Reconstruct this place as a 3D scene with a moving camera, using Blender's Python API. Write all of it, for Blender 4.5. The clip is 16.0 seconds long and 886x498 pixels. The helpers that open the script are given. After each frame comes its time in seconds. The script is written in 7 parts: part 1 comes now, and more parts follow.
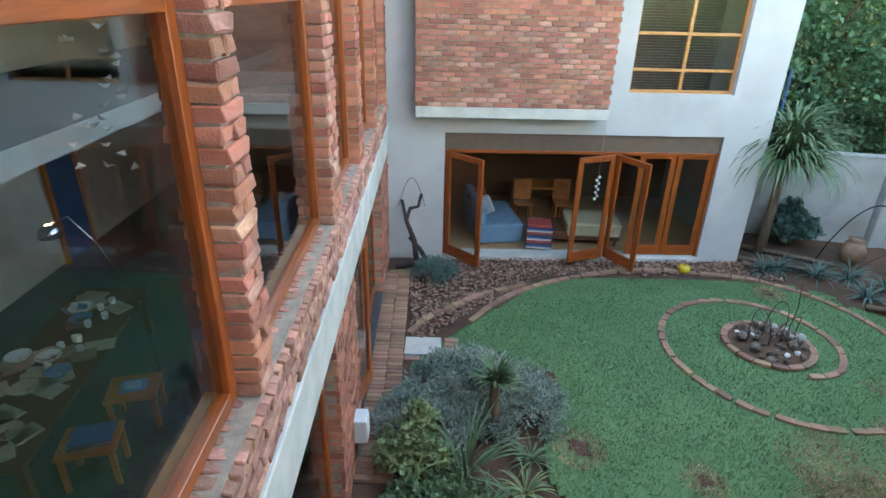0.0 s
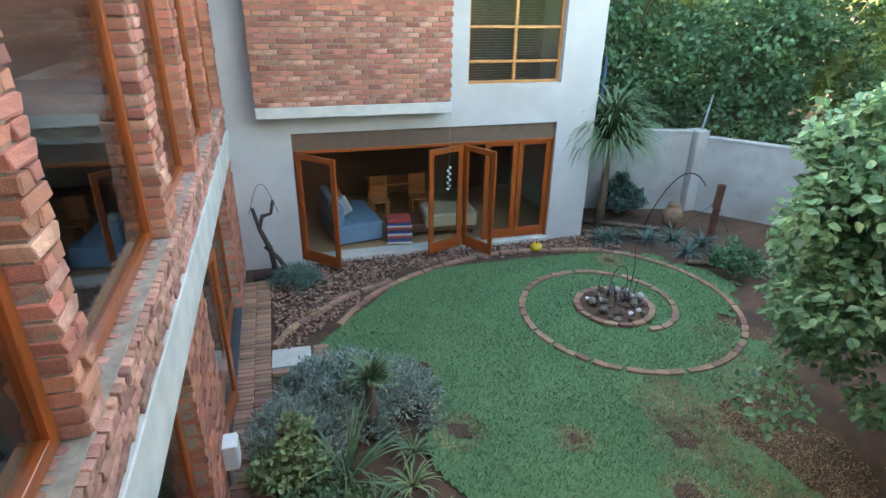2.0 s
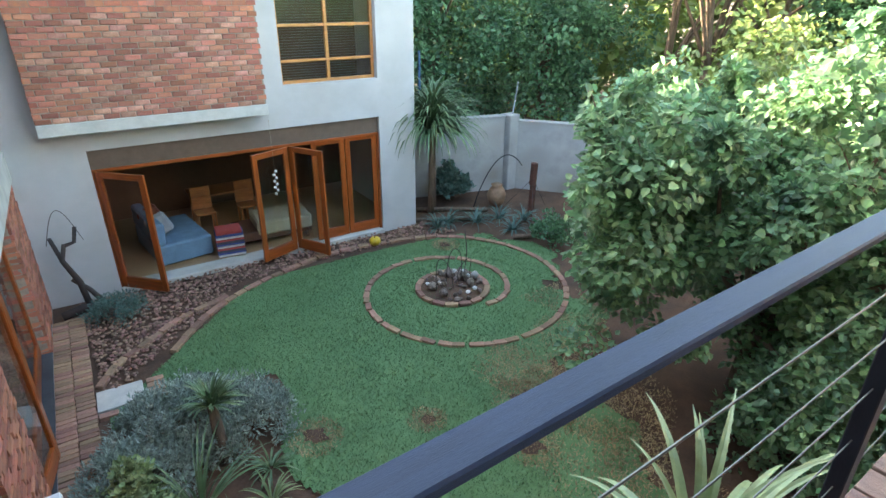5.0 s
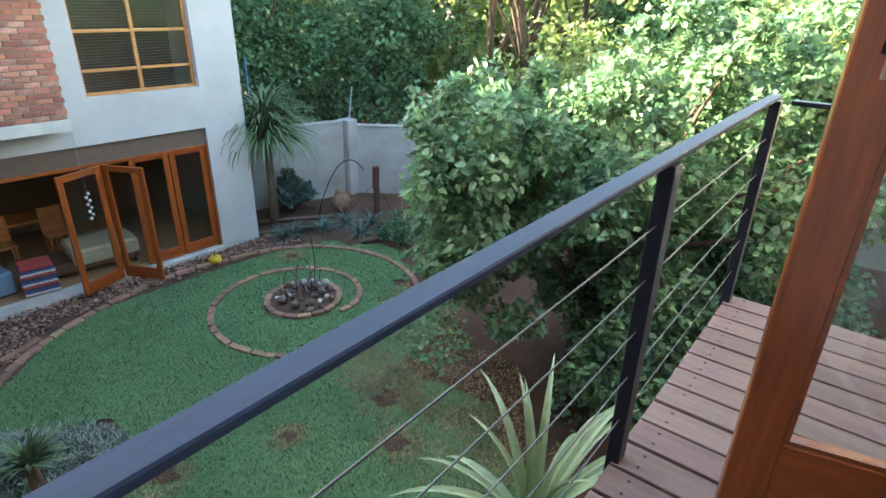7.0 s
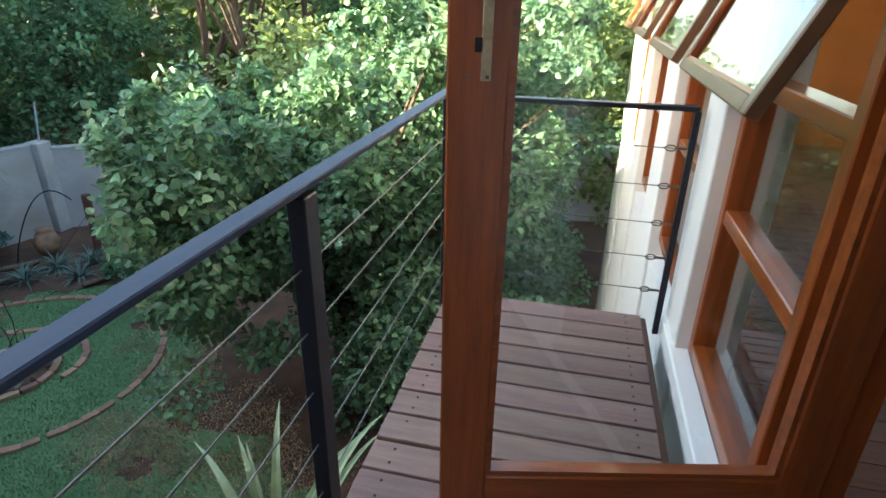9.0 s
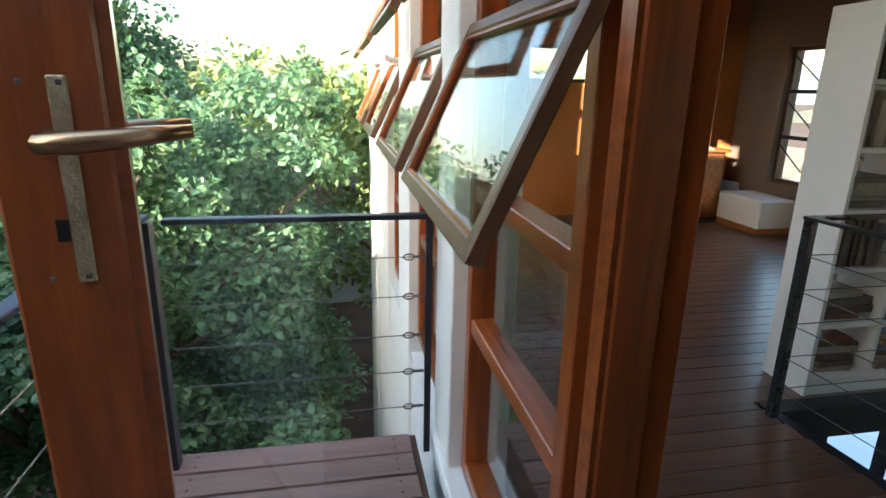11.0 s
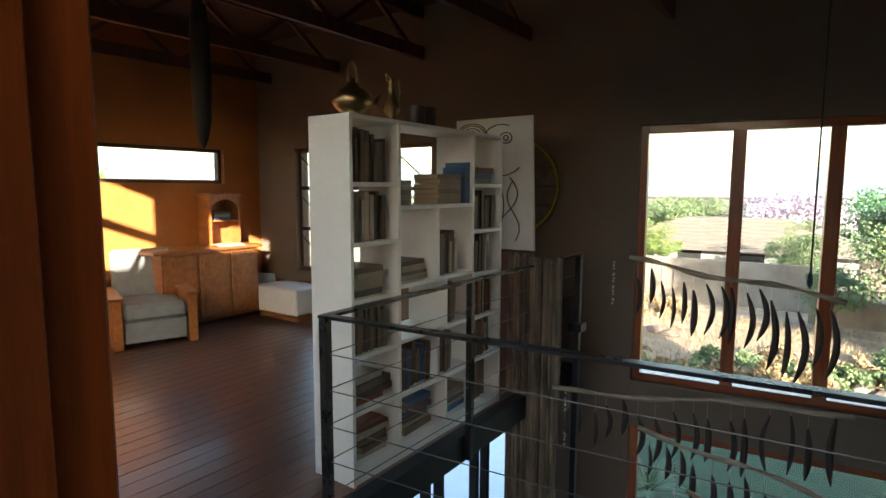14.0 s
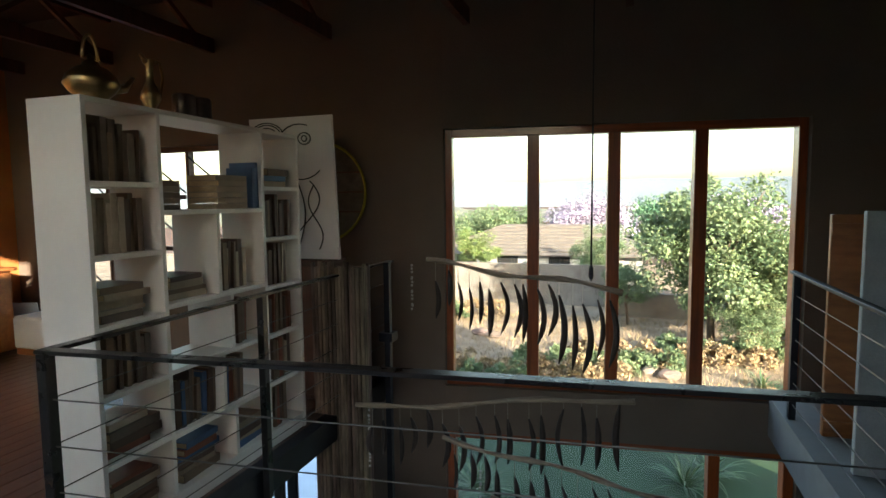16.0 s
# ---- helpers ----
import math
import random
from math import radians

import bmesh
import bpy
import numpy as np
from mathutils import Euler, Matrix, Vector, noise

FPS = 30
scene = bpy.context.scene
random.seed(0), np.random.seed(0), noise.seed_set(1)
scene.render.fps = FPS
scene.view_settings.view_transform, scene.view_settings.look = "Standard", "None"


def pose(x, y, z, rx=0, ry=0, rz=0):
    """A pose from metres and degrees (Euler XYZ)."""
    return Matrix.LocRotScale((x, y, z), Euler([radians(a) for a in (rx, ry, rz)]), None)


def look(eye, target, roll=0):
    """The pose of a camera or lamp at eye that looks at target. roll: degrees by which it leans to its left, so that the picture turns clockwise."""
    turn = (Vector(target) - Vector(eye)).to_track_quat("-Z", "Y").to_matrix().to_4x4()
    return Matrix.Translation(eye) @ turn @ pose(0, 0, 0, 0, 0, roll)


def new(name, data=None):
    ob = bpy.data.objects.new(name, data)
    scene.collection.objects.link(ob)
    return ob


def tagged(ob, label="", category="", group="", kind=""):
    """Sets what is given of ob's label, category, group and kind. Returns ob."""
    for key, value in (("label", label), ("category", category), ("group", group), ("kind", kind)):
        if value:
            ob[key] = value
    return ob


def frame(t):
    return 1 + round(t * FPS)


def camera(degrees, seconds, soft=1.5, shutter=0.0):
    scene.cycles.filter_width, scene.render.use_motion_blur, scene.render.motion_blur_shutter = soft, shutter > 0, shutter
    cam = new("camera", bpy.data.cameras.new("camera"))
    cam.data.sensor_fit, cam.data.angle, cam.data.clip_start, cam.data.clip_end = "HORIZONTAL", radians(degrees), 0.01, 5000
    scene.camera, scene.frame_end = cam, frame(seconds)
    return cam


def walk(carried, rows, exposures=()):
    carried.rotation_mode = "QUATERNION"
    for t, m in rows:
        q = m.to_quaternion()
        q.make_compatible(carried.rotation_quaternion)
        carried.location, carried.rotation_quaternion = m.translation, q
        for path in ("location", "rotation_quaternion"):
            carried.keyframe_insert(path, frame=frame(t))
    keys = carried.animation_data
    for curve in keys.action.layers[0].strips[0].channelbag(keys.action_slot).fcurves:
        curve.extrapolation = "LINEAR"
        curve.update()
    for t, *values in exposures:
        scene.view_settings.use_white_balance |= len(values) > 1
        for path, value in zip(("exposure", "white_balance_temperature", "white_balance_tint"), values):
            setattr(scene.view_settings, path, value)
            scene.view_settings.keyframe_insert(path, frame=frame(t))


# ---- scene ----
cam = camera(76.6, 16.0)
PATH = [
    (0, (0.103, 0.638, 1.352), (0.23, 2.449, 0.511), 1.4),
    (0.5, (0.136, 0.648, 1.312), (0.376, 2.451, 0.477), 1.3),
    (1, (0.133, 0.658, 1.294), (0.503, 2.442, 0.46), 1.3),
    (1.5, (0.166, 0.658, 1.286), (0.651, 2.415, 0.453), 1.2),
    (2, (0.193, 0.652, 1.266), (0.785, 2.378, 0.437), 1.0),
    (2.5, (0.211, 0.635, 1.269), (0.9, 2.324, 0.44), 0.9),
    (3, (0.231, 0.602, 1.285), (1.009, 2.25, 0.453), 0.8),
    (3.5, (0.226, 0.58, 1.33), (1.099, 2.174, 0.492), 0.9),
    (4, (0.248, 0.555, 1.341), (1.203, 2.1, 0.503), 0.9),
    (6.5, (0.412, 0.37, 1.37), (1.712, 1.643, 0.536), 0.8),
    (7, (0.374, 0.347, 1.354), (1.809, 1.473, 0.535), 1.3),
    (7.5, (0.497, 0.334, 1.354), (2.044, 1.301, 0.535), 1.1),
    (8, (0.577, 0.304, 1.355), (2.215, 1.112, 0.539), 1.1),
    (8.5, (0.676, 0.265, 1.356), (2.389, 0.89, 0.533), 0.8),
    (9, (0.82, 0.215, 1.354), (2.597, 0.633, 0.537), 1.0),
    (9.2, (0.884, 0.201, 1.362), (2.68, 0.526, 0.543), 0.9),
    (11.3, (1.179, 0.099, 1.462), (3.055, -0.39, 0.971), 0.8),
    (11.5, (1.171, 0.094, 1.476), (3.031, -0.482, 1.019), 0.5),
    (12, (1.292, 0.05, 1.462), (3.075, -0.768, 1.074), 0.9),
    (12.5, (1.311, -0.035, 1.466), (2.998, -1.06, 1.144), 0.6),
    (13, (1.331, -0.103, 1.48), (2.877, -1.341, 1.201), 0.5),
    (13.5, (1.377, -0.184, 1.49), (2.737, -1.63, 1.245), 0.5),
    (14, (1.387, -0.246, 1.483), (2.54, -1.866, 1.268), 0.2),
    (14.5, (1.392, -0.282, 1.466), (2.344, -2.031, 1.273), 0.2),
    (15, (1.362, -0.339, 1.453), (2.161, -2.163, 1.268), 0.0),
    (15.5, (1.347, -0.447, 1.443), (2.039, -2.315, 1.262), -0.3),
    (16, (1.329, -0.552, 1.421), (1.958, -2.443, 1.25), -0.6),
]
walk(cam, [(t, look(eye, target, roll)) for t, eye, target, roll in PATH],
     [(0.0, 3.88, 6800, 10), (4.0, 3.78, 6800, 10), (6.5, 3.66, 6650, 10), (8.0, 3.32, 6450, 10), (9.0, 3.0, 6300, 10), (11.3, 2.62, 5950, 10), (12.5, 2.38, 6100, 10), (13.5, 2.75, 6200, 10), (14.0, 2.78, 6250, 10), (16.0, 2.42, 6250, 10)])

# ---- world and sun ----
SUN = Vector((-0.90, 1.0, 0.40)).normalized()
world = bpy.data.worlds.new("sky")
scene.world = world
world.use_nodes = True
wn = world.node_tree
wn.nodes.clear()
w_out = wn.nodes.new("ShaderNodeOutputWorld")
w_bg = wn.nodes.new("ShaderNodeBackground")
w_sky = wn.nodes.new("ShaderNodeTexSky")
w_sky.sky_type = "NISHITA"
w_sky.sun_disc = False
w_sky.sun_elevation = math.asin(SUN.z)
w_sky.sun_rotation = math.atan2(SUN.x, SUN.y)
w_sky.air_density = 1.3
w_sky.dust_density = 2.5
w_bg.inputs["Strength"].default_value = 0.15
wn.links.new(w_sky.outputs[0], w_bg.inputs[0])
wn.links.new(w_bg.outputs[0], w_out.inputs[0])
sun = new("sun", bpy.data.lights.new("sun", "SUN"))
sun.data.energy = 5.0
sun.data.angle = radians(0.6)
sun.data.color = (1.0, 0.86, 0.66)
sun.matrix_world = look(SUN * 40, (0, 0, 0))


# ---- materials ----
def shader(name, col, rough=0.6, metal=0.0, noise_scale=8.0, vary=0.25, bump=0.15, fine=90.0, spec=0.5,
           random_vary=0.0, island=False, col2=None, stretch=(1, 1, 1), coat=0.0, stain=0.0, hue=0.0, trans=0.0):
    """A procedural surface: two scales of colour variation, fine relief, and a shift of its own for each piece."""
    m = bpy.data.materials.new(name)
    m.use_nodes = True
    nt = m.node_tree
    nd, ln = nt.nodes, nt.links
    b = nd["Principled BSDF"]
    tc = nd.new("ShaderNodeTexCoord")
    mp = nd.new("ShaderNodeMapping")
    mp.inputs["Scale"].default_value = stretch
    ln.new(tc.outputs["Object"], mp.inputs[0])
    n1 = nd.new("ShaderNodeTexNoise")
    n1.inputs["Scale"].default_value = noise_scale
    n1.inputs["Detail"].default_value = 5
    n1.inputs["Roughness"].default_value = 0.62
    n2 = nd.new("ShaderNodeTexNoise")
    n2.inputs["Scale"].default_value = fine
    n2.inputs["Detail"].default_value = 4
    ln.new(mp.outputs[0], n1.inputs["Vector"])
    ln.new(mp.outputs[0], n2.inputs["Vector"])
    ramp = nd.new("ShaderNodeValToRGB")
    c2 = col2 or tuple(max(0.0, c * (1 - 1.6 * vary)) for c in col)
    ramp.color_ramp.elements[0].position, ramp.color_ramp.elements[1].position = 0.32, 0.68
    ramp.color_ramp.elements[0].color = (*c2, 1)
    ramp.color_ramp.elements[1].color = (*col, 1)
    ln.new(n1.outputs["Fac"], ramp.inputs[0])
    hsv = nd.new("ShaderNodeHueSaturation")
    ln.new(ramp.outputs[0], hsv.inputs["Color"])
    val = nd.new("ShaderNodeMath")
    val.operation = "MULTIPLY_ADD"
    ln.new(n2.outputs["Fac"], val.inputs[0])
    val.inputs[1].default_value = vary * 1.2
    val.inputs[2].default_value = 1 - vary * 0.6
    last = val
    if random_vary:
        if island:
            src = nd.new("ShaderNodeNewGeometry").outputs["Random Per Island"]
        else:
            src = nd.new("ShaderNodeObjectInfo").outputs["Random"]
        rv = nd.new("ShaderNodeMath")
        rv.operation = "MULTIPLY_ADD"
        ln.new(src, rv.inputs[0])
        rv.inputs[1].default_value = random_vary
        rv.inputs[2].default_value = 1 - random_vary / 2
        mu = nd.new("ShaderNodeMath")
        mu.operation = "MULTIPLY"
        ln.new(val.outputs[0], mu.inputs[0])
        ln.new(rv.outputs[0], mu.inputs[1])
        last = mu
        if hue:
            hv = nd.new("ShaderNodeMath")
            hv.operation = "MULTIPLY_ADD"
            wv = nd.new("ShaderNodeMath")
            wv.operation = "MULTIPLY"
            wv.inputs[1].default_value = 7.31
            fr = nd.new("ShaderNodeMath")
            fr.operation = "FRACT"
            ln.new(src, wv.inputs[0])
            ln.new(wv.outputs[0], fr.inputs[0])
            ln.new(fr.outputs[0], hv.inputs[0])
            hv.inputs[1].default_value = hue
            hv.inputs[2].default_value = 0.5 - hue / 2
            ln.new(hv.outputs[0], hsv.inputs["Hue"])
    ln.new(last.outputs[0], hsv.inputs["Value"])
    colour = hsv.outputs[0]
    if stain:
        n3 = nd.new("ShaderNodeTexNoise")
        n3.inputs["Scale"].default_value = 1.1
        n3.inputs["Detail"].default_value = 7
        ln.new(tc.outputs["Object"], n3.inputs["Vector"])
        r3 = nd.new("ShaderNodeValToRGB")
        r3.color_ramp.elements[0].position, r3.color_ramp.elements[1].position = 0.5, 0.72
        r3.color_ramp.elements[0].color = (0, 0, 0, 1)
        r3.color_ramp.elements[1].color = (stain, stain, stain, 1)
        ln.new(n3.outputs["Fac"], r3.inputs[0])
        mx = nd.new("ShaderNodeMixRGB")
        mx.blend_type = "MULTIPLY"
        mx.inputs[2].default_value = (0.55, 0.48, 0.4, 1)
        ln.new(r3.outputs[0], mx.inputs[0])
        ln.new(colour, mx.inputs[1])
        colour = mx.outputs[0]
    ln.new(colour, b.inputs["Base Color"])
    b.inputs["Roughness"].default_value = rough
    b.inputs["Metallic"].default_value = metal
    b.inputs["Specular IOR Level"].default_value = spec
    b.inputs["Coat Weight"].default_value = coat
    b.inputs["Coat Roughness"].default_value = 0.12
    rr = nd.new("ShaderNodeMath")
    rr.operation = "MULTIPLY_ADD"
    ln.new(n1.outputs["Fac"], rr.inputs[0])
    rr.inputs[1].default_value = 0.25 * min(rough, 0.6)
    rr.inputs[2].default_value = rough - 0.1 * min(rough, 0.6)
    ln.new(rr.outputs[0], b.inputs["Roughness"])
    if bump:
        bp = nd.new("ShaderNodeBump")
        bp.inputs["Strength"].default_value = bump
        bp.inputs["Distance"].default_value = 0.01
        ln.new(n2.outputs["Fac"], bp.inputs["Height"])
        ln.new(bp.outputs[0], b.inputs["Normal"])
    if trans:
        tr = nd.new("ShaderNodeBsdfTranslucent")
        ln.new(colour, tr.inputs["Color"])
        ms = nd.new("ShaderNodeMixShader")
        ms.inputs[0].default_value = trans
        ln.new(b.outputs[0], ms.inputs[1])
        ln.new(tr.outputs[0], ms.inputs[2])
        ln.new(ms.outputs[0], nd["Material Output"].inputs["Surface"])
    return m


def glass_shader(name, tint=(0.97, 0.985, 0.98), see=0.985):
    """A thin pane: clear, with a mirror's gloss at grazing angles."""
    m = bpy.data.materials.new(name)
    m.use_nodes = True
    nd, ln = m.node_tree.nodes, m.node_tree.links
    nd.remove(nd["Principled BSDF"])
    tr = nd.new("ShaderNodeBsdfTransparent")
    tr.inputs[0].default_value = (*(c * see for c in tint), 1)
    gl = nd.new("ShaderNodeBsdfGlossy")
    gl.inputs["Roughness"].default_value = 0.01
    lw = nd.new("ShaderNodeLayerWeight")
    lw.inputs["Blend"].default_value = 0.5
    pw = nd.new("ShaderNodeMath")
    pw.operation = "POWER"
    ln.new(lw.outputs["Facing"], pw.inputs[0])
    pw.inputs[1].default_value = 4.6
    fr = nd.new("ShaderNodeMath")
    fr.operation = "MULTIPLY_ADD"
    ln.new(pw.outputs[0], fr.inputs[0])
    fr.inputs[1].default_value = 0.9
    fr.inputs[2].default_value = 0.035
    mx = nd.new("ShaderNodeMixShader")
    ln.new(fr.outputs[0], mx.inputs[0])
    ln.new(tr.outputs[0], mx.inputs[1])
    ln.new(gl.outputs[0], mx.inputs[2])
    ln.new(mx.outputs[0], nd["Material Output"].inputs["Surface"])
    return m


# white plaster of the shaded walls, the shade put into its grey
PLASTER_SHADE = shader("plaster", (0.45, 0.445, 0.44), 0.85, vary=0.07, noise_scale=1.6, fine=60, bump=0.25, stain=0.25)
# lighter copy for the deck wing, sunlight put into its colour
PLASTER_SUN = shader("sunlit_plaster", (0.80, 0.78, 0.74), 0.85, vary=0.06, noise_scale=2.0, fine=60, bump=0.25, stain=0.15)
WALL_GREY = shader("garden_wall_plaster", (0.40, 0.40, 0.40), 0.9, vary=0.16, noise_scale=2.2, fine=40, bump=0.4, stain=0.7)
BRICK = shader("brick", (0.39, 0.150, 0.092), 0.88, vary=0.35, noise_scale=14, fine=120, bump=0.6, random_vary=0.75, hue=0.02,
               col2=(0.29, 0.125, 0.09))
BRICK_PALE = shader("pale_brick", (0.48, 0.255, 0.185), 0.9, vary=0.35, noise_scale=12, fine=110, bump=0.6, random_vary=0.75, hue=0.022,
                    col2=(0.27, 0.115, 0.082))
BRICK_ISL = shader("brick_rest", (0.42, 0.145, 0.08), 0.88, vary=0.35, noise_scale=14, fine=120, bump=0.6, random_vary=0.75,
                   island=True, hue=0.02, col2=(0.29, 0.125, 0.09))
MORTAR = shader("mortar", (0.33, 0.27, 0.21), 0.95, vary=0.25, noise_scale=10, fine=140, bump=0.5)
CONCRETE = shader("concrete", (0.52, 0.51, 0.47), 0.9, vary=0.16, noise_scale=3, fine=70, bump=0.3, stain=0.5)
MERANTI = shader("varnished_wood", (0.35, 0.078, 0.013), 0.32, vary=0.30, noise_scale=5, fine=60, bump=0.08, stretch=(7, 7, 0.6),
                 coat=0.4, random_vary=0.15)
MERANTI_H = shader("varnished_wood_rail", (0.35, 0.078, 0.013), 0.32, vary=0.30, noise_scale=5, fine=60, bump=0.08,
                   stretch=(0.6, 7, 7), coat=0.4, random_vary=0.15)
PINE = shader("pale_varnished_wood", (0.55, 0.24, 0.075), 0.35, vary=0.25, noise_scale=5, fine=60, bump=0.06, stretch=(1, 1, 6),
              coat=0.3, random_vary=0.15)
DARKWOOD = shader("dark_wood", (0.13, 0.055, 0.028), 0.5, vary=0.3, noise_scale=5, fine=60, bump=0.1, stretch=(4, 4, 1))
BEAM = shader("roof_timber", (0.16, 0.06, 0.03), 0.6, vary=0.3, noise_scale=5, fine=60, bump=0.1, stretch=(4, 4, 1))
GLASS = glass_shader("pane_glass")
STEEL = shader("black_steel", (0.014, 0.017, 0.027), 0.42, metal=0.0, vary=0.3, noise_scale=5, fine=120, bump=0.12, spec=0.3)
# black steel bar, the sky's bluish sheen put into its colour
RAIL_TOP = shader("sky_sheen_rail", (0.030, 0.046, 0.092), 0.48, metal=0.0, vary=0.25, noise_scale=6, fine=130, bump=0.15, spec=0.22,
                  stretch=(0.5, 6, 6))
INDOOR_STEEL = shader("dark_indoor_steel", (0.020, 0.020, 0.022), 0.27, vary=0.3, noise_scale=5, fine=120, bump=0.1, spec=0.45)
CABLE = shader("steel_cable", (0.16, 0.15, 0.14), 0.4, metal=0.9, vary=0.1, bump=0)
DECK = shader("deck_board", (0.215, 0.135, 0.112), 0.6, vary=0.28, noise_scale=4, fine=50, bump=0.35, stretch=(10, 0.8, 4),
              random_vary=0.45, hue=0.02, col2=(0.14, 0.082, 0.066))
FLOORWOOD = shader("floor_board", (0.135, 0.064, 0.040), 0.29, vary=0.3, noise_scale=4, fine=40, bump=0.12, stretch=(9, 0.8, 3),
                   random_vary=0.4, coat=0.15)
SOIL = shader("soil", (0.115, 0.062, 0.038), 0.95, vary=0.4, noise_scale=1.5, fine=30, bump=0.8)
GRAVEL = shader("gravel_stone", (0.30, 0.175, 0.13), 0.85, vary=0.3, noise_scale=20, fine=80, bump=0.3, random_vary=0.9, island=True,
                hue=0.05)
PAVER = shader("paver", (0.34, 0.195, 0.13), 0.9, vary=0.25, noise_scale=12, fine=80, bump=0.4, random_vary=0.6, hue=0.04)
SLAB = shader("stepping_slab", (0.50, 0.48, 0.44), 0.9, vary=0.12, noise_scale=6, fine=80, bump=0.3)
WHITE = shader("white_melamine", (0.74, 0.73, 0.70), 0.42, vary=0.04, noise_scale=3, fine=30, bump=0.03)
BRASS = shader("brass", (0.45, 0.33, 0.17), 0.33, metal=1.0, vary=0.25, noise_scale=9, bump=0.05)
ROOM_WALL = shader("brown_painted_wall", (0.175, 0.130, 0.098), 0.85, vary=0.1, noise_scale=2, fine=70, bump=0.25)
ORANGE_WALL = shader("ochre_painted_wall", (0.44, 0.160, 0.038), 0.8, vary=0.1, noise_scale=2, fine=70, bump=0.25)
CEILING = shader("ceiling_boards", (0.085, 0.042, 0.027), 0.8, vary=0.25, noise_scale=4, fine=60, bump=0.2)
ROOF = shader("roof_sheet", (0.25, 0.24, 0.23), 0.6, vary=0.2, noise_scale=3, fine=60, bump=0.1)


# ---- helpers for building ----
def part(name, bm, mat, parent=None, label="", smooth=False, m=None):
    me = bpy.data.meshes.new(name)
    bm.to_mesh(me)
    bm.free()
    me.materials.append(mat)
    if smooth:
        me.polygons.foreach_set("use_smooth", [True] * len(me.polygons))
    ob = new(name, me)
    if parent is not None:
        ob.parent = parent
    if m is not None:
        ob.matrix_basis = m
    if label:
        ob["label"] = label
    return ob


def thing(name, m, label, category, group="", kind=""):
    e = new(name)
    e.empty_display_size = 0.1
    e.matrix_basis = m
    return tagged(e, label, category, group, kind)


def box(bm, x0, x1, y0, y1, z0, z1, bevel=0.0):
    r = bmesh.ops.create_cube(bm, size=1.0)
    bmesh.ops.transform(bm, matrix=Matrix.LocRotScale(((x0 + x1) / 2, (y0 + y1) / 2, (z0 + z1) / 2), None,
                                                      (abs(x1 - x0), abs(y1 - y0), abs(z1 - z0))), verts=r["verts"])
    if bevel:
        es = list({e for v in r["verts"] for e in v.link_edges})
        bmesh.ops.bevel(bm, geom=es, offset=bevel, segments=1, affect="EDGES")
    return r["verts"]


def boxes(*rows, bevel=0.0):
    bm = bmesh.new()
    for r in rows:
        box(bm, *r, bevel=bevel)
    return bm


def tube(bm, pts, radius, sides=8, ends=None):
    """A round bar along the points; radius may be one number or one for each point."""
    pts = [Vector(p) for p in pts]
    rad = [radius] * len(pts) if isinstance(radius, (int, float)) else list(radius)
    rings = []
    side = None
    for i, p in enumerate(pts):
        d = (pts[min(i + 1, len(pts) - 1)] - pts[max(i - 1, 0)]).normalized()
        if side is None:
            side = d.orthogonal().normalized()
        side = (side - d * side.dot(d)).normalized()
        up = d.cross(side)
        rings.append([bm.verts.new(p + (side * math.cos(a) + up * math.sin(a)) * rad[i])
                      for a in [2 * math.pi * k / sides for k in range(sides)]])
    for r0, r1 in zip(rings, rings[1:]):
        for k in range(sides):
            bm.faces.new((r0[k], r0[(k + 1) % sides], r1[(k + 1) % sides], r1[k]))
    bm.faces.new(rings[0][::-1])
    bm.faces.new(rings[-1])


def lathe(bm, prof, sides=20, at=(0, 0, 0)):
    rings = []
    for r, z in prof:
        rings.append([bm.verts.new((at[0] + r * math.cos(2 * math.pi * k / sides), at[1] + r * math.sin(2 * math.pi * k / sides), at[2] + z))
                      for k in range(sides)])
    for r0, r1 in zip(rings, rings[1:]):
        for k in range(sides):
            bm.faces.new((r0[k], r0[(k + 1) % sides], r1[(k + 1) % sides], r1[k]))
    bm.faces.new(rings[0][::-1])
    bm.faces.new(rings[-1])


def rough_box_mesh(name, sx, sy, sz, mat, jitter, seed):
    """A box with worn, uneven corners, centred, as shared data for alike pieces."""
    rng = random.Random(seed)
    bm = boxes((-sx / 2, sx / 2, -sy / 2, sy / 2, -sz / 2, sz / 2), bevel=min(sx, sy, sz) * 0.12)
    for v in bm.verts:
        v.co += Vector([rng.uniform(-jitter, jitter) for _ in range(3)])
    me = bpy.data.meshes.new(name)
    bm.to_mesh(me)
    bm.free()
    me.materials.append(mat)
    return me


def piece(name, me, parent, m):
    ob = new(name, me)
    ob.parent = parent
    ob.matrix_basis = m
    return ob


def soup(name, verts, faces, mat, parent=None, smooth=False):
    me = bpy.data.meshes.new(name)
    me.from_pydata(verts, [], faces)
    me.materials.append(mat)
    ob = new(name, me)
    if parent is not None:
        ob.parent = parent
    return ob

# ---- the setting: two wings round a garden, a deck, and an upper room over a double-height hall ----
GZ = -3.50
WM = pose(-0.25, 10.76, 0, 0, 0, -2.5)          # the two garden wings: x along the far wing, y along the near one
WINV = WM.inverted()


def wing(a, b, z):
    return WM @ Vector((a, b, z))


def setting(name, bm, mat, label, m=None, category="wall", smooth=False):
    return tagged(part(name, bm, mat, None, label, smooth, m), label, category, "", "structure")


setting("ground", boxes((-300, 300, -400, 300, GZ - 0.6, GZ - 0.03)), SOIL, "bare reddish brown soil of the garden", category="ground")

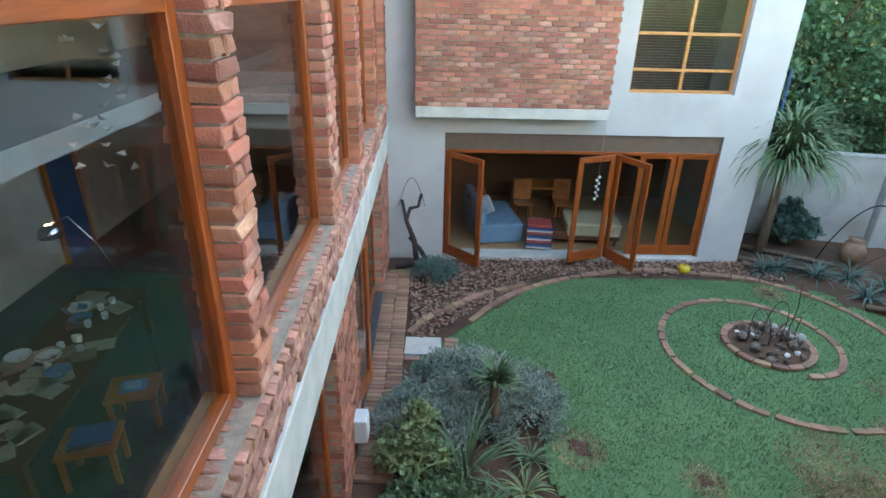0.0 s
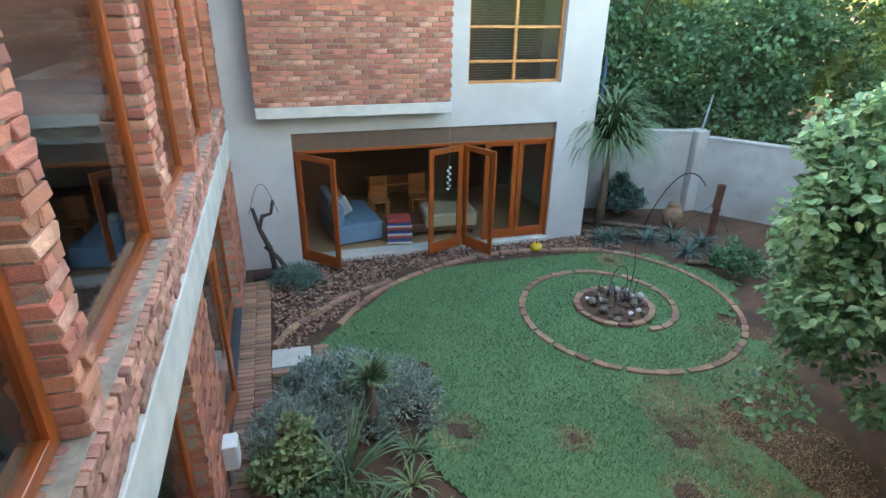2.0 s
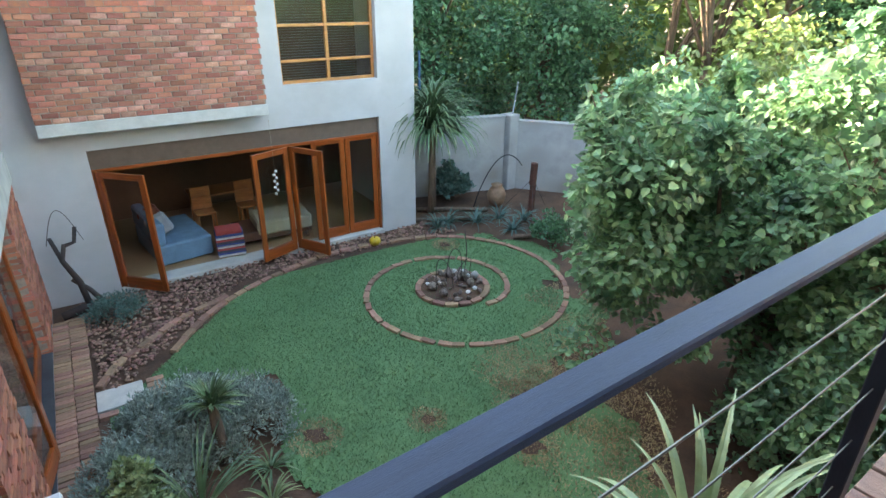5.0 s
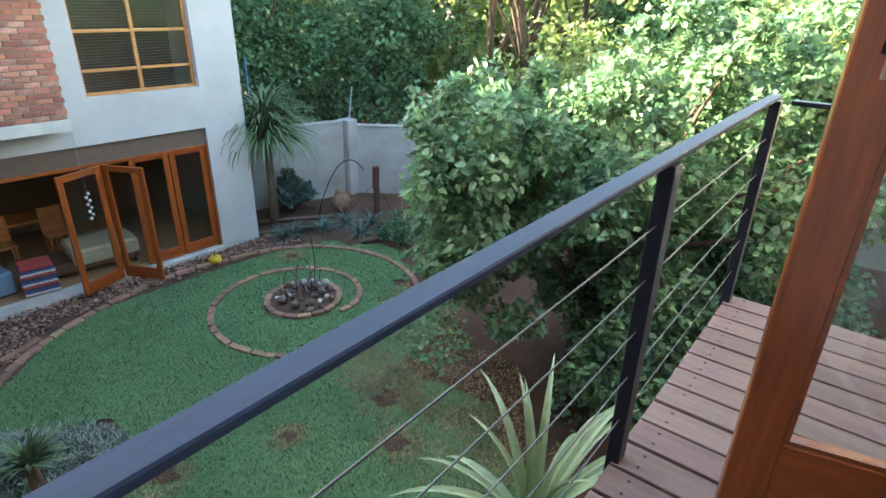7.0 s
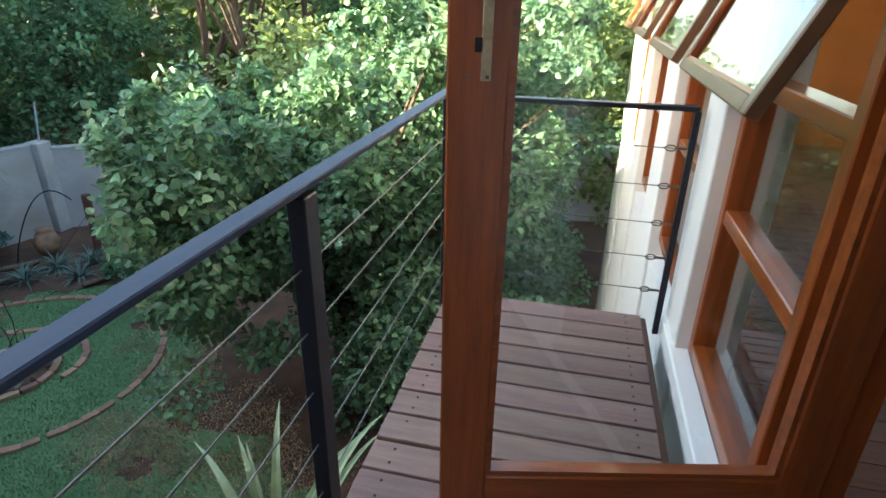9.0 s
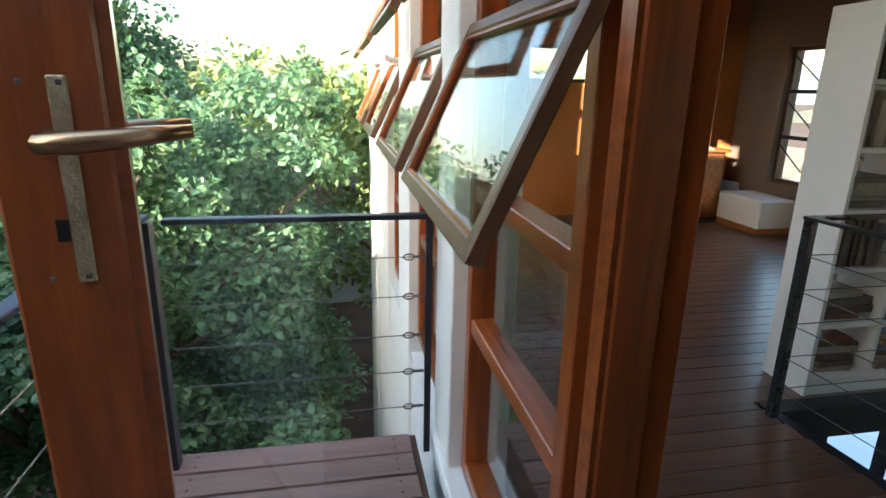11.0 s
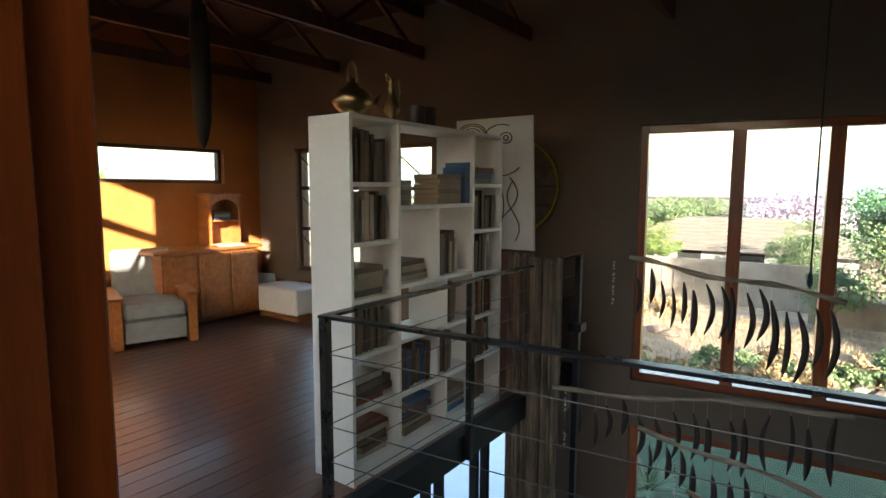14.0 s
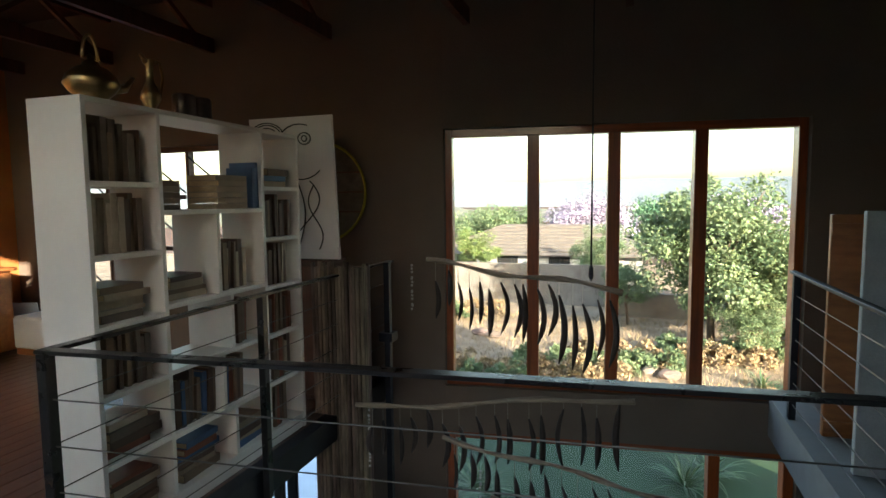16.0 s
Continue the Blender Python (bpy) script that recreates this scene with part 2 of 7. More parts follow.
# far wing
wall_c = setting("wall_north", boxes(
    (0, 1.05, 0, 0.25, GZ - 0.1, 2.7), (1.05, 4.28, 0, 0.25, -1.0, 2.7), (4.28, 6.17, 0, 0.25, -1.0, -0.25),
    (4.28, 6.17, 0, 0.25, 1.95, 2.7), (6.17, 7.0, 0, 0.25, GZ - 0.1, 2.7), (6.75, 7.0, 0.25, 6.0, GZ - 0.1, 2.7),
    (-6.0, 7.0, 6.0, 6.25, GZ - 0.1, 2.7)), PLASTER_SHADE, "plastered wall of the far wing, shade put into its grey", WM)
# unseen roof, height chosen so sun clears it onto the tree crowns
setting("roof_north", boxes((-6.0, 7.3, -0.25, 6.5, 2.7, 2.85)), ROOF, "unseen flat roof over the far wing, kept low for sun", WM, "roof")
setting("floor_garden_room", boxes((0.0, 6.75, 0.25, 6.0, GZ - 0.1, -3.45)), shader(
    "pale_floor", (0.34, 0.20, 0.10), 0.4, vary=0.2, noise_scale=4, stretch=(1, 8, 1), fine=30, bump=0.05),
    "pale wooden floor of the garden room", WM, "floor")
setting("ceiling_garden_room", boxes((0.0, 6.75, 0.25, 6.0, -0.75, -0.55)), PLASTER_SHADE, "plastered ceiling of the garden room", WM, "ceiling")
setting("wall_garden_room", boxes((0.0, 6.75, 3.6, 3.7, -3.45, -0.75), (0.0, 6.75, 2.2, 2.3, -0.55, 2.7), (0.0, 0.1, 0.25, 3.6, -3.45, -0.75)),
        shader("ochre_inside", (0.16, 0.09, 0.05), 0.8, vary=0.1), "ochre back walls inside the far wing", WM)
setting("lintel", boxes((0.52, 3.85, -0.42, 0.0, -0.65, -0.47), bevel=0.006), CONCRETE, "pale concrete lintel under the brick bay", WM, "lintel")
setting("door_head", boxes((1.05, 6.15, 0.06, 0.24, -1.32, -1.0)), shader("brown_board", (0.13, 0.085, 0.06), 0.6, vary=0.15),
        "dark brown panel over the folding doors", WM, "trim")
setting("threshold", boxes((1.05, 6.17, -0.06, 0.30, GZ - 0.05, -3.44), bevel=0.008), CONCRETE, "pale concrete sill under the folding doors",
        WM, "threshold")

# near wing
setting("wall_sill_west", boxes((-0.22, -0.015, -11.0, 0.0, -0.85, -0.46)), MORTAR, "mortar core of the brick sill wall", WM)
setting("concrete_band", boxes((-0.25, 0.03, -11.2, 0.0, -1.30, -0.85), bevel=0.01), CONCRETE, "cream concrete band between the storeys", WM, "trim")
wall_low = setting("wall_west", boxes(
    (-0.25, -0.035, -6.05, -4.75, GZ - 0.1, -1.30), (-0.25, -0.035, -1.55, 0.0, GZ - 0.1, -1.30), (-0.25, -0.035, -11.0, -9.2, GZ - 0.1, -1.30)),
    MORTAR, "mortar core of the ground-floor brick wall", WM)
# unseen wall top and stepped roof, tall part added to hold off low sun
setting("wall_west_top", boxes((-0.25, 0.0, -11.0, -3.8, 2.45, 3.7), (-0.25, 0.0, -3.8, 0.0, 2.45, 2.7)), PLASTER_SHADE, "unseen plastered wall over the windows, raised to block sun", WM)
setting("roof_west", boxes((-7.0, 0.35, -16.2, -3.8, 3.7, 3.96), (-7.0, 0.35, -3.8, 0.0, 2.7, 2.85), (-7.0, 0.0, -3.9, -3.8, 2.85, 3.7)), ROOF, "unseen flat roof over the near wing, stepped to shape sunlight", WM, "roof")
setting("floor_hall", boxes((-6.0, 0.0, -15.9, 6.0, GZ - 0.1, -3.45)), shader("slate_floor", (0.065, 0.075, 0.085), 0.35, vary=0.3,
        noise_scale=2, fine=20, bump=0.1), "dark grey slate floor of the hall", WM, "floor")
setting("wall_hall_back", boxes((-6.2, -6.0, -15.9, -3.8, GZ, 3.7), (-6.2, -6.0, -3.8, 6.0, GZ, 2.7)), shader("hall_plaster", (0.48, 0.41, 0.34), 0.85, vary=0.1, noise_scale=2),
        "beige plastered back wall of the hall", WM)
setting("gallery_slab", boxes((-6.0, -2.9, -11.0, 6.0, -0.25, 0.0), (-6.0, -0.4, -1.6, 0.0, -0.25, 0.0)), shader(
        "gallery_white", (0.38, 0.385, 0.40), 0.8, vary=0.06), "white edge of the gallery over the hall", WM, "slab")

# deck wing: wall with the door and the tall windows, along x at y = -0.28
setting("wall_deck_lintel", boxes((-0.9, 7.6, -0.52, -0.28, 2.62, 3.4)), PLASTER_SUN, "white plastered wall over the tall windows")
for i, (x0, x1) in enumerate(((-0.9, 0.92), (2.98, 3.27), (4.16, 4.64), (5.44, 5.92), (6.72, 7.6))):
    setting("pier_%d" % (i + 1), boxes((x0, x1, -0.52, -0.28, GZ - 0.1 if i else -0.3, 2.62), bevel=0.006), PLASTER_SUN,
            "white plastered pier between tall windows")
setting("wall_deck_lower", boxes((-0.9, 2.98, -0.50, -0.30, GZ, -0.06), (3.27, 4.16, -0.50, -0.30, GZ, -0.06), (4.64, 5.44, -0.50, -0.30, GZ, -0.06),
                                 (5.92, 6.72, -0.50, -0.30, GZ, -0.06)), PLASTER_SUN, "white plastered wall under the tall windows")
setting("door_sill", boxes((0.92, 2.10, -0.50, -0.27, -0.06, 0.0)), DECK, "worn wooden door sill", category="threshold")
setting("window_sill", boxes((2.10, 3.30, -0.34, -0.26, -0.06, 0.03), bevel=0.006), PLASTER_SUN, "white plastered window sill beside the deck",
        category="sill")
setting("eave", boxes((-0.9, 7.9, -0.28, 0.30, 3.30, 3.42)), PINE, "wooden eave over the tall windows", category="trim")
setting("roof_deck_wing", boxes((-6.2, 7.9, -6.3, 0.3, 3.42, 3.6)), ROOF, "sheet roof over the upper room", category="roof")
setting("wall_east", boxes((7.4, 7.6, -4.9, -0.52, -0.5, 1.53), (7.4, 7.6, -1.2, -0.52, GZ, -0.5), (7.4, 7.6, -4.9, -0.52, 1.93, 3.4), (7.4, 7.6, -4.9, -4.21, 1.53, 1.93),
                           (7.4, 7.6, -0.9, -0.52, 1.53, 1.93)), ORANGE_WALL, "ochre painted end wall with a strip window")
setting("wall_south", boxes(
    (2.70, 3.25, -4.9, -4.7, GZ, 3.4), (3.25, 3.75, -4.9, -4.7, GZ, -0.5), (3.25, 4.70, -4.9, -4.7, -0.5, 3.4),
    (4.70, 6.72, -4.9, -4.7, -0.5, 0.50), (4.70, 6.72, -4.9, -4.7, 1.94, 3.4), (6.72, 7.4, -4.9, -4.7, -0.5, 3.4), (6.5, 7.4, -4.9, -4.7, GZ, -0.5)), ROOM_WALL, "dark taupe painted wall of the upper room")
SW = pose(2.70, -4.70, 0, 0, 0, 7.0)               # the window wall leans off the square
setting("wall_window", boxes((-8.75, -2.56, -0.2, 0, GZ, 3.4), (-2.56, 0.0, -0.2, 0, 1.97, 3.4), (-2.56, 0.0, -0.2, 0, -0.42, -0.05)), ROOM_WALL,
        "dark taupe painted wall round the large window", SW)
setting("wall_hall_end", boxes((-6.2, -6.0, -6.1, -0.3, GZ, 3.4)), ROOM_WALL, "dark painted end wall of the hall")
setting("ceiling", boxes((-6.0, 7.4, -4.7, -0.52, 3.22, 3.4)), CEILING, "dark boarded ceiling of the upper room", category="ceiling")
setting("ceiling_edge", boxes((-8.75, -0.02, -0.02, 1.15, 3.225, 3.4)), CEILING, "dark boarded ceiling along the window wall", SW, "ceiling")
setting("floor_edge", boxes((-8.75, -0.02, -0.02, 1.15, GZ - 0.1, -3.456)), shader("slate_floor_edge", (0.06, 0.065, 0.07), 0.3, vary=0.3, noise_scale=2),
        "dark slate floor along the window wall", SW, "floor")
setting("floor_lower", boxes((-6.0, 7.4, -4.7, -0.5, GZ - 0.1, -3.45)), shader("slate_floor_low", (0.06, 0.065, 0.07), 0.3, vary=0.3, noise_scale=2),
        "dark slate floor under the void", category="floor")
# added floor, its pale blue stands for the bright sky glow down there
setting("floor_sky_glow", boxes((3.5, 7.4, -4.9, -0.6, -3.445, -3.43), (5.0, 14.0, -12.5, -4.9, -3.445, -3.43)), shader("skylight_blue_floor", (0.40, 0.47, 0.55), 0.35, vary=0.06, noise_scale=2),
        "added floor below the upper room, pale blue for sky glow", category="floor")
slab_room = setting("floor_slab", boxes((3.26, 3.75, -4.7, -0.52, -0.16, -0.025), (3.75, 7.4, -4.7, -0.52, -0.30, -0.025)), DARKWOOD,
                    "dark edge of the upper floor", category="floor")
edge = bmesh.new()
low_ring, top_ring = [[edge.verts.new((x, y, z)) for x, y in ((-0.9, -0.52), (3.26, -0.52), (3.26, -1.862), (-0.9, -2.262))] for z in (-0.16, -0.025)]
edge.faces.new(low_ring)
edge.faces.new(top_ring[::-1])
for i in range(4):
    edge.faces.new((low_ring[i - 1], top_ring[i - 1], top_ring[i], low_ring[i]))
bmesh.ops.recalc_face_normals(edge, faces=edge.faces[:])
setting("floor_slab_landing", edge, DARKWOOD, "dark edge of the floor inside the balcony door", category="floor")
setting("mezzanine", boxes((-3.0, 0.36, -4.98, -2.95, -0.28, 0.0)), shader("mezz_white", (0.26, 0.25, 0.245), 0.8, vary=0.08),
        "pale plastered landing across the void", category="slab")

# steel edge beams
setting("floor_beam", boxes((3.168, 3.258, -4.7, -1.88, -0.17, -0.004)), STEEL, "dark steel beam at the floor's edge",
        category="beam")


setting("landing_beam", boxes((-4.0, 0.0, -0.075, -0.020, -0.17, -0.004)), STEEL, "dark steel beam along the void", pose(3.160, -1.85, 0, 0, 0, 5.5), category="beam")


# ---- windows and doors ----
def frame_parts(parent, w, h, bar, depth, mat_v, mat_h, y=0.0, bottom=None):
    """Two stiles and two rails of a frame that stands in x and z, from (0, 0) to (w, h)."""
    bottom = bottom or bar
    for x in (0, w - bar):
        part("stile", boxes((x, x + bar, y - depth / 2, y + depth / 2, 0, h), bevel=0.004), mat_v, parent)
    part("rail", boxes((bar, w - bar, y - depth / 2, y + depth / 2, 0, bottom), bevel=0.004), mat_h, parent)
    part("rail", boxes((bar, w - bar, y - depth / 2, y + depth / 2, h - bar, h), bevel=0.004), mat_h, parent)


def pane(parent, x0, x1, z0, z1, y=0.0):
    p = part("pane", boxes((x0, x1, y - 0.002, y + 0.002, z0, z1)), GLASS, parent, "clear glass pane")
    p.visible_shadow = False
    return p


def glazed_leaf(name, m, w, h, label, bar=0.09, bottom=0.2, handle=False, group=""):
    leaf = thing(name, m, label, "door", group)
    frame_parts(leaf, w, h, bar, 0.045, MERANTI, MERANTI_H, 0.0, bottom)
    pane(leaf, bar, w - bar, bottom, h - bar)
    bm = boxes((bar, w - bar, -0.017, 0.017, bottom, bottom + 0.014), (bar, w - bar, -0.017, 0.017, h - bar - 0.014, h - bar),
               (bar, bar + 0.014, -0.017, 0.017, bottom + 0.014, h - bar - 0.014),
               (w - bar - 0.014, w - bar, -0.017, 0.017, bottom + 0.014, h - bar - 0.014))
    part("glazing_bead", bm, MERANTI_H, leaf)
    return leaf


# folding doors of the garden room
FOLD = "folding doors of the garden room"
H_LEAF = 2.08
for a0, b0, a1, b1 in ((1.10, 0.03, 1.72, -0.60), (3.46, -0.34, 4.20, -0.06), (4.64, -0.70, 4.25, -0.02)):
    ang = math.degrees(math.atan2(b1 - b0, a1 - a0))
    glazed_leaf("folding_door", WM @ pose(a0, b0, -3.42, 0, 0, ang), math.hypot(a1 - a0, b1 - b0), H_LEAF,
                "open varnished wooden folding door leaf with glass", group=FOLD)
for a0 in (4.72, 5.43):
    glazed_leaf("folding_door", WM @ pose(a0, 0.10, -3.42), 0.69, H_LEAF, "closed varnished wooden folding door leaf with glass", group=FOLD)
fr = thing("door_1", WM @ pose(1.05, 0.10, -3.44), "varnished wooden frame of the folding doors", "door frame", kind="structure")
part("jamb", boxes((0, 0.05, -0.05, 0.05, 0, 2.12), bevel=0.004), MERANTI, fr)
part("jamb", boxes((5.07, 5.12, -0.05, 0.05, 0, 2.12), bevel=0.004), MERANTI, fr)
part("head", boxes((0.05, 5.07, -0.05, 0.05, 2.06, 2.12), bevel=0.004), MERANTI_H, fr)

# upper window of the far wing with its blind
win = thing("window_1", WM @ pose(4.28, 0.16, -0.25), "varnished wooden window with six panes and a lowered blind", "window", kind="structure")
frame_parts(win, 1.89, 2.2, 0.055, 0.07, PINE, PINE)
part("mullion", boxes((0.915, 0.975, -0.035, 0.035, 0.055, 2.145), bevel=0.004), PINE, win)
for z in (0.37, 0.97):
    part("transom", boxes((0.055, 0.915, -0.03, 0.03, z, z + 0.05), bevel=0.004), PINE, win)
    part("transom", boxes((0.975, 1.835, -0.03, 0.03, z, z + 0.05), bevel=0.004), PINE, win)
for x0, x1 in ((0.055, 0.915), (0.975, 1.835)):
    for z0, z1 in ((0.055, 0.37), (0.42, 0.97), (1.02, 2.145)):
        pane(win, x0, x1, z0, z1)
BLIND = shader("blind_slat", (0.30, 0.28, 0.26), 0.5, vary=0.1)
blind = thing("window_blind", WM @ pose(4.32, 0.26, -0.22), "grey slatted blind, lowered behind a window", "blind")
for i in range(44):
    part("slat", boxes((0, 1.8, -0.012, 0.012, i * 0.047, i * 0.047 + 0.003)), BLIND, blind)

# tall windows of the near wing: frames between brick pilasters
PIL = [(-7.93, -7.68), (-5.75, -5.33), (-3.95, -3.55), (-2.15, -1.78), (-0.32, 0.0), (-11.0, -10.6)]
spans = [(-10.6, -7.93), (-7.68, -5.75), (-5.33, -3.95), (-3.55, -2.15), (-1.78, -0.32)]
R90 = Matrix.Rotation(math.pi / 2, 4, "Z")
for i, (b0, b1) in enumerate(spans):
    w = b1 - b0
    win = thing("window_%d" % (i + 2), WM @ pose(-0.15, b0, -0.44) @ R90, "tall varnished wooden window between brick pilasters", "window", kind="structure")
    frame_parts(win, w, 2.89, 0.075, 0.07, MERANTI, MERANTI_H)
    part("transom", boxes((0.075, w - 0.075, -0.035, 0.035, 1.70, 1.78), bevel=0.004), MERANTI_H, win)
    pane(win, 0.075, w - 0.075, 0.075, 1.70)
    pane(win, 0.075, w - 0.075, 1.78, 2.815)
    part("inner_sill", boxes((0, w, 0.04, 0.12, -0.03, 0.02), bevel=0.004), PINE, win)

# garden doors under the band
for b0, b1, op in ((-9.2, -7.6, 0), (-7.6, -6.05, 0), (-4.75, -3.2, 0), (-3.2, -1.55, 0)):
    glazed_leaf("glazed_door", WM @ pose(-0.15, b0 + 0.01, -3.42) @ R90, (b1 - b0 - 0.02), 2.10, "varnished wooden glazed door under the concrete band",
                group="glazed doors of the near wing")
glazed_leaf("glazed_door", WM @ pose(-0.10, -4.70, -3.42, 0, 0, 80), 0.75, 2.10, "open varnished wooden glazed door under the concrete band",
            group="glazed doors of the near wing")


def awning(parent_m, w, h, angle, label):
    """A top-hung sash, swung out at its foot."""
    s = thing("awning_sash", parent_m @ pose(0, 0, 0, angle, 0, 0) @ pose(0, 0, -h), label, "window", "open awning windows")
    frame_parts(s, w, h, 0.040, 0.036, SASHWOOD, SASHWOOD)
    pane(s, 0.040, w - 0.040, 0.040, h - 0.040, -0.004)
    part("glazing_bead", boxes((0.040, w - 0.040, -0.001, 0.012, 0.040, 0.050), (0.040, w - 0.040, -0.001, 0.012, h - 0.050, h - 0.040),
                               (0.040, 0.050, -0.001, 0.012, 0.050, h - 0.050), (w - 0.050, w - 0.040, -0.001, 0.012, 0.050, h - 0.050)), MERANTI, s)
    return s


SASHWOOD = shader("weathered_sash", (0.19, 0.085, 0.035), 0.42, vary=0.3, noise_scale=5, fine=60, bump=0.1, stretch=(3, 3, 1), coat=0.2)
for i, (x0, x1) in enumerate(((2.10, 2.98), (3.27, 4.16), (4.64, 5.44), (5.92, 6.72))):
    w = x1 - x0
    win = thing("window_%d" % (i + 10), pose(x0, -0.38, 0.035), "tall varnished wooden window with awning sashes", "window", kind="structure")
    frame_parts(win, w, 2.58, 0.055, 0.09, MERANTI, MERANTI_H)
    for z in (0.58, 1.05, 1.54, 2.06):
        part("transom", boxes((0.055, w - 0.055, -0.04, 0.04, z, z + 0.055), bevel=0.004), MERANTI_H, win)
    pane(win, 0.055, w - 0.055, 0.055, 0.58)
    pane(win, 0.055, w - 0.055, 0.635, 1.05)
    pane(win, 0.055, w - 0.055, 2.115, 2.525)
    for z, h, a in ((1.595, 0.53, 24), (2.10, 0.50, 28)):
        awning(pose(x0 - 0.03, -0.335, z + 0.03), w + 0.06, h, a, "brown wooden awning sash propped open")

# door leaf at the deck and its post
leaf = glazed_leaf("balcony_door", pose(2.05, -0.46, 0.012, 0, 0, 103.2), 0.938, 2.25, "open varnished wooden balcony door with a tall glass pane",
                   bar=0.110, bottom=0.28)
PLATE = shader("engraved_brass_plate", (0.62, 0.50, 0.33), 0.3, metal=1.0, vary=0.25, noise_scale=30, fine=200, bump=0.3)
DARK = shader("dark_hole", (0.01, 0.01, 0.01), 0.8, vary=0.0, bump=0)
LEVER = shader("lever_brass", (0.55, 0.36, 0.20), 0.28, metal=1.0, vary=0.15, bump=0.03)
for side in (1, -1):
    pl = part("lock_plate", boxes((0.860, 0.8785, side * 0.0225, side * 0.027, 1.21, 1.43), bevel=0.0015), PLATE, leaf, "engraved brass lock plate")
    bm = boxes((0.878, 0.890, side * 0.027, side * 0.0285, 1.258, 1.282))
    part("keyhole", bm, DARK, pl)
    bm = bmesh.new()
    tube(bm, [(0.884, side * 0.026, 1.365), (0.884, side * 0.062, 1.365), (0.857, side * 0.068, 1.366), (0.792, side * 0.066, 1.372), (0.747, side * 0.064, 1.376)],
         [0.013, 0.011, 0.012, 0.010, 0.007], 10)
    part("lever", bm, LEVER, leaf, "brass lever handle", True)
    bm = bmesh.new()
    for x, z in ((0.867, 1.217), (0.901, 1.217), (0.867, 1.423), (0.901, 1.423)):
        box(bm, x - 0.003, x + 0.003, side * 0.027, side * 0.029, z - 0.003, z + 0.003, 0.001)
    part("screw", bm, CABLE, pl)
jam = thing("door_2", pose(1.83, -0.40, 0.0), "varnished wooden post and head of the balcony door", "door frame", kind="structure")
part("jamb", boxes((0.225, 0.270, -0.135, 0.02, 0, 2.62), bevel=0.004), MERANTI, jam)
part("jamb", boxes((-0.91, -0.85, -0.10, 0.10, 0, 2.62), bevel=0.006), MERANTI, jam)
part("head", boxes((-0.85, 0.225, -0.04, 0.08, 2.29, 2.36), bevel=0.006), MERANTI_H, jam)
pane(jam, -0.85, 0.225, 2.36, 2.62)

# strip window, south windows
win = thing("window_20", pose(7.5, -4.21, 1.53) @ R90, "long strip window with a dark wooden frame", "window", kind="structure")
frame_parts(win, 3.31, 0.40, 0.04, 0.08, DARKWOOD, DARKWOOD)
pane(win, 0.04, 3.27, 0.04, 0.36)
win = thing("window_21", SW @ pose(-2.56, -0.10, -0.05), "large four-light window in a dark wooden frame", "window", kind="structure")
frame_parts(win, 2.56, 2.02, 0.06, 0.10, MERANTI, MERANTI_H)
for x in (0.64, 1.24, 1.83):
    part("mullion", boxes((x, x + 0.09, -0.05, 0.05, 0.06, 1.96), bevel=0.004), MERANTI, win)
for x0, x1 in ((0.06, 0.64), (0.73, 1.24), (1.33, 1.83), (1.92, 2.50)):
    pane(win, x0, x1, 0.06, 1.96)
win = thing("window_22", SW @ pose(-2.56, -0.10, -3.42), "large ground-floor garden window in a dark wooden frame", "window", kind="structure")
frame_parts(win, 2.56, 3.00, 0.07, 0.10, MERANTI, MERANTI_H)
part("mullion", boxes((0.50, 0.58, -0.05, 0.05, 0.07, 2.93), bevel=0.004), MERANTI, win)
pane(win, 0.07, 0.50, 0.07, 2.93)
pane(win, 0.58, 2.49, 0.07, 2.93)
win = thing("window_23", pose(4.70, -4.80, 0.50), "wide steel-barred window in a dark wooden frame", "window", kind="structure")
frame_parts(win, 2.02, 1.44, 0.045, 0.07, DARKWOOD, DARKWOOD)
for x in (0.49, 0.98, 1.48):
    part("mullion", boxes((x, x + 0.04, -0.035, 0.035, 0.045, 1.395), bevel=0.003), DARKWOOD, win)
for x0, x1 in ((0.045, 0.49), (0.53, 0.98), (1.02, 1.48), (1.52, 1.975)):
    pane(win, x0, x1, 0.045, 1.395)
    bars = bmesh.new()
    for z in (0.50, 0.98):
        box(bars, x0, x1, 0.036, 0.05, z - 0.02, z + 0.02)
    for z in (0.08, 0.55, 1.02):
        tube(bars, [(x0, 0.044, z), (x1, 0.044, z + 0.33)], 0.008, 6)
    part("security_bars", bars, STEEL, win, "black steel bars")

# ---- deck and rails ----
deck = thing("deck", pose(0, 0, 0), "weathered hardwood deck along the upper floor", "deck", kind="structure")
part("bearer", boxes((-0.55, 3.30, 0.62, 0.70, -0.20, -0.03), (-0.55, 3.30, -0.20, -0.12, -0.20, -0.03)), DARKWOOD, deck)
x, n = -0.50, 0
rng = random.Random(3)
board = [rough_box_mesh("board", 0.123, 0.93, 0.022, DECK, 0.001, s) for s in range(4)]
while x < 3.26:
    piece("board", board[n % 4], deck, pose(x + 0.064, 0.295, -0.011 + rng.uniform(-0.0015, 0.0015), 0, 0, rng.uniform(-0.15, 0.15)))
    x += 0.135
    n += 1
nails = bmesh.new()
x = -0.50
while x < 3.26:
    for y in (-0.10, 0.68):
        for dx in (0.035, 0.095):
            lathe(nails, [(0.005, 0.0), (0.005, 0.0016)], 8, (x + dx, y, 0.0002))
    x += 0.135
part("nail", nails, DARK, deck, "rusty screw heads")

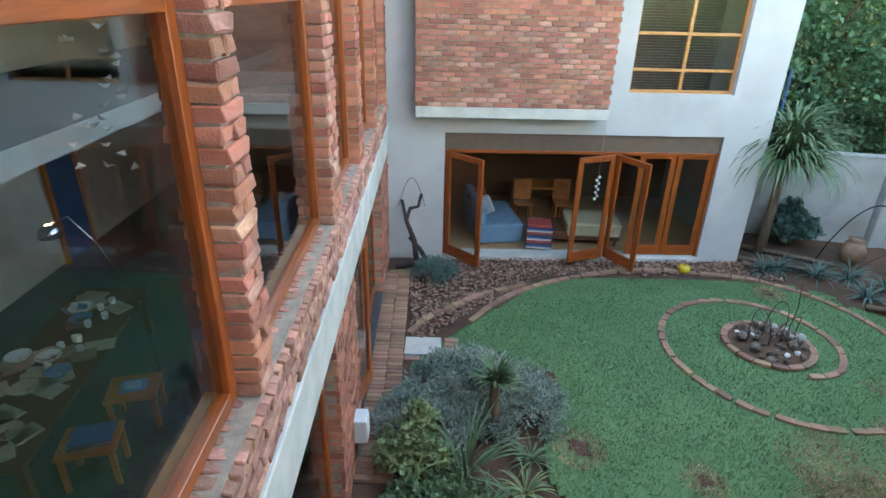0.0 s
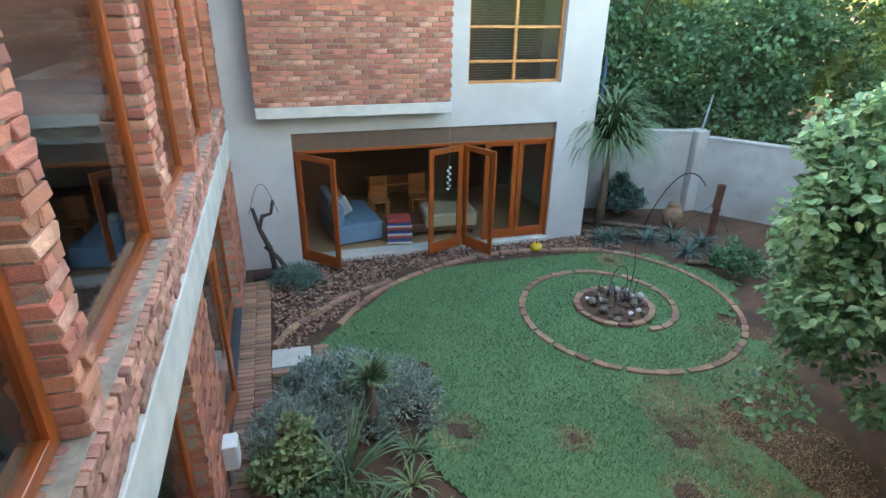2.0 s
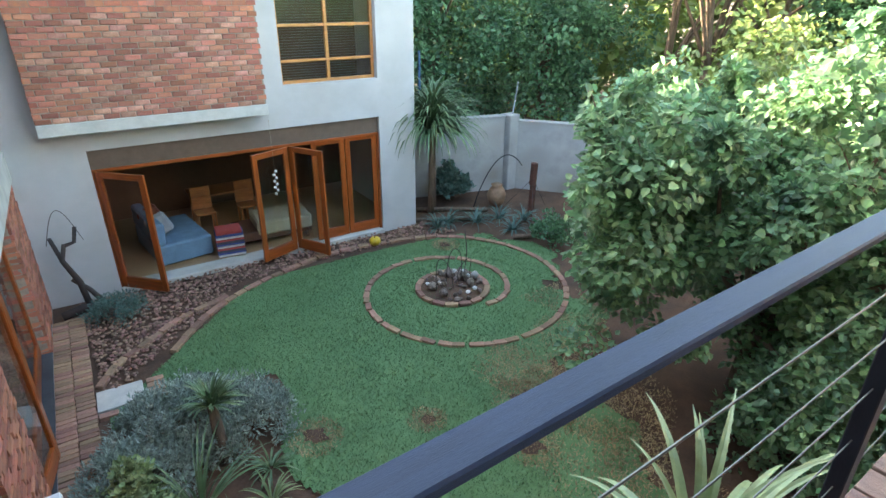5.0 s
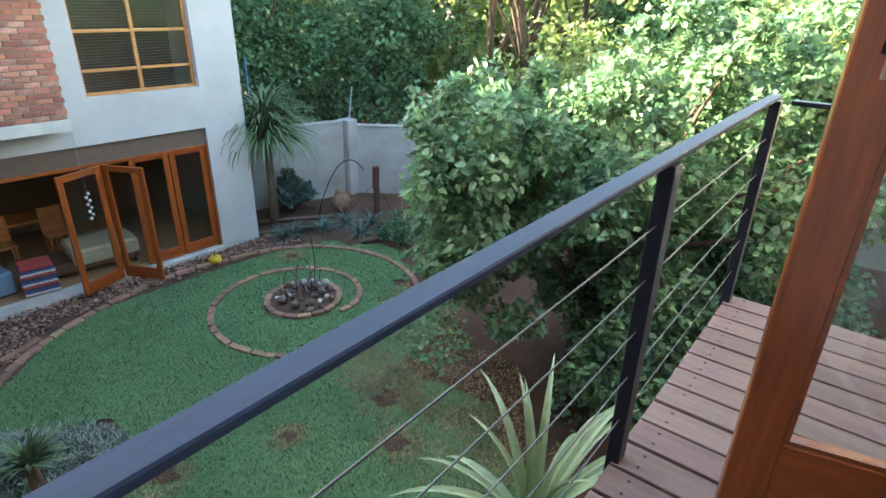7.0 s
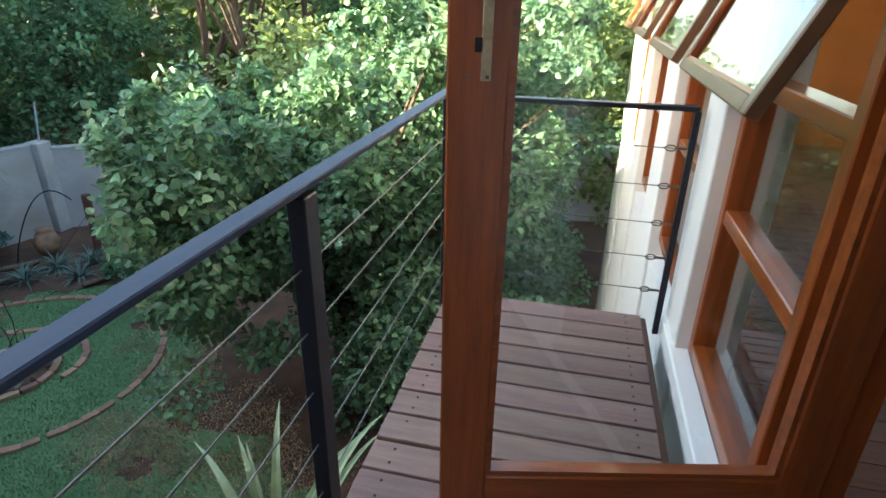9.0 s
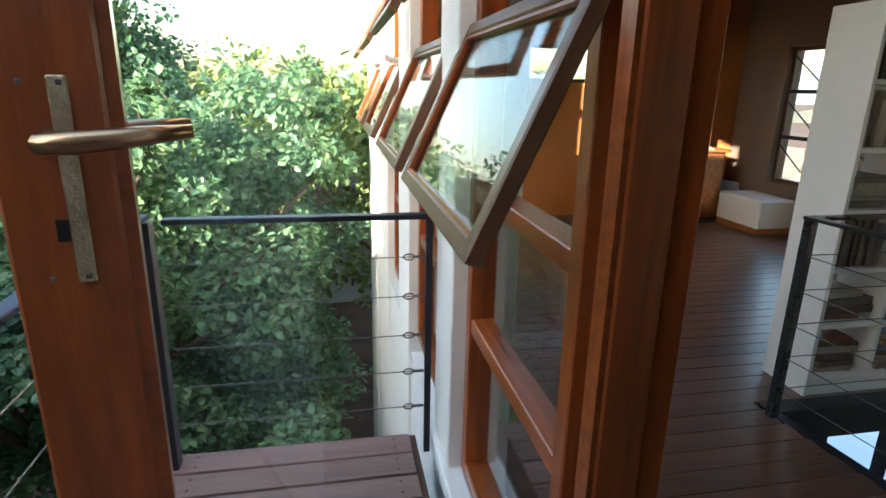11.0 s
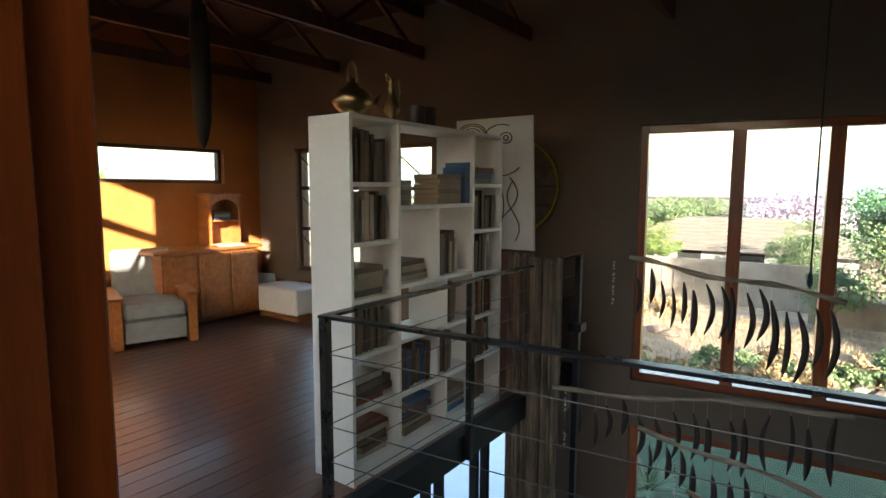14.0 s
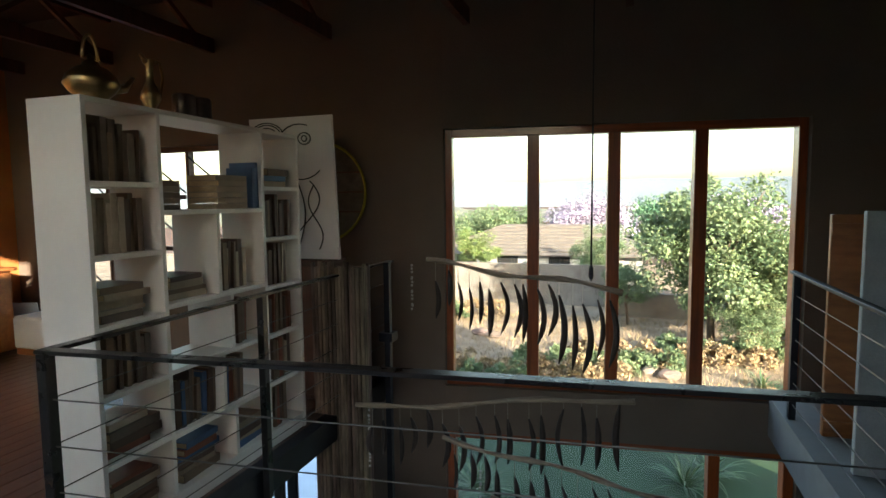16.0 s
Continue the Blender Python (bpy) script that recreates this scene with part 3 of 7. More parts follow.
rail = thing("deck_railing", pose(0, 0, 0), "black steel deck railing with a flat top bar and steel cables", "railing")
part("top_bar", boxes((-0.50, 3.22, 0.743, 0.79, 0.984, 1.0), bevel=0.003), RAIL_TOP, rail, "black flat top bar, sky sheen put into its blue")
part("top_bar", boxes((3.19, 3.235, -0.24, 0.70, 0.965, 0.985), bevel=0.003), STEEL, rail)
for px in (0.28, 1.80, 3.17):
    part("post", boxes((px, px + 0.06, 0.735, 0.778, -0.22, 0.978), bevel=0.003), STEEL, rail)
part("post", boxes((3.20, 3.225, -0.25, -0.225, -0.05, 0.965), bevel=0.002), STEEL, rail)
for z in (0.815, 0.655, 0.49, 0.33, 0.17):
    bm = bmesh.new()
    tube(bm, [(-0.5, 0.757, z), (3.20, 0.757, z)], 0.0022, 6)
    part("cable", bm, CABLE, rail)
    bm = bmesh.new()
    tube(bm, [(3.212, 0.757, z), (3.212, -0.23, z)], 0.0022, 6)
    c = part("cable", bm, CABLE, rail)
    bm = bmesh.new()
    tube(bm, [(3.212, -0.22, z), (3.212, -0.185, z)], 0.006, 8)
    tube(bm, [(3.212, -0.185, z), (3.212, -0.17, z + 0.011), (3.212, -0.15, z + 0.011), (3.212, -0.135, z), (3.212, -0.15, z - 0.011),
              (3.212, -0.17, z - 0.011), (3.212, -0.185, z)], 0.0035, 6)
    part("turnbuckle", bm, CABLE, c)

VR = pose(3.145, -1.855, 0, 0, 0, 5.5)            # the near run of the void's edge
rail2 = thing("void_railing", pose(0, 0, 0), "dark steel indoor railing with cables round the void", "railing")
part("top_bar", boxes((-2.80, 0.022, -0.024, 0.024, 0.936, 0.95), bevel=0.002), INDOOR_STEEL, rail2, m=VR)
part("top_bar", boxes((3.121, 3.169, -4.68, -1.88, 0.936, 0.95), bevel=0.002), INDOOR_STEEL, rail2)
for m_, px, py in ((VR, 0.0, 0.0), (VR, -2.74, 0.0), (Matrix(), 3.145, -3.0), (Matrix(), 3.145, -4.18)):
    part("post", boxes((px - 0.02, px + 0.02, py - 0.02, py + 0.02, -0.16, 0.936), bevel=0.003), INDOOR_STEEL, rail2, m=m_)
for z in (0.78, 0.62, 0.46, 0.30, 0.14):
    bm = bmesh.new()
    tube(bm, [(-2.74, 0, z), (0.0, 0, z)], 0.0026, 6)
    part("cable", bm, CABLE, rail2, m=VR)
    bm = bmesh.new()
    tube(bm, [(3.145, -1.86, z), (3.145, -4.68, z)], 0.0026, 6)
    part("cable", bm, CABLE, rail2)
rail3 = thing("landing_railing", pose(0, 0, 0), "steel cables of a landing railing across the void", "railing")
part("top_bar", boxes((0.30, 0.34, -4.68, -2.97, 0.93, 0.95), bevel=0.003), STEEL, rail3)
part("post", boxes((0.30, 0.34, -4.60, -4.56, 0.0, 0.93)), STEEL, rail3)
part("post", boxes((0.30, 0.34, -3.05, -3.01, 0.0, 0.93)), STEEL, rail3)
for z in (0.80, 0.66, 0.52, 0.38, 0.24, 0.10):
    bm = bmesh.new()
    tube(bm, [(0.32, -4.66, z), (0.32, -2.97, z)], 0.003, 6)
    part("cable", bm, CABLE, rail3)

# ceiling timbers
for i in range(7):
    t = thing("roof_truss", pose(0.2 + i * 1.15, 0, 0), "dark reddish timber roof truss under the ceiling", "truss", "roof trusses")
    part("bottom_chord", boxes((-0.025, 0.025, -4.68, -0.53, 2.72, 2.84)), BEAM, t)
    part("top_chord", boxes((-0.025, 0.025, -4.68, -0.53, 3.10, 3.21)), BEAM, t)
    for k in range(4):
        bm = bmesh.new()
        y0 = -4.5 + k * 1.0
        tube(bm, [(0, y0, 2.80), (0, y0 + 0.5, 3.14), (0, y0 + 0.95, 2.80)], 0.028, 4)
        part("web", bm, BEAM, t)

# ---- the garden ----
LEAF_VINE = shader("vine_leaf", (0.200, 0.335, 0.150), 0.36, vary=0.3, noise_scale=3, fine=30, bump=0.0, random_vary=0.9, island=True, hue=0.06,
                   col2=(0.100, 0.205, 0.125), trans=0.42)
LEAF_DARK = shader("hedge_leaf", (0.125, 0.25, 0.115), 0.5, vary=0.3, noise_scale=1, fine=20, bump=0.0, random_vary=0.9, island=True, hue=0.05,
                   col2=(0.055, 0.135, 0.07), trans=0.3)
# sunlight on the leaves is put into this bright yellow-green
LEAF_SUNLIT = shader("sunny_leaf", (0.23, 0.31, 0.09), 0.5, vary=0.3, noise_scale=1, fine=20, bump=0.0, random_vary=0.8, island=True, hue=0.05,
                     trans=0.3)
LEAF_GREY = shader("silver_leaf", (0.27, 0.32, 0.275), 0.7, vary=0.25, noise_scale=3, fine=30, bump=0.0, random_vary=0.7, island=True, hue=0.05,
                   col2=(0.15, 0.205, 0.165))
LEAF_BLUE = shader("blue_green_leaf", (0.085, 0.165, 0.14), 0.5, vary=0.25, noise_scale=3, fine=30, bump=0.0, random_vary=0.6, island=True, hue=0.04)
LEAF_PALE = shader("pale_green_leaf", (0.22, 0.29, 0.12), 0.6, vary=0.25, noise_scale=3, fine=30, bump=0.0, random_vary=0.6, island=True, hue=0.04)
LEAF_STRAP = shader("strap_leaf", (0.115, 0.19, 0.085), 0.45, vary=0.25, noise_scale=6, fine=40, bump=0.05, random_vary=0.5, island=True, hue=0.04)
LEAF_AGAVE = shader("agave_leaf", (0.26, 0.34, 0.16), 0.45, vary=0.25, noise_scale=6, fine=40, bump=0.05, random_vary=0.4, island=True, hue=0.03)
LEAF_PURPLE = shader("jacaranda_blossom", (0.40, 0.35, 0.47), 0.7, vary=0.2, noise_scale=1, bump=0.0, random_vary=0.6, island=True, hue=0.04)
BARK = shader("bark", (0.17, 0.115, 0.08), 0.9, vary=0.35, noise_scale=6, fine=50, bump=0.7, stretch=(3, 3, 0.6))
GRASS = shader("lawn_turf", (0.100, 0.188, 0.075), 0.85, vary=0.25, noise_scale=1.1, fine=60, bump=0.6, col2=(0.070, 0.150, 0.058))
BLADE = shader("grass_blade", (0.110, 0.205, 0.080), 0.6, vary=0.4, noise_scale=1.6, fine=6, bump=0.0, random_vary=0.40, island=True, hue=0.04,
               col2=(0.070, 0.145, 0.060))
DRYGRASS = shader("dry_grass", (0.38, 0.28, 0.155), 0.8, vary=0.3, noise_scale=2, fine=10, bump=0.0, random_vary=0.8, island=True, hue=0.04)
# south lawn: the shade of the house is put into this dark green
SHADED_LAWN = shader("far_lawn", (0.024, 0.058, 0.020), 0.85, vary=0.3, noise_scale=1.0, fine=40, bump=0.6)
DRYGROUND = shader("dry_bed", (0.36, 0.27, 0.18), 0.95, vary=0.35, noise_scale=1.2, fine=30, bump=0.8)

RNG = np.random.default_rng(11)
SHAPE = np.array([(0, 0, 0), (-0.42, 0.30, 0.10), (-0.30, 0.72, 0.06), (0, 1.05, -0.05), (0.30, 0.72, 0.06), (0.42, 0.30, 0.10), (0, 0.5, -0.04)])
LFACES = np.array([(0, 6, 1), (1, 6, 2), (2, 6, 3), (3, 6, 4), (4, 6, 5), (5, 6, 0)])
SLIM = np.array([(0, 0, 0), (-0.12, 0.5, 0.03), (0, 1.0, -0.05), (0.12, 0.5, 0.03)])
SFACES = np.array([(0, 1, 2), (0, 2, 3)])


def leaf_mesh(name, at, out, size, mat, parent, shape=SHAPE, faces=LFACES, spread=0.9, droop=0.3):
    """Leaves at the given places: each grows along its own direction near out, and drops a little."""
    n = len(at)
    d = out + RNG.normal(0, spread, (n, 3))
    d[:, 2] -= droop
    d /= np.linalg.norm(d, axis=1)[:, None] + 1e-9
    up = np.tile((0.0, 0.0, 1.0), (n, 1)) + 0.6 * out + RNG.normal(0, 0.45, (n, 3))
    s = np.cross(d, up)
    s /= np.linalg.norm(s, axis=1)[:, None] + 1e-9
    u = np.cross(s, d)
    k = len(shape)
    sz = size * RNG.uniform(0.6, 1.25, n)
    v = (at[:, None, :] + sz[:, None, None] * (shape[None, :, 0:1] * s[:, None, :] + shape[None, :, 1:2] * d[:, None, :]
                                               + shape[None, :, 2:3] * u[:, None, :]))
    f = (np.arange(n)[:, None, None] * k + faces[None]).reshape(-1, 3)
    me = bpy.data.meshes.new(name)
    me.from_pydata(v.reshape(-1, 3).tolist(), [], f.tolist())
    me.materials.append(mat)
    ob = new(name, me)
    ob.parent = parent
    return ob


def clumps(centres, radii, per, squash=0.8):
    """Places on the outer shells of many small clumps, with the way out of each."""
    n = len(centres)
    d = RNG.normal(0, 1, (n, per, 3))
    d /= np.linalg.norm(d, axis=2)[:, :, None]
    r = RNG.uniform(0.45, 1.0, (n, per, 1)) * radii[:, None, None]
    d2 = d * np.array((1, 1, squash))
    return (centres[:, None, :] + d2 * r).reshape(-1, 3), d.reshape(-1, 3)


def tree(name, base, label, trunk_pts, trunk_r, limbs, centres, radii, per, size, mat, category="tree", shape=SHAPE, faces=LFACES):
    t = thing(name, pose(*base), label, category)
    bm = bmesh.new()
    tube(bm, trunk_pts, trunk_r, 9)
    part("trunk", bm, BARK, t, "", True)
    for pts, r in limbs:
        bm = bmesh.new()
        tube(bm, pts, [r * (1 - 0.75 * i / (len(pts) - 1)) for i in range(len(pts))], 7)
        part("limb", bm, BARK, t, "", True)
    at, out = clumps(centres - np.array(base), radii, per)
    leaf_mesh("crown", at, out, size, mat, t, shape, faces)
    return t


def limbs_to(base, start, targets, r):
    out = []
    rng = random.Random(7)
    for q in targets:
        p0, p1 = Vector(start), Vector(q) - Vector(base)
        mid = (p0 + p1) / 2 + Vector((rng.uniform(-.2, .2), rng.uniform(-.2, .2), rng.uniform(0, .35)))
        out.append(([p0, (p0 + mid) / 2 + Vector((0, 0, .05)), mid, (mid + p1) / 2, p1], r))
    return out


# the large leafy tree beside the deck
n = 330
s = RNG.uniform(-0.04, 1, n)
lat = RNG.normal(0, 0.75, n).clip(-1.2, 2.2)
cx = 5.3 + 3.1 * s + lat * 0.75
cy = 4.3 - 4.0 * s + lat * 0.62
lumps = np.array([noise.noise(Vector((a * 1.1, b * 1.1, 3.0))) + 0.5 * noise.noise(Vector((a * 2.7, b * 2.7, 8.0))) for a, b in zip(cx, cy)])
top = 0.48 + 1.45 * s - 0.26 * lat ** 2 + 0.45 * lumps
low = np.where(s < 0.25, -2.35, -2.75)
cz = low + (top - low) * RNG.uniform(0, 1, n) ** 0.75
# the skirt hangs inwards
cx += np.where(cz < -1.3, 0.35, 0)
cen = np.stack([cx, cy, cz], 1)
rad = RNG.uniform(0.17, 0.44, n) * np.where(cz > top - 0.5, 0.72, 1.0)
skirt = np.stack([RNG.uniform(5.3, 8.2, 130), RNG.uniform(0.3, 3.2, 130), RNG.uniform(-3.35, -1.4, 130)], 1)
skirt = skirt[skirt[:, 1] < 2.3 + 0.40 * (skirt[:, 0] - 5.3)]
cen = np.concatenate([cen, skirt])
rad = np.concatenate([rad, RNG.uniform(0.22, 0.45, len(skirt))])
base = (6.6, 2.9, GZ)
leafy = tree("leafy_tree", base, "large bushy tree with broad mid-green leaves beside the deck",
             [(0, 0, -0.1), (0.05, 0, 0.8), (-0.05, 0.1, 1.7), (0, 0.05, 2.6)], [0.17, 0.13, 0.11, 0.08],
             limbs_to(base, (0, 0.05, 1.2), [tuple(c) for c in cen[::17]], 0.05), cen, rad, 215, 0.083, LEAF_VINE)
# sprigs that stand out of the crown
high = np.argsort(cz - top)[-90:]
V, out = [], []
bm = bmesh.new()
for k in high:
    p = Vector(cen[k]) - Vector(base)
    d = Vector((RNG.normal(0, 0.45), RNG.normal(0, 0.45), 1.0)).normalized()
    ln = RNG.uniform(0.2, 0.5)
    tube(bm, [p, p + d * ln * 0.5, p + d * ln + Vector((0, 0, -0.05))], [0.008, 0.006, 0.003], 4)
    for f in np.linspace(0.3, 1.0, 16):
        V.append(p + d * ln * f + Vector(RNG.normal(0, 0.035, 3)))
        out.append(RNG.normal(0, 0.7, 3) + np.array(d) * 0.3)
tagged(part("twigs", bm, BARK, leafy), kind="stuff")
leaf_mesh("sprig_leaves", np.array(V), np.array(out), 0.09, LEAF_VINE, leafy)

# taller trees beyond it, in the sun
for x0, x1, y0, y1, zt, n, base in ((9.2, 13.5, 1.0, 7.0, 0.3, 90, (11.0, 3.8, GZ)), (8.8, 13.5, -4.0, 1.6, 1.5, 100, (10.8, -1.2, GZ))):
    cx, cy = RNG.uniform(x0, x1, n), RNG.uniform(y0, y1, n)
    lumps = np.array([noise.noise(Vector((a * 0.6, b * 0.6, 5.0))) for a, b in zip(cx, cy)])
    cz = -2.6 + (zt + 2.6 + 0.9 * lumps) * RNG.uniform(0, 1, n) ** 0.7
    cen = np.stack([cx, cy, cz], 1)
    tree("broad_tree", base, "broad sunlit tree behind the leafy tree", [(0, 0, -0.1), (0.1, 0, 1.6), (-0.1, 0, 3.2)], [0.22, 0.17, 0.1],
         limbs_to(base, (0, 0, 1.6), [tuple(c) for c in cen[::14]], 0.07), cen, RNG.uniform(0.35, 0.8, n), 190, 0.12, LEAF_SUNLIT)
n = 120
d = RNG.normal(0, 1, (n, 3))
d /= np.linalg.norm(d, axis=1)[:, None]
base = (16.2, 5.4, GZ)
cen = np.array((16.2, 5.4, 1.0)) + d * RNG.uniform(0.3, 1.0, (n, 1)) * np.array((1.8, 1.9, 2.9))
tree("dark_tree", base, "tall dark green tree behind the garden wall", [(0, 0, -0.1), (0.1, 0, 2.5), (-0.1, 0, 5.5)], [0.25, 0.19, 0.1],
     limbs_to(base, (0.1, 0, 2.5), [tuple(c) for c in cen[::14]], 0.07), cen, RNG.uniform(0.35, 0.75, n), 190, 0.13, LEAF_DARK)

# dark trees behind the garden wall
for k, (x0, x1, y0, y1, z0, z1, n) in enumerate(((8.2, 11.5, 12.6, 16.5, -2.6, 3.6, 90), (11.5, 15.5, 11.0, 16.0, -2.4, 3.0, 90),
                                                 (7.2, 10.0, 16.0, 20.0, -1.0, 4.5, 60))):
    cen = np.stack([RNG.uniform(x0, x1, n), RNG.uniform(y0, y1, n), RNG.uniform(z0, z1, n)], 1)
    base = ((x0 + x1) / 2, (y0 + y1) / 2, GZ)
    tree("dark_tree", base, "dense dark green tree behind the garden wall", [(0, 0, -0.1), (0.1, 0.1, 2.2), (0, 0, 4.5)], [0.2, 0.15, 0.08],
         limbs_to(base, (0.1, 0.1, 2.2), [tuple(c) for c in cen[::15]], 0.07), cen, RNG.uniform(0.5, 0.9, n), 190, 0.13, LEAF_DARK)
# bare stems in the gap
for k, (x, y, lean) in enumerate(((13.3, 9.2, 0.35), (14.2, 8.4, -0.3), (15.2, 9.4, 0.9), (16.5, 8.0, 0.2))):
    base = (x, y, GZ)
    n = 26
    cen = np.array(base) + np.stack([RNG.normal(0, 1.4, n), RNG.normal(0, 1.4, n), RNG.uniform(5.2, 7.8, n)], 1)
    tree("slender_tree", base, "slender tree with a bare grey stem behind the wall",
         [(0, 0, -0.1), (lean * 0.3, 0, 2.0), (lean, 0.1, 4.0), (lean * 2.0, 0.2, 6.5)], [0.15, 0.12, 0.09, 0.05],
         limbs_to(base, (lean * 0.6, 0, 3.0), [tuple(c) for c in cen[::8]], 0.06), cen, RNG.uniform(0.5, 0.8, n), 110, 0.16, LEAF_SUNLIT)
# far woods round the plot
n = 540
ang = RNG.uniform(-0.38, 1.75, n)
rad = RNG.uniform(22, 34, n)
cen = np.stack([rad * np.cos(ang), rad * np.sin(ang), RNG.uniform(-3, 4.0, n) * np.clip((ang - 0.05) * 1.5, 0.25, 1.0)], 1)
at, out = clumps(cen, RNG.uniform(1.2, 2.4, n), 90)
# woods take the sunlit leaf tone so that they look brighter
woods = leaf_mesh("far_woods", at, out, 0.42, LEAF_SUNLIT, None)
tagged(woods, "sunlit yellow-green woods far behind the garden", "woods", kind="stuff")

# garden wall with a corner pillar
gwall = thing("garden_wall", pose(0, 0, 0), "weathered grey plastered garden wall", "wall", kind="structure")


def wall_run(p, q, z0, z1, th):
    d = math.atan2(q[1] - p[1], q[0] - p[0])
    w = math.hypot(q[0] - p[0], q[1] - p[1])
    return part("wall", boxes((0, w, -th / 2, th / 2, 0, z1 - z0), (0, w, -th / 2 - 0.02, th / 2 + 0.02, z1 - z0 + 0.001, z1 - z0 + 0.05), bevel=0.008), WALL_GREY,
                gwall, m=pose(p[0], p[1], z0, 0, 0, math.degrees(d)))


wall_run((7.0, 12.3), (10.05, 11.35), GZ - 0.1, -1.62, 0.2)
wall_run((10.35, 11.25), (13.5, 7.2), GZ - 0.1, -1.75, 0.2)
wall_run((13.5, 7.2), (14.5, -6.0), GZ - 0.1, -1.75, 0.2)
part("pillar", boxes((10.05, 10.38, 11.1, 11.45, GZ - 0.1, -1.55), bevel=0.02), WALL_GREY, gwall)
bm = bmesh.new()
tube(bm, [(10.25, 11.25, -1.55), (10.33, 11.2, -0.75)], 0.02, 6)
part("fence_rod", bm, shader("blue_grey_rod", (0.35, 0.42, 0.48), 0.5, vary=0.1), gwall)
bm = bmesh.new()
for z in (-1.4, -1.2, -1.0, -0.8):
    tube(bm, [(7.6, 12.1, z), (10.3, 11.2, z), (13.4, 7.3, z - 0.05)], 0.004, 4)
part("fence_wire", bm, CABLE, gwall)
shed = thing("lean_to", pose(7.75, 13.2, GZ), "small grey lean-to roof on a blue pole beside the far wing", "shelter")
part("roof", boxes((-0.55, 0.45, -0.9, 0.9, 2.42, 2.50)), ROOF, shed)
bm = bmesh.new()
tube(bm, [(0.4, -0.8, 0), (0.4, -0.8, 3.5)], 0.03, 8)
part("pole", bm, shader("blue_pole", (0.05, 0.12, 0.25), 0.5, vary=0.1), shed)

# lawn with an uneven edge, turf and blades
EDGE = [(5.96, 9.85), (4.5, 10.05), (3.0, 9.70), (1.8, 9.05), (1.05, 8.2)]


def inside_lawn(x, y):
    """Whether a place is turf: left of the bed, short of the gravel, clear of the shade under the tree."""
    wob = 0.25 * math.sin(1.7 * x + 0.6) + 0.22 * math.sin(2.3 * y + 1.1 * x)
    if x < 0.15 or y < 1.2:
        return False
    if x < 1.9 + 0.25 * math.sin(2.1 * y) and y < 7.0:
        return False
    far = 8.15 + (x - 1.0) * 0.95 if x < 2.6 else 9.75 - 0.03 * (x - 3.8) ** 2
    if y > far - 0.02:
        return False
    right = 8.2 - 0.33 * abs(y - 8.0) ** 1.2 if y > 5 else 5.2 + (y - 2.5) * 0.35
    right += 0.35 * noise.noise(Vector((x * 1.9, y * 1.9, 4.0))) + 0.22 * noise.noise(Vector((x * 5.0, y * 5.0, 9.0)))
    return x < right + wob - 0.35


verts, faces, idx = [], [], {}
step = 0.05
for i in range(0, 164):
    for j in range(20, 204):
        x, y = i * step, j * step
        if inside_lawn(x + step / 2, y + step / 2):
            f = []
            for di, dj in ((0, 0), (1, 0), (1, 1), (0, 1)):
                key = (i + di, j + dj)
                if key not in idx:
                    idx[key] = len(verts)
                    verts.append((key[0] * step, key[1] * step, GZ + 0.012 * noise.noise(Vector((key[0] * 0.075, key[1] * 0.075, 0)))))
                f.append(idx[key])
            faces.append(f)
lawn = soup("lawn", verts, faces, GRASS)
tagged(lawn, "short green lawn with bare brown patches", "lawn", kind="structure")
SPOTS = [(3.35, 4.98, 0.16), (4.6, 4.55, 0.30), (4.1, 3.9, 0.22), (4.9, 5.2, 0.35), (2.1, 5.5, 0.22), (5.2, 5.0, 0.5), (2.0, 3.9, 0.25), (6.6, 9.1, 0.2),
         (5.5, 4.0, 0.6), (4.6, 3.2, 0.5), (6.3, 5.3, 0.4)]
n = 210000
px = RNG.uniform(0.1, 8.2, n)
py = RNG.uniform(1.2, 10.0, n)
keep = np.array([inside_lawn(a, b) for a, b in zip(px, py)])
for sx, sy, sr in SPOTS:
    d = np.hypot(px - sx, py - sy) / sr + RNG.normal(0, 0.25, n)
    keep &= (d > 1.0) | (RNG.uniform(0, 1, n) < 0.12)
px, py = px[keep], py[keep]
at = np.stack([px, py, np.full(len(px), GZ + 0.002)], 1)
blades = leaf_mesh("grass_blades", at, np.tile((0, 0, 1.0), (len(at), 1)), 0.036, BLADE, None, np.array([(-0.13, 0, 0), (0.13, 0, 0), (0.02, 1.0, 0.1)]),
                   np.array([(0, 1, 2)]), 0.55, 0.0)
tagged(blades, "short mown blades of the lawn", "grass", kind="stuff")
pts = []
m = 30000
a, b = RNG.uniform(2.8, 7.4, m), RNG.uniform(2.0, 6.6, m)
patchy = np.array([noise.noise(Vector((u * 1.4, v * 1.4, 6.0))) for u, v in zip(a, b)]) > -0.05
near = np.array([inside_lawn(u - 0.55, v) for u, v in zip(a, b)]) & ~np.array([inside_lawn(u + 0.75, v) for u, v in zip(a, b)])
ok = patchy & near
pts.append(np.stack([a[ok], b[ok], np.full(ok.sum(), GZ + 0.004)], 1))
for sx, sy, sr in SPOTS:
    m = int(4200 * sr)
    a, r = RNG.uniform(0, 6.28, m), sr * 1.5 * np.sqrt(RNG.uniform(0, 1, m))
    pts.append(np.stack([sx + r * np.cos(a), sy + r * np.sin(a), np.full(m, GZ + 0.004)], 1))
at = np.concatenate(pts)
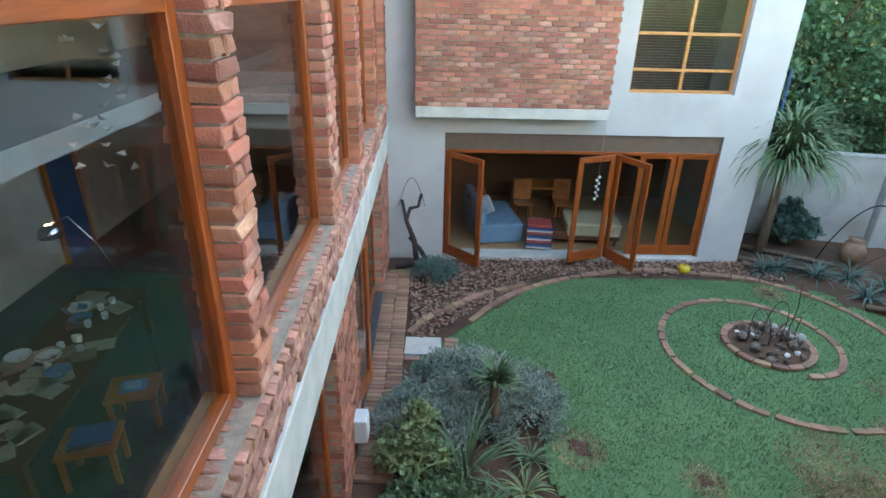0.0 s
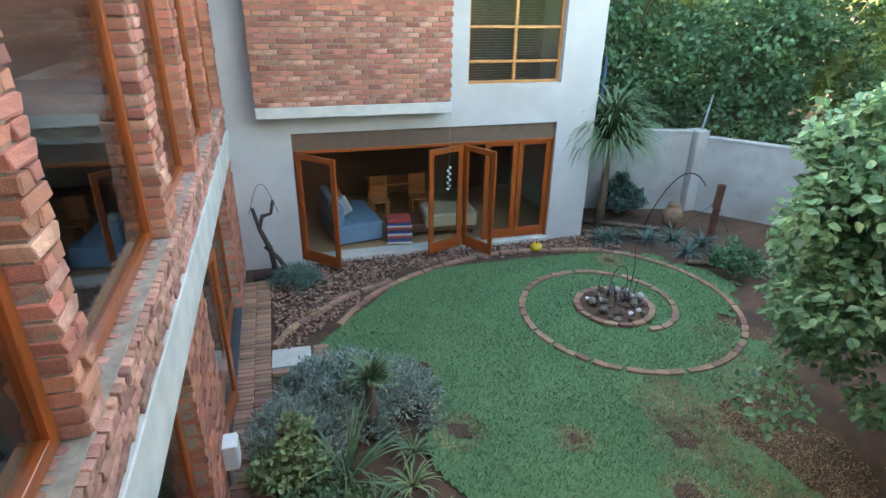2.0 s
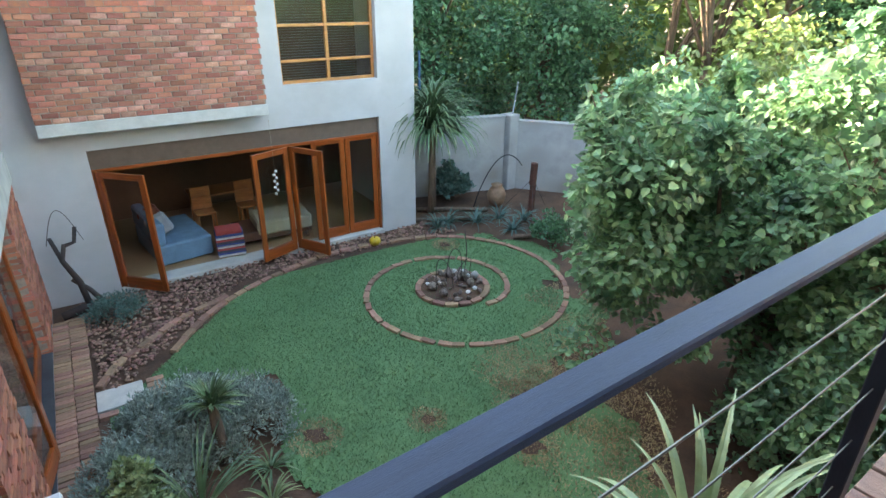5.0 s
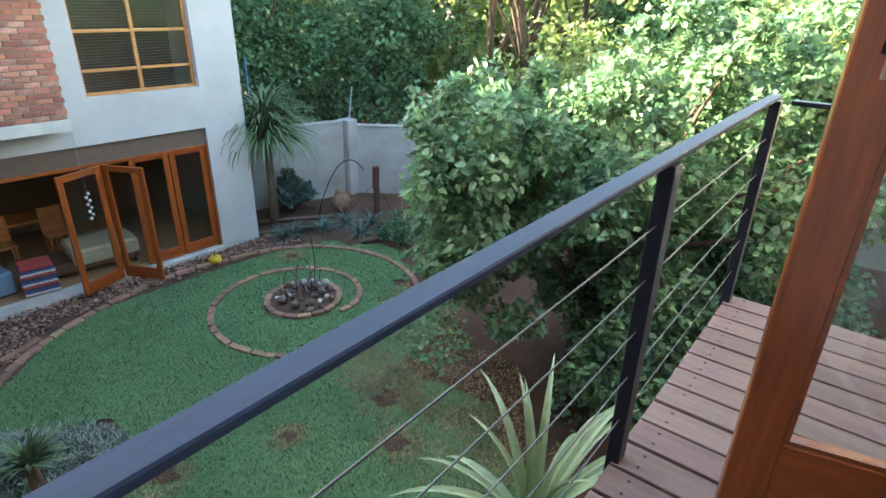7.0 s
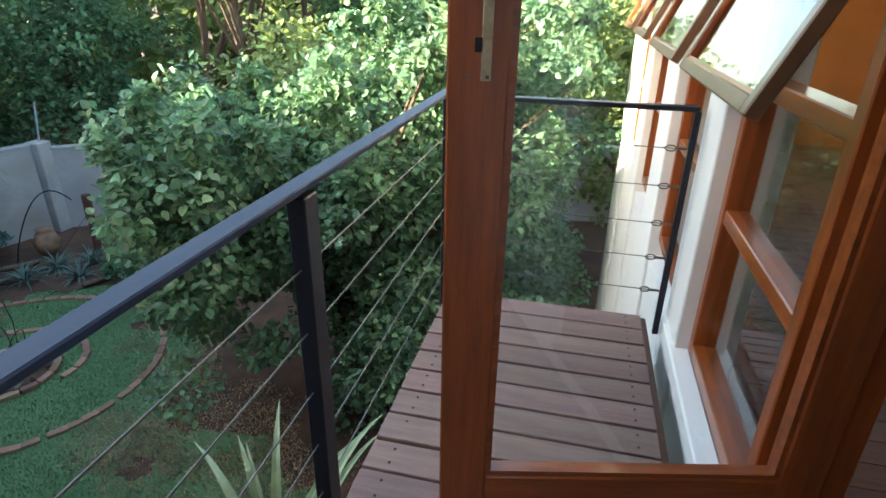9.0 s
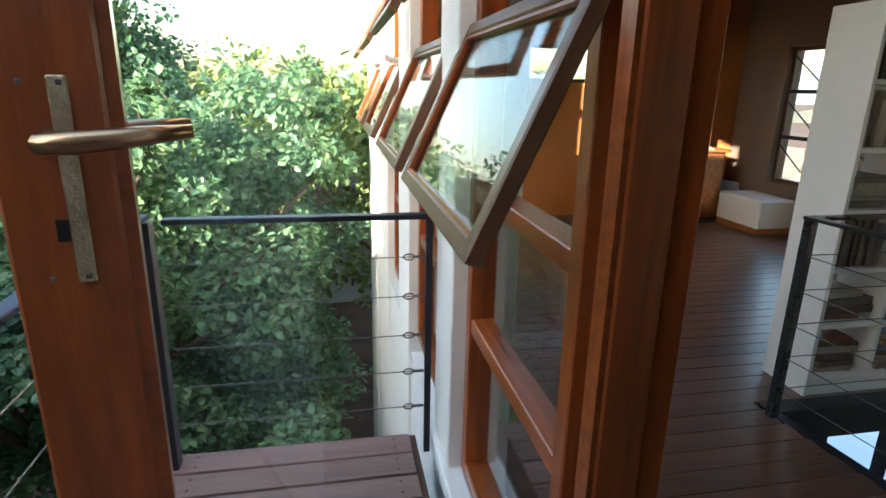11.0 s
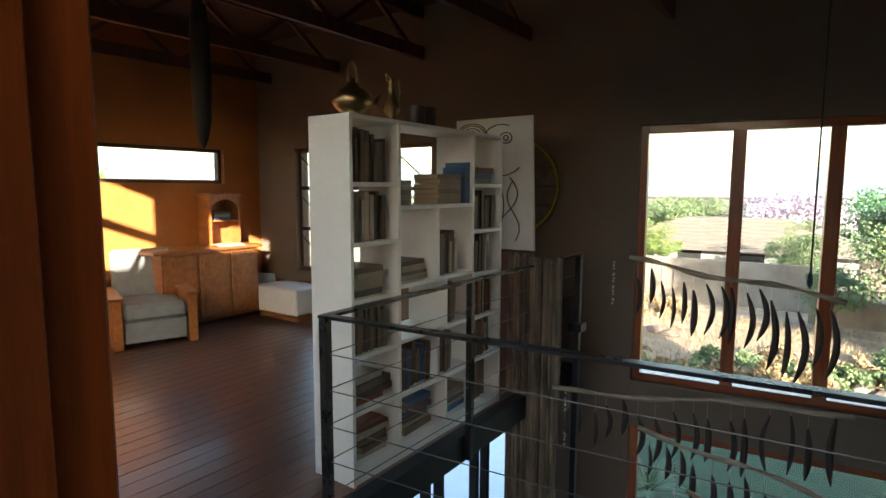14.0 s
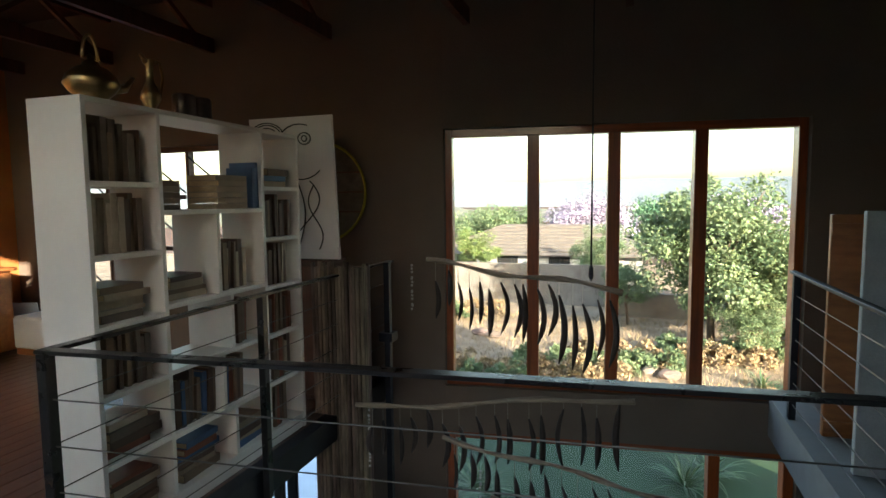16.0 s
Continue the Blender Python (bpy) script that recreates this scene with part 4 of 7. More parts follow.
dry = leaf_mesh("dry_grass", at, np.tile((0, 0, 0.4), (len(at), 1)), 0.05, DRYGRASS, None, np.array([(-0.12, 0, 0), (0.12, 0, 0), (0.02, 1.0, 0.1)]),
                np.array([(0, 1, 2)]), 0.8, 0.0)
tagged(dry, "straw-coloured dry grass on bare patches", "grass", kind="stuff")
bare = bmesh.new()
for sx, sy, sr in SPOTS:
    if sr > 0.3:
        continue
    ring = [bare.verts.new((sx + sr * (0.6 + 0.5 * noise.noise(Vector((sx * 3, math.sin(a) * 1.7, math.cos(a) * 1.7)))) * math.cos(a), sy + sr * (0.6 + 0.5 * noise.noise(Vector((sx * 3, math.sin(a) * 1.7, math.cos(a) * 1.7)))) * math.sin(a),
                            GZ + 0.016)) for a in [k * 0.4488 for k in range(14)]]
    bare.faces.new(ring)
tagged(part("bare_patches", bare, SOIL), "bare brown soil patches in the lawn", "soil", kind="stuff")

# spiral of paving bricks, running out into the lawn's edge
pts = []
cx, cy = 5.60, 7.50
for deg in range(-40, 446, 3):
    r = 0.98 + (deg + 33) * 0.0029
    pts.append(Vector((cx + r * math.cos(radians(deg)), cy + r * math.sin(radians(deg)), GZ + 0.02)))
pts = [Vector((cx + r * math.cos(radians(d)), cy + r * math.sin(radians(d)), GZ + 0.02))
       for d, r in [(-88 + 3 * k, 0.72 + 0.25 * (k / 16) ** 0.7) for k in range(16)]] + pts
def smooth_line(ctrl, n=12):
    out = []
    P = [Vector(c) for c in ctrl]
    for i in range(len(P) - 1):
        a, b, c, d = P[max(i - 1, 0)], P[i], P[i + 1], P[min(i + 2, len(P) - 1)]
        for k in range(n):
            t = k / n
            out.append(0.5 * ((2 * b) + (c - a) * t + (2 * a - 5 * b + 4 * c - d) * t * t + (3 * b - a - 3 * c + d) * t ** 3))
    return out
pts += smooth_line([(pts[-1].x, pts[-1].y, GZ + 0.02)] + [(x, y, GZ + 0.02) for x, y in EDGE[1:]])
edging = thing("lawn_edging", pose(0, 0, 0), "spiral of worn tan paving bricks sunk in the lawn", "edging")
pav = [rough_box_mesh("paving_brick", 0.215, 0.10, 0.06, PAVER, 0.004, k) for k in range(4)]
acc, i = 0.0, 0
last = pts[0]
rng = random.Random(5)
for q in pts[1:]:
    acc += (q - last).length
    if acc > 0.216:
        d = q - last
        piece("brick", pav[i % 4], edging, pose(q.x, q.y, q.z - 0.012 + rng.uniform(-0.006, 0.006), rng.uniform(-3, 3), rng.uniform(-3, 3),
                                                math.degrees(math.atan2(d.y, d.x)) + rng.uniform(-5, 5)))
        acc -= 0.216
        i += 1
    last = q

row = smooth_line([(x, y, GZ + 0.01) for x, y in [(2.41, 9.56), (1.44, 9.2), (0.85, 8.77), (0.4, 8.42), (0.11, 7.95)]])
acc, last = 0.0, row[0]
strip = thing("gravel_edging", pose(0, 0, 0), "row of worn red paving bricks along the gravel", "edging")
for q in row[1:]:
    acc += (q - last).length
    if acc > 0.225:
        piece("brick", pav[i % 4], strip, pose(q.x, q.y, q.z - 0.008 + rng.uniform(-0.006, 0.006), rng.uniform(-3, 3), rng.uniform(-3, 3),
                                               math.degrees(math.atan2(q.y - last.y, q.x - last.x)) + rng.uniform(-6, 6)))
        acc -= 0.225
        i += 1
    last = q

# fire pit ring with rocks and a wire sculpture
pit = thing("fire_pit", pose(5.60, 7.50, GZ), "round stone-ringed pit filled with rocks and shells", "fire pit")
for k in range(17):
    a = 2 * math.pi * k / 17
    piece("brick", pav[k % 4], pit, pose(0.62 * math.cos(a), 0.60 * math.sin(a), 0.03, rng.uniform(-5, 5), rng.uniform(-5, 5), math.degrees(a) + 90))
bm = bmesh.new()
lathe(bm, [(0.60, 0.0), (0.58, 0.022), (0.02, 0.03)], 24)
part("pit_soil", bm, SOIL, pit, "dark soil")
ROCK = shader("rock", (0.22, 0.165, 0.135), 0.9, vary=0.35, noise_scale=6, fine=50, bump=0.6, random_vary=0.6, hue=0.05)


def rock_mesh(name, seed, mat):
    bm = bmesh.new()
    bmesh.ops.create_icosphere(bm, subdivisions=2, radius=1.0)
    for v in bm.verts:
        v.co *= 1 + 0.45 * noise.noise(v.co * 1.3 + Vector((seed * 3.1, 0, seed)))
    me = bpy.data.meshes.new(name)
    bm.to_mesh(me)
    bm.free()
    me.materials.append(mat)
    return me


rocks = [rock_mesh("rock", k, ROCK) for k in range(4)]
for k in range(46):
    a, r = rng.uniform(0, 6.28), 0.54 * math.sqrt(rng.random())
    z = rng.uniform(0.035, 0.11)
    s = rng.uniform(0.035, 0.11)
    piece("rock", rocks[k % 4], pit, Matrix.LocRotScale((r * math.cos(a), r * math.sin(a), z), Euler((rng.uniform(0, 3), rng.uniform(0, 3), rng.uniform(0, 6))),
                                                       (s, s * rng.uniform(0.6, 1), s * rng.uniform(0.5, 0.8))))
SHELL = shader("white_shell", (0.6, 0.58, 0.54), 0.6, vary=0.15, random_vary=0.3)
shells = rock_mesh("shell", 9, SHELL)
for k in range(5):
    a, r = rng.uniform(0, 6.28), 0.45 * math.sqrt(rng.random())
    piece("shell", shells, pit, Matrix.LocRotScale((r * math.cos(a), r * math.sin(a), 0.13), Euler((rng.uniform(0, 3), 0, rng.uniform(0, 6))), (0.045, 0.035, 0.02)))
WIRE = shader("rusty_wire", (0.06, 0.04, 0.035), 0.7, vary=0.2)
sc = thing("wire_sculpture", pose(5.68, 7.55, GZ + 0.02), "rusty wire hoop sculpture standing in the pit", "sculpture")
for k, (dx, h, w) in enumerate(((-0.25, 0.55, 0.30), (0.0, 0.72, 0.24), (0.25, 0.5, 0.28))):
    bm = bmesh.new()
    tube(bm, [(dx - w / 2 + w * t, 0.1 * math.sin(5 * t + k), 0.02 + h * math.sin(math.pi * t) ** 0.7) for t in [i / 14 for i in range(15)]], 0.007, 5)
    part("hoop", bm, WIRE, sc, "", True)
bm = bmesh.new()
tube(bm, [(0.2, 0, 0.02), (0.3, 0.05, 0.6), (0.28, 0.1, 1.0)], 0.008, 5)
part("rod", bm, WIRE, sc)
for k, (dx, dy, s) in enumerate(((0.38, 0.20, 0.075), (0.52, 0.02, 0.075), (0.28, 0.34, 0.06))):
    o = thing("stone_head", pose(5.60 + dx, 7.5 + dy, GZ + 0.11), "small white carved stone on the pit's rim", "ornament", "carved stones")
    bm = bmesh.new()
    bmesh.ops.create_icosphere(bm, subdivisions=2, radius=s)
    for v in bm.verts:
        v.co.z *= 1.15
        if v.co.z < -s * 0.3:
            v.co.x *= 0.75
            v.co.y *= 0.75
    part("stone", bm, shader("carved_stone", (0.45, 0.43, 0.40), 0.8, vary=0.25, noise_scale=14), o, "", True)

# yellow pot
pot = thing("pumpkin", pose(5.40, 9.95, GZ), "small bright yellow ribbed pumpkin on the gravel", "pumpkin")
bm = bmesh.new()
lathe(bm, [(0.02, 0.0), (0.09, 0.01), (0.125, 0.06), (0.12, 0.12), (0.07, 0.165), (0.02, 0.16)], 30)
for v in bm.verts:
    a = math.atan2(v.co.y, v.co.x)
    f = 1 - 0.10 * abs(math.sin(a * 5))
    v.co.x *= f
    v.co.y *= f
part("body", bm, shader("yellow_skin", (0.62, 0.42, 0.02), 0.4, vary=0.15, noise_scale=8), pot, "", True)
bm = bmesh.new()
tube(bm, [(0, 0, 0.15), (0.005, 0, 0.18), (0.02, 0.01, 0.20)], [0.016, 0.011, 0.012], 7)
part("stalk", bm, DARKWOOD, pot, "dark stalk")

# gravel bed, brick path and stepping slab
n = 9000
gx = RNG.uniform(0.05, 7.2, n)
gy = RNG.uniform(7.5, 10.75, n)
face_c = 10.72 - 0.0437 * (gx + 0.25)
edge = np.where(gx < 2.6, 8.35 + (gx - 1.0) * 0.95, 9.85 - 0.03 * (gx - 3.8) ** 2)
ok = (gy < face_c) & (gy > edge + 0.02 + RNG.uniform(0, 0.15, n)) & (gx > 0.15 + 0 * gx)
gx, gy = gx[ok], gy[ok]
ico = np.array([(0, 0, 1), (0.9, 0, 0.3), (0.28, 0.85, 0.3), (-0.72, 0.53, 0.3), (-0.72, -0.53, 0.3), (0.28, -0.85, 0.3), (0.5, 0.5, -0.5), (-0.5, 0.4, -0.5), (0, -0.7, -0.5)])
ifc = np.array([(0, 1, 2), (0, 2, 3), (0, 3, 4), (0, 4, 5), (0, 5, 1), (1, 6, 2), (2, 6, 7), (2, 7, 3), (3, 7, 4), (4, 7, 8), (4, 8, 5), (5, 8, 1), (1, 8, 6)])
m = len(gx)
rot = RNG.uniform(0, 6.28, m)
sz = RNG.uniform(0.018, 0.042, m)
q = ico[None] * (sz[:, None] * 1.0)[:, :, None] * RNG.uniform(0.7, 1.2, (m, 1, 3)) * np.array((1, 1, 0.7))
c, s_ = np.cos(rot)[:, None], np.sin(rot)[:, None]
q = np.stack([q[:, :, 0] * c - q[:, :, 1] * s_, q[:, :, 0] * s_ + q[:, :, 1] * c, q[:, :, 2]], 2)
q += np.stack([gx, gy, GZ + RNG.uniform(-0.015, 0.02, m)], 1)[:, None, :]
gr = soup("gravel", q.reshape(-1, 3).tolist(), (np.arange(m)[:, None, None] * 9 + ifc[None]).reshape(-1, 3).tolist(), GRAVEL)
tagged(gr, "reddish gravel bed in front of the folding doors", "gravel", kind="stuff")
path = thing("brick_path", WM, "path of worn bricks laid along the near wing", "path", kind="structure")
for k in range(62):
    for col in range(2):
        b = -5.6 + k * 0.085
        if b < -0.6:
            piece("brick", pav[(k + col) % 4], path, pose(0.10 + col * 0.225 + rng.uniform(-0.006, 0.006), b, GZ + 0.0 + rng.uniform(-0.004, 0.004), 0, 0, rng.uniform(-2, 2))
                  @ Matrix.Diagonal((1, 0.76, 1, 1)))
slab = thing("stepping_slab", pose(0.33, 7.62, GZ, 0, 0, -4), "square pale concrete stepping slab with brick edging", "paving slab")
part("slab", boxes((-0.27, 0.27, -0.22, 0.22, -0.03, 0.03), bevel=0.006), SLAB, slab)
for dx, dy, r in ((0.42, 0.16, 0), (0.42, 0.04, 0), (0.42, -0.08, 0), (-0.15, -0.32, 0), (0.10, -0.34, 90), (0.42, -0.2, 0)):
    piece("brick", pav[0], slab, pose(dx, dy, 0.0, 0, 0, r))


# ---- plants ----
def strap_plant(name, base, label, n, length, width, mat, lift=0.8, trunk=0.0, seg=6, droop=1.0, category="plant", seed=1):
    """A rosette of long arching leaves, on a stem if it has one."""
    t = thing(name, pose(*base), label, category)
    rng = random.Random(seed)
    if trunk:
        bm = bmesh.new()
        tube(bm, [(0, 0, -0.05), (0.02, 0.01, trunk * 0.4), (0, 0, trunk)], [0.085, 0.07, 0.05] if trunk < 1 else [0.09, 0.06, 0.05], 9)
        part("stem", bm, BARK, t, "", True)
    V, F = [], []
    for i in range(n):
        a = rng.uniform(0, 6.283)
        el = rng.uniform(0.15, 1.0) * lift * 1.57
        ln = length * rng.uniform(0.65, 1.1)
        w = width * rng.uniform(0.8, 1.15)
        p = Vector((0.03 * math.cos(a), 0.03 * math.sin(a), trunk))
        side = Vector((-math.sin(a), math.cos(a), 0))
        start = len(V)
        for k in range(seg + 1):
            f = k / seg
            e = el - droop * 1.9 * f ** 1.5 * (0.6 + 0.5 * rng.random() if k == 0 else 1)
            ww = w * (1 - f ** 2.2) * (0.7 + 0.6 * min(f * 3, 1)) / 1.3 + 0.0015
            upv = Vector((-math.cos(a) * math.sin(e), -math.sin(a) * math.sin(e), math.cos(e)))
            V += [tuple(p - side * ww + upv * ww * 0.35), tuple(p), tuple(p + side * ww + upv * ww * 0.35)]
            p = p + Vector((math.cos(a) * math.cos(e), math.sin(a) * math.cos(e), math.sin(e))) * (ln / seg)
        for k in range(seg):
            o = start + k * 3
            F += [(o, o + 1, o + 4, o + 3), (o + 1, o + 2, o + 5, o + 4)]
    if n <= 30:
        k = 3 * (seg + 1)
        for i in range(n):
            soup("leaf", V[i * k:i * k + k], [tuple(j - i * k for j in f) for f in F[i * 2 * seg:(i + 1) * 2 * seg]], mat, t)
    else:
        soup("leaves", V, F, mat, t)
    return t


def shrub(name, base, label, n, spread, h, per, size, mat, shape=SHAPE, faces=LFACES, rad=(0.08, 0.18), category="shrub"):
    t = thing(name, pose(*base), label, category)
    ang = RNG.uniform(0, 6.28, n)
    r = spread * np.sqrt(RNG.uniform(0, 1, n))
    z = h * (0.25 + 0.75 * (1 - (r / spread) ** 2)) * RNG.uniform(0.35, 1.0, n)
    c = np.stack([r * np.cos(ang), r * np.sin(ang), z], 1)
    bm = bmesh.new()
    for q in c[:14]:
        tube(bm, [(0, 0, -0.03), tuple(q * np.array((0.5, 0.5, 0.45))), tuple(q)], [0.012, 0.008, 0.004], 5)
    part("stems", bm, BARK, t)
    at, out = clumps(c, RNG.uniform(*rad, n), per)
    out = out * 0.6 + np.array((0, 0, 0.6))
    leaf_mesh("foliage", at, out, size, mat, t, shape, faces, 0.5, 0.0)
    return t


shrub("lavender_bush", (0.85, 6.40, GZ), "large silver-grey lavender bush in the bed", 110, 0.75, 0.75, 110, 0.07, LEAF_GREY, SLIM, SFACES)
shrub("lavender_bush", (1.45, 6.2, GZ), "silver-grey lavender bush beside the lawn", 80, 0.62, 0.6, 90, 0.07, LEAF_GREY, SLIM, SFACES)
shrub("lavender_bush", (0.35, 5.9, GZ), "low silver-grey lavender bush near the wall", 70, 0.6, 0.6, 90, 0.07, LEAF_GREY, SLIM, SFACES)
shrub("variegated_shrub", (0.18, 5.35, GZ), "pale yellow-green shrub beside a meter box", 40, 0.38, 0.75, 60, 0.06, LEAF_PALE)
shrub("green_shrub", (0.35, 4.6, GZ), "low mid-green shrub in the bed", 50, 0.5, 0.45, 70, 0.055, LEAF_STRAP)
shrub("green_shrub", (0.7, 3.7, GZ), "low mid-green shrub in the bed", 50, 0.55, 0.5, 70, 0.055, LEAF_STRAP)
strap_plant("pachypodium", (1.10, 5.78, GZ), "spiky green rosette on a thick grey trunk", 130, 0.36, 0.016, LEAF_STRAP, 0.95, 0.78, 4, 0.55, "plant", 4)
strap_plant("flax_plant", (0.72, 5.15, GZ), "arching green strap-leaved plant in the bed", 48, 1.0, 0.011, LEAF_STRAP, 0.95, 0, 7, 0.75, "plant", 5)
for k, (x, y) in enumerate(((0.95, 4.75), (1.35, 4.9), (1.5, 5.35), (1.1, 4.3), (1.45, 4.35))):
    strap_plant("spider_plant", (x, y, GZ), "low tuft of striped narrow leaves in the bed", 38, 0.36, 0.010, LEAF_PALE if k % 2 else LEAF_STRAP, 0.8, 0, 5, 0.9, "plant", 10 + k)
strap_plant("agave", (2.05, 1.12, GZ), "tall-stemmed agave with long arching pale green leaves beside the deck", 26, 0.84, 0.026, LEAF_AGAVE, 0.97, 2.68, 9, 0.72, "agave", 21)
shrub("euphorbia", (0.62, 9.85, GZ), "blue-green low shrub on the gravel", 45, 0.42, 0.35, 60, 0.065, LEAF_BLUE, SLIM, SFACES)
strap_plant("dracaena_tree", (7.42, 10.85, GZ), "tall stemmed tree with a mop of long drooping green leaves", 380, 1.45, 0.034, LEAF_STRAP, 0.95, 1.95, 7, 1.0, "tree", 31)
strap_plant("dracaena_tree", (7.62, 11.05, GZ), "second stem with a mop of drooping green leaves", 150, 1.15, 0.028, LEAF_STRAP, 0.95, 2.3, 7, 1.0, "tree", 32)
shrub("broadleaf_shrub", (8.35, 11.3, GZ), "round dark green shrub by the garden wall", 45, 0.45, 0.95, 60, 0.10, LEAF_BLUE)
for k, (x, y) in enumerate(((7.35, 10.05), (7.9, 9.7), (8.5, 9.6), (8.9, 9.2), (8.3, 8.9), (7.0, 9.95), (8.9, 8.5))):
    strap_plant("agapanthus", (x, y, GZ), "dark blue-green tuft of strap leaves in the bed", 46, 0.48, 0.014, LEAF_BLUE, 0.85, 0, 5, 0.8, "plant", 40 + k)
shrub("climber", (8.6, 8.0, GZ), "green straggling climber on a post", 30, 0.5, 0.7, 40, 0.07, LEAF_DARK)

# rusty post, hoop and logs
post = thing("rusty_post", pose(9.28, 9.38, GZ), "rusty brown metal post in the bed", "post")
bm = bmesh.new()
tube(bm, [(0, 0, -0.05), (0.02, 0, 0.7), (0.0, 0.0, 0.75)], 0.075, 10)
tube(bm, [(0.0, 0.0, 0.75), (0.02, 0, 1.25)], 0.085, 10)
part("post", bm, shader("rust", (0.12, 0.045, 0.03), 0.85, vary=0.4, noise_scale=6, fine=60, bump=0.5), post)
bm = bmesh.new()
for a in (0.3, 2.0, 4.0):
    tube(bm, [(0, 0, 0.9), (0.75 * math.cos(a), 0.75 * math.sin(a), 0.0)], 0.006, 5)
part("guy_wire", bm, WIRE, post)
hoop = thing("pipe_hoop", pose(8.55, 10.5, GZ), "black pipe bent in a hoop over the bed", "hoop")
bm = bmesh.new()
tube(bm, [(1.2 * t - 0.1, -0.35 * t, 1.25 * math.sin(math.pi * min(t * 0.75, 1)) ** 0.8) for t in [i / 14 for i in range(15)]], 0.014, 6)
part("pipe", bm, STEEL, hoop, "", True)
for k, (x0, y0, x1, y1) in enumerate(((6.75, 10.55, 7.9, 9.95), (7.2, 11.1, 8.6, 10.15), (8.0, 8.55, 8.75, 8.15))):
    lg = thing("log", pose(x0, y0, GZ + 0.03), "grey weathered log edging the bed", "log", "logs edging the bed")
    bm = bmesh.new()
    tube(bm, [(0, 0, 0), ((x1 - x0) * 0.5, (y1 - y0) * 0.5, 0.015), (x1 - x0, y1 - y0, 0)], [0.055, 0.05, 0.045], 8)
    part("wood", bm, BARK, lg, "", True)
urn = thing("clay_urn", pose(9.0, 10.3, GZ), "weathered clay urn by the garden wall", "urn")
bm = bmesh.new()
lathe(bm, [(0.10, 0), (0.2, 0.12), (0.24, 0.3), (0.17, 0.45), (0.12, 0.5), (0.15, 0.55)], 18)
part("body", bm, shader("clay", (0.32, 0.2, 0.13), 0.85, vary=0.3), urn, "", True)

# driftwood figure by the far wing
dw = thing("driftwood_sculpture", WM @ pose(0.45, -0.35, GZ), "dark driftwood branches stacked as a sculpture", "sculpture")
for pts_, r in (([(0.1, 0, 0.02), (0.05, 0.02, 0.5), (-0.1, 0.05, 0.9), (-0.02, 0.1, 1.15)], [0.05, 0.05, 0.04, 0.03]), ([(-0.02, 0.1, 1.12), (0.12, 0.12, 1.15), (0.18, 0.1, 1.4)], [0.035, 0.03, 0.03]),
                ([(-0.1, 0.05, 0.9), (-0.18, 0.05, 1.3)], [0.035, 0.03]), ([(0.35, -0.1, 0.02), (0.15, 0, 0.35), (-0.05, 0.05, 0.55)], [0.05, 0.04, 0.03]),
                ([(-0.3, -0.2, 0.06), (0.0, -0.15, 0.1), (0.3, -0.2, 0.06)], [0.07, 0.08, 0.06])):
    bm = bmesh.new()
    tube(bm, pts_, r, 8)
    part("branch", bm, shader("driftwood", (0.055, 0.04, 0.035), 0.85, vary=0.35, noise_scale=7, bump=0.5), dw, "", True)
bm = bmesh.new()
tube(bm, [(-0.25 + 0.5 * t, 0.15, 1.15 + 0.55 * math.sin(math.pi * t)) for t in [i / 14 for i in range(15)]], 0.006, 5)
part("wire_hoop", bm, WIRE, dw, "", True)
meter = thing("meter_box", WM @ pose(0.0, -5.3, GZ), "small white meter box on the brick wall", "meter box")
part("case", boxes((0.0, 0.14, -0.11, 0.11, 0.32, 0.62), bevel=0.008), shader("white_box", (0.62, 0.64, 0.66), 0.5, vary=0.05), meter)
part("cover", boxes((0.14, 0.15, -0.10, 0.10, 0.34, 0.60), bevel=0.004), WHITE, meter)
part("conduit", boxes((0.02, 0.06, -0.02, 0.02, 0.0, 0.32)), shader("grey_conduit", (0.4, 0.4, 0.4), 0.5), meter)

LEAF_SOUTH = shader("dusty_leaf", (0.20, 0.26, 0.13), 0.6, vary=0.3, noise_scale=1, fine=20, bump=0.0, random_vary=0.9, island=True, hue=0.05,
                    col2=(0.11, 0.17, 0.08), trans=0.3)

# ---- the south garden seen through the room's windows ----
for nm, rows, mat, label in (("south_lawn", [(-30, 30, -13.5, -5.3, GZ - 0.028, GZ - 0.01)], SHADED_LAWN, "green lawn south of the house, darkened for the house's shade"),
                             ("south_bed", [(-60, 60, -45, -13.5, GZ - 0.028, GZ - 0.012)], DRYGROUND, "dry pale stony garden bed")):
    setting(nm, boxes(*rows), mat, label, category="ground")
swall = setting("south_garden_wall", boxes((2.2, 30, -27.2, -27.0, GZ - 0.05, -1.6), (-30, 2.2, -25.2, -25.0, GZ - 0.05, -2.5)), shader("boundary_plaster", (0.21, 0.19, 0.165), 0.9, vary=0.25, noise_scale=1.2, fine=40, bump=0.4, stain=0.7), "weathered grey-brown boundary wall of the south garden")
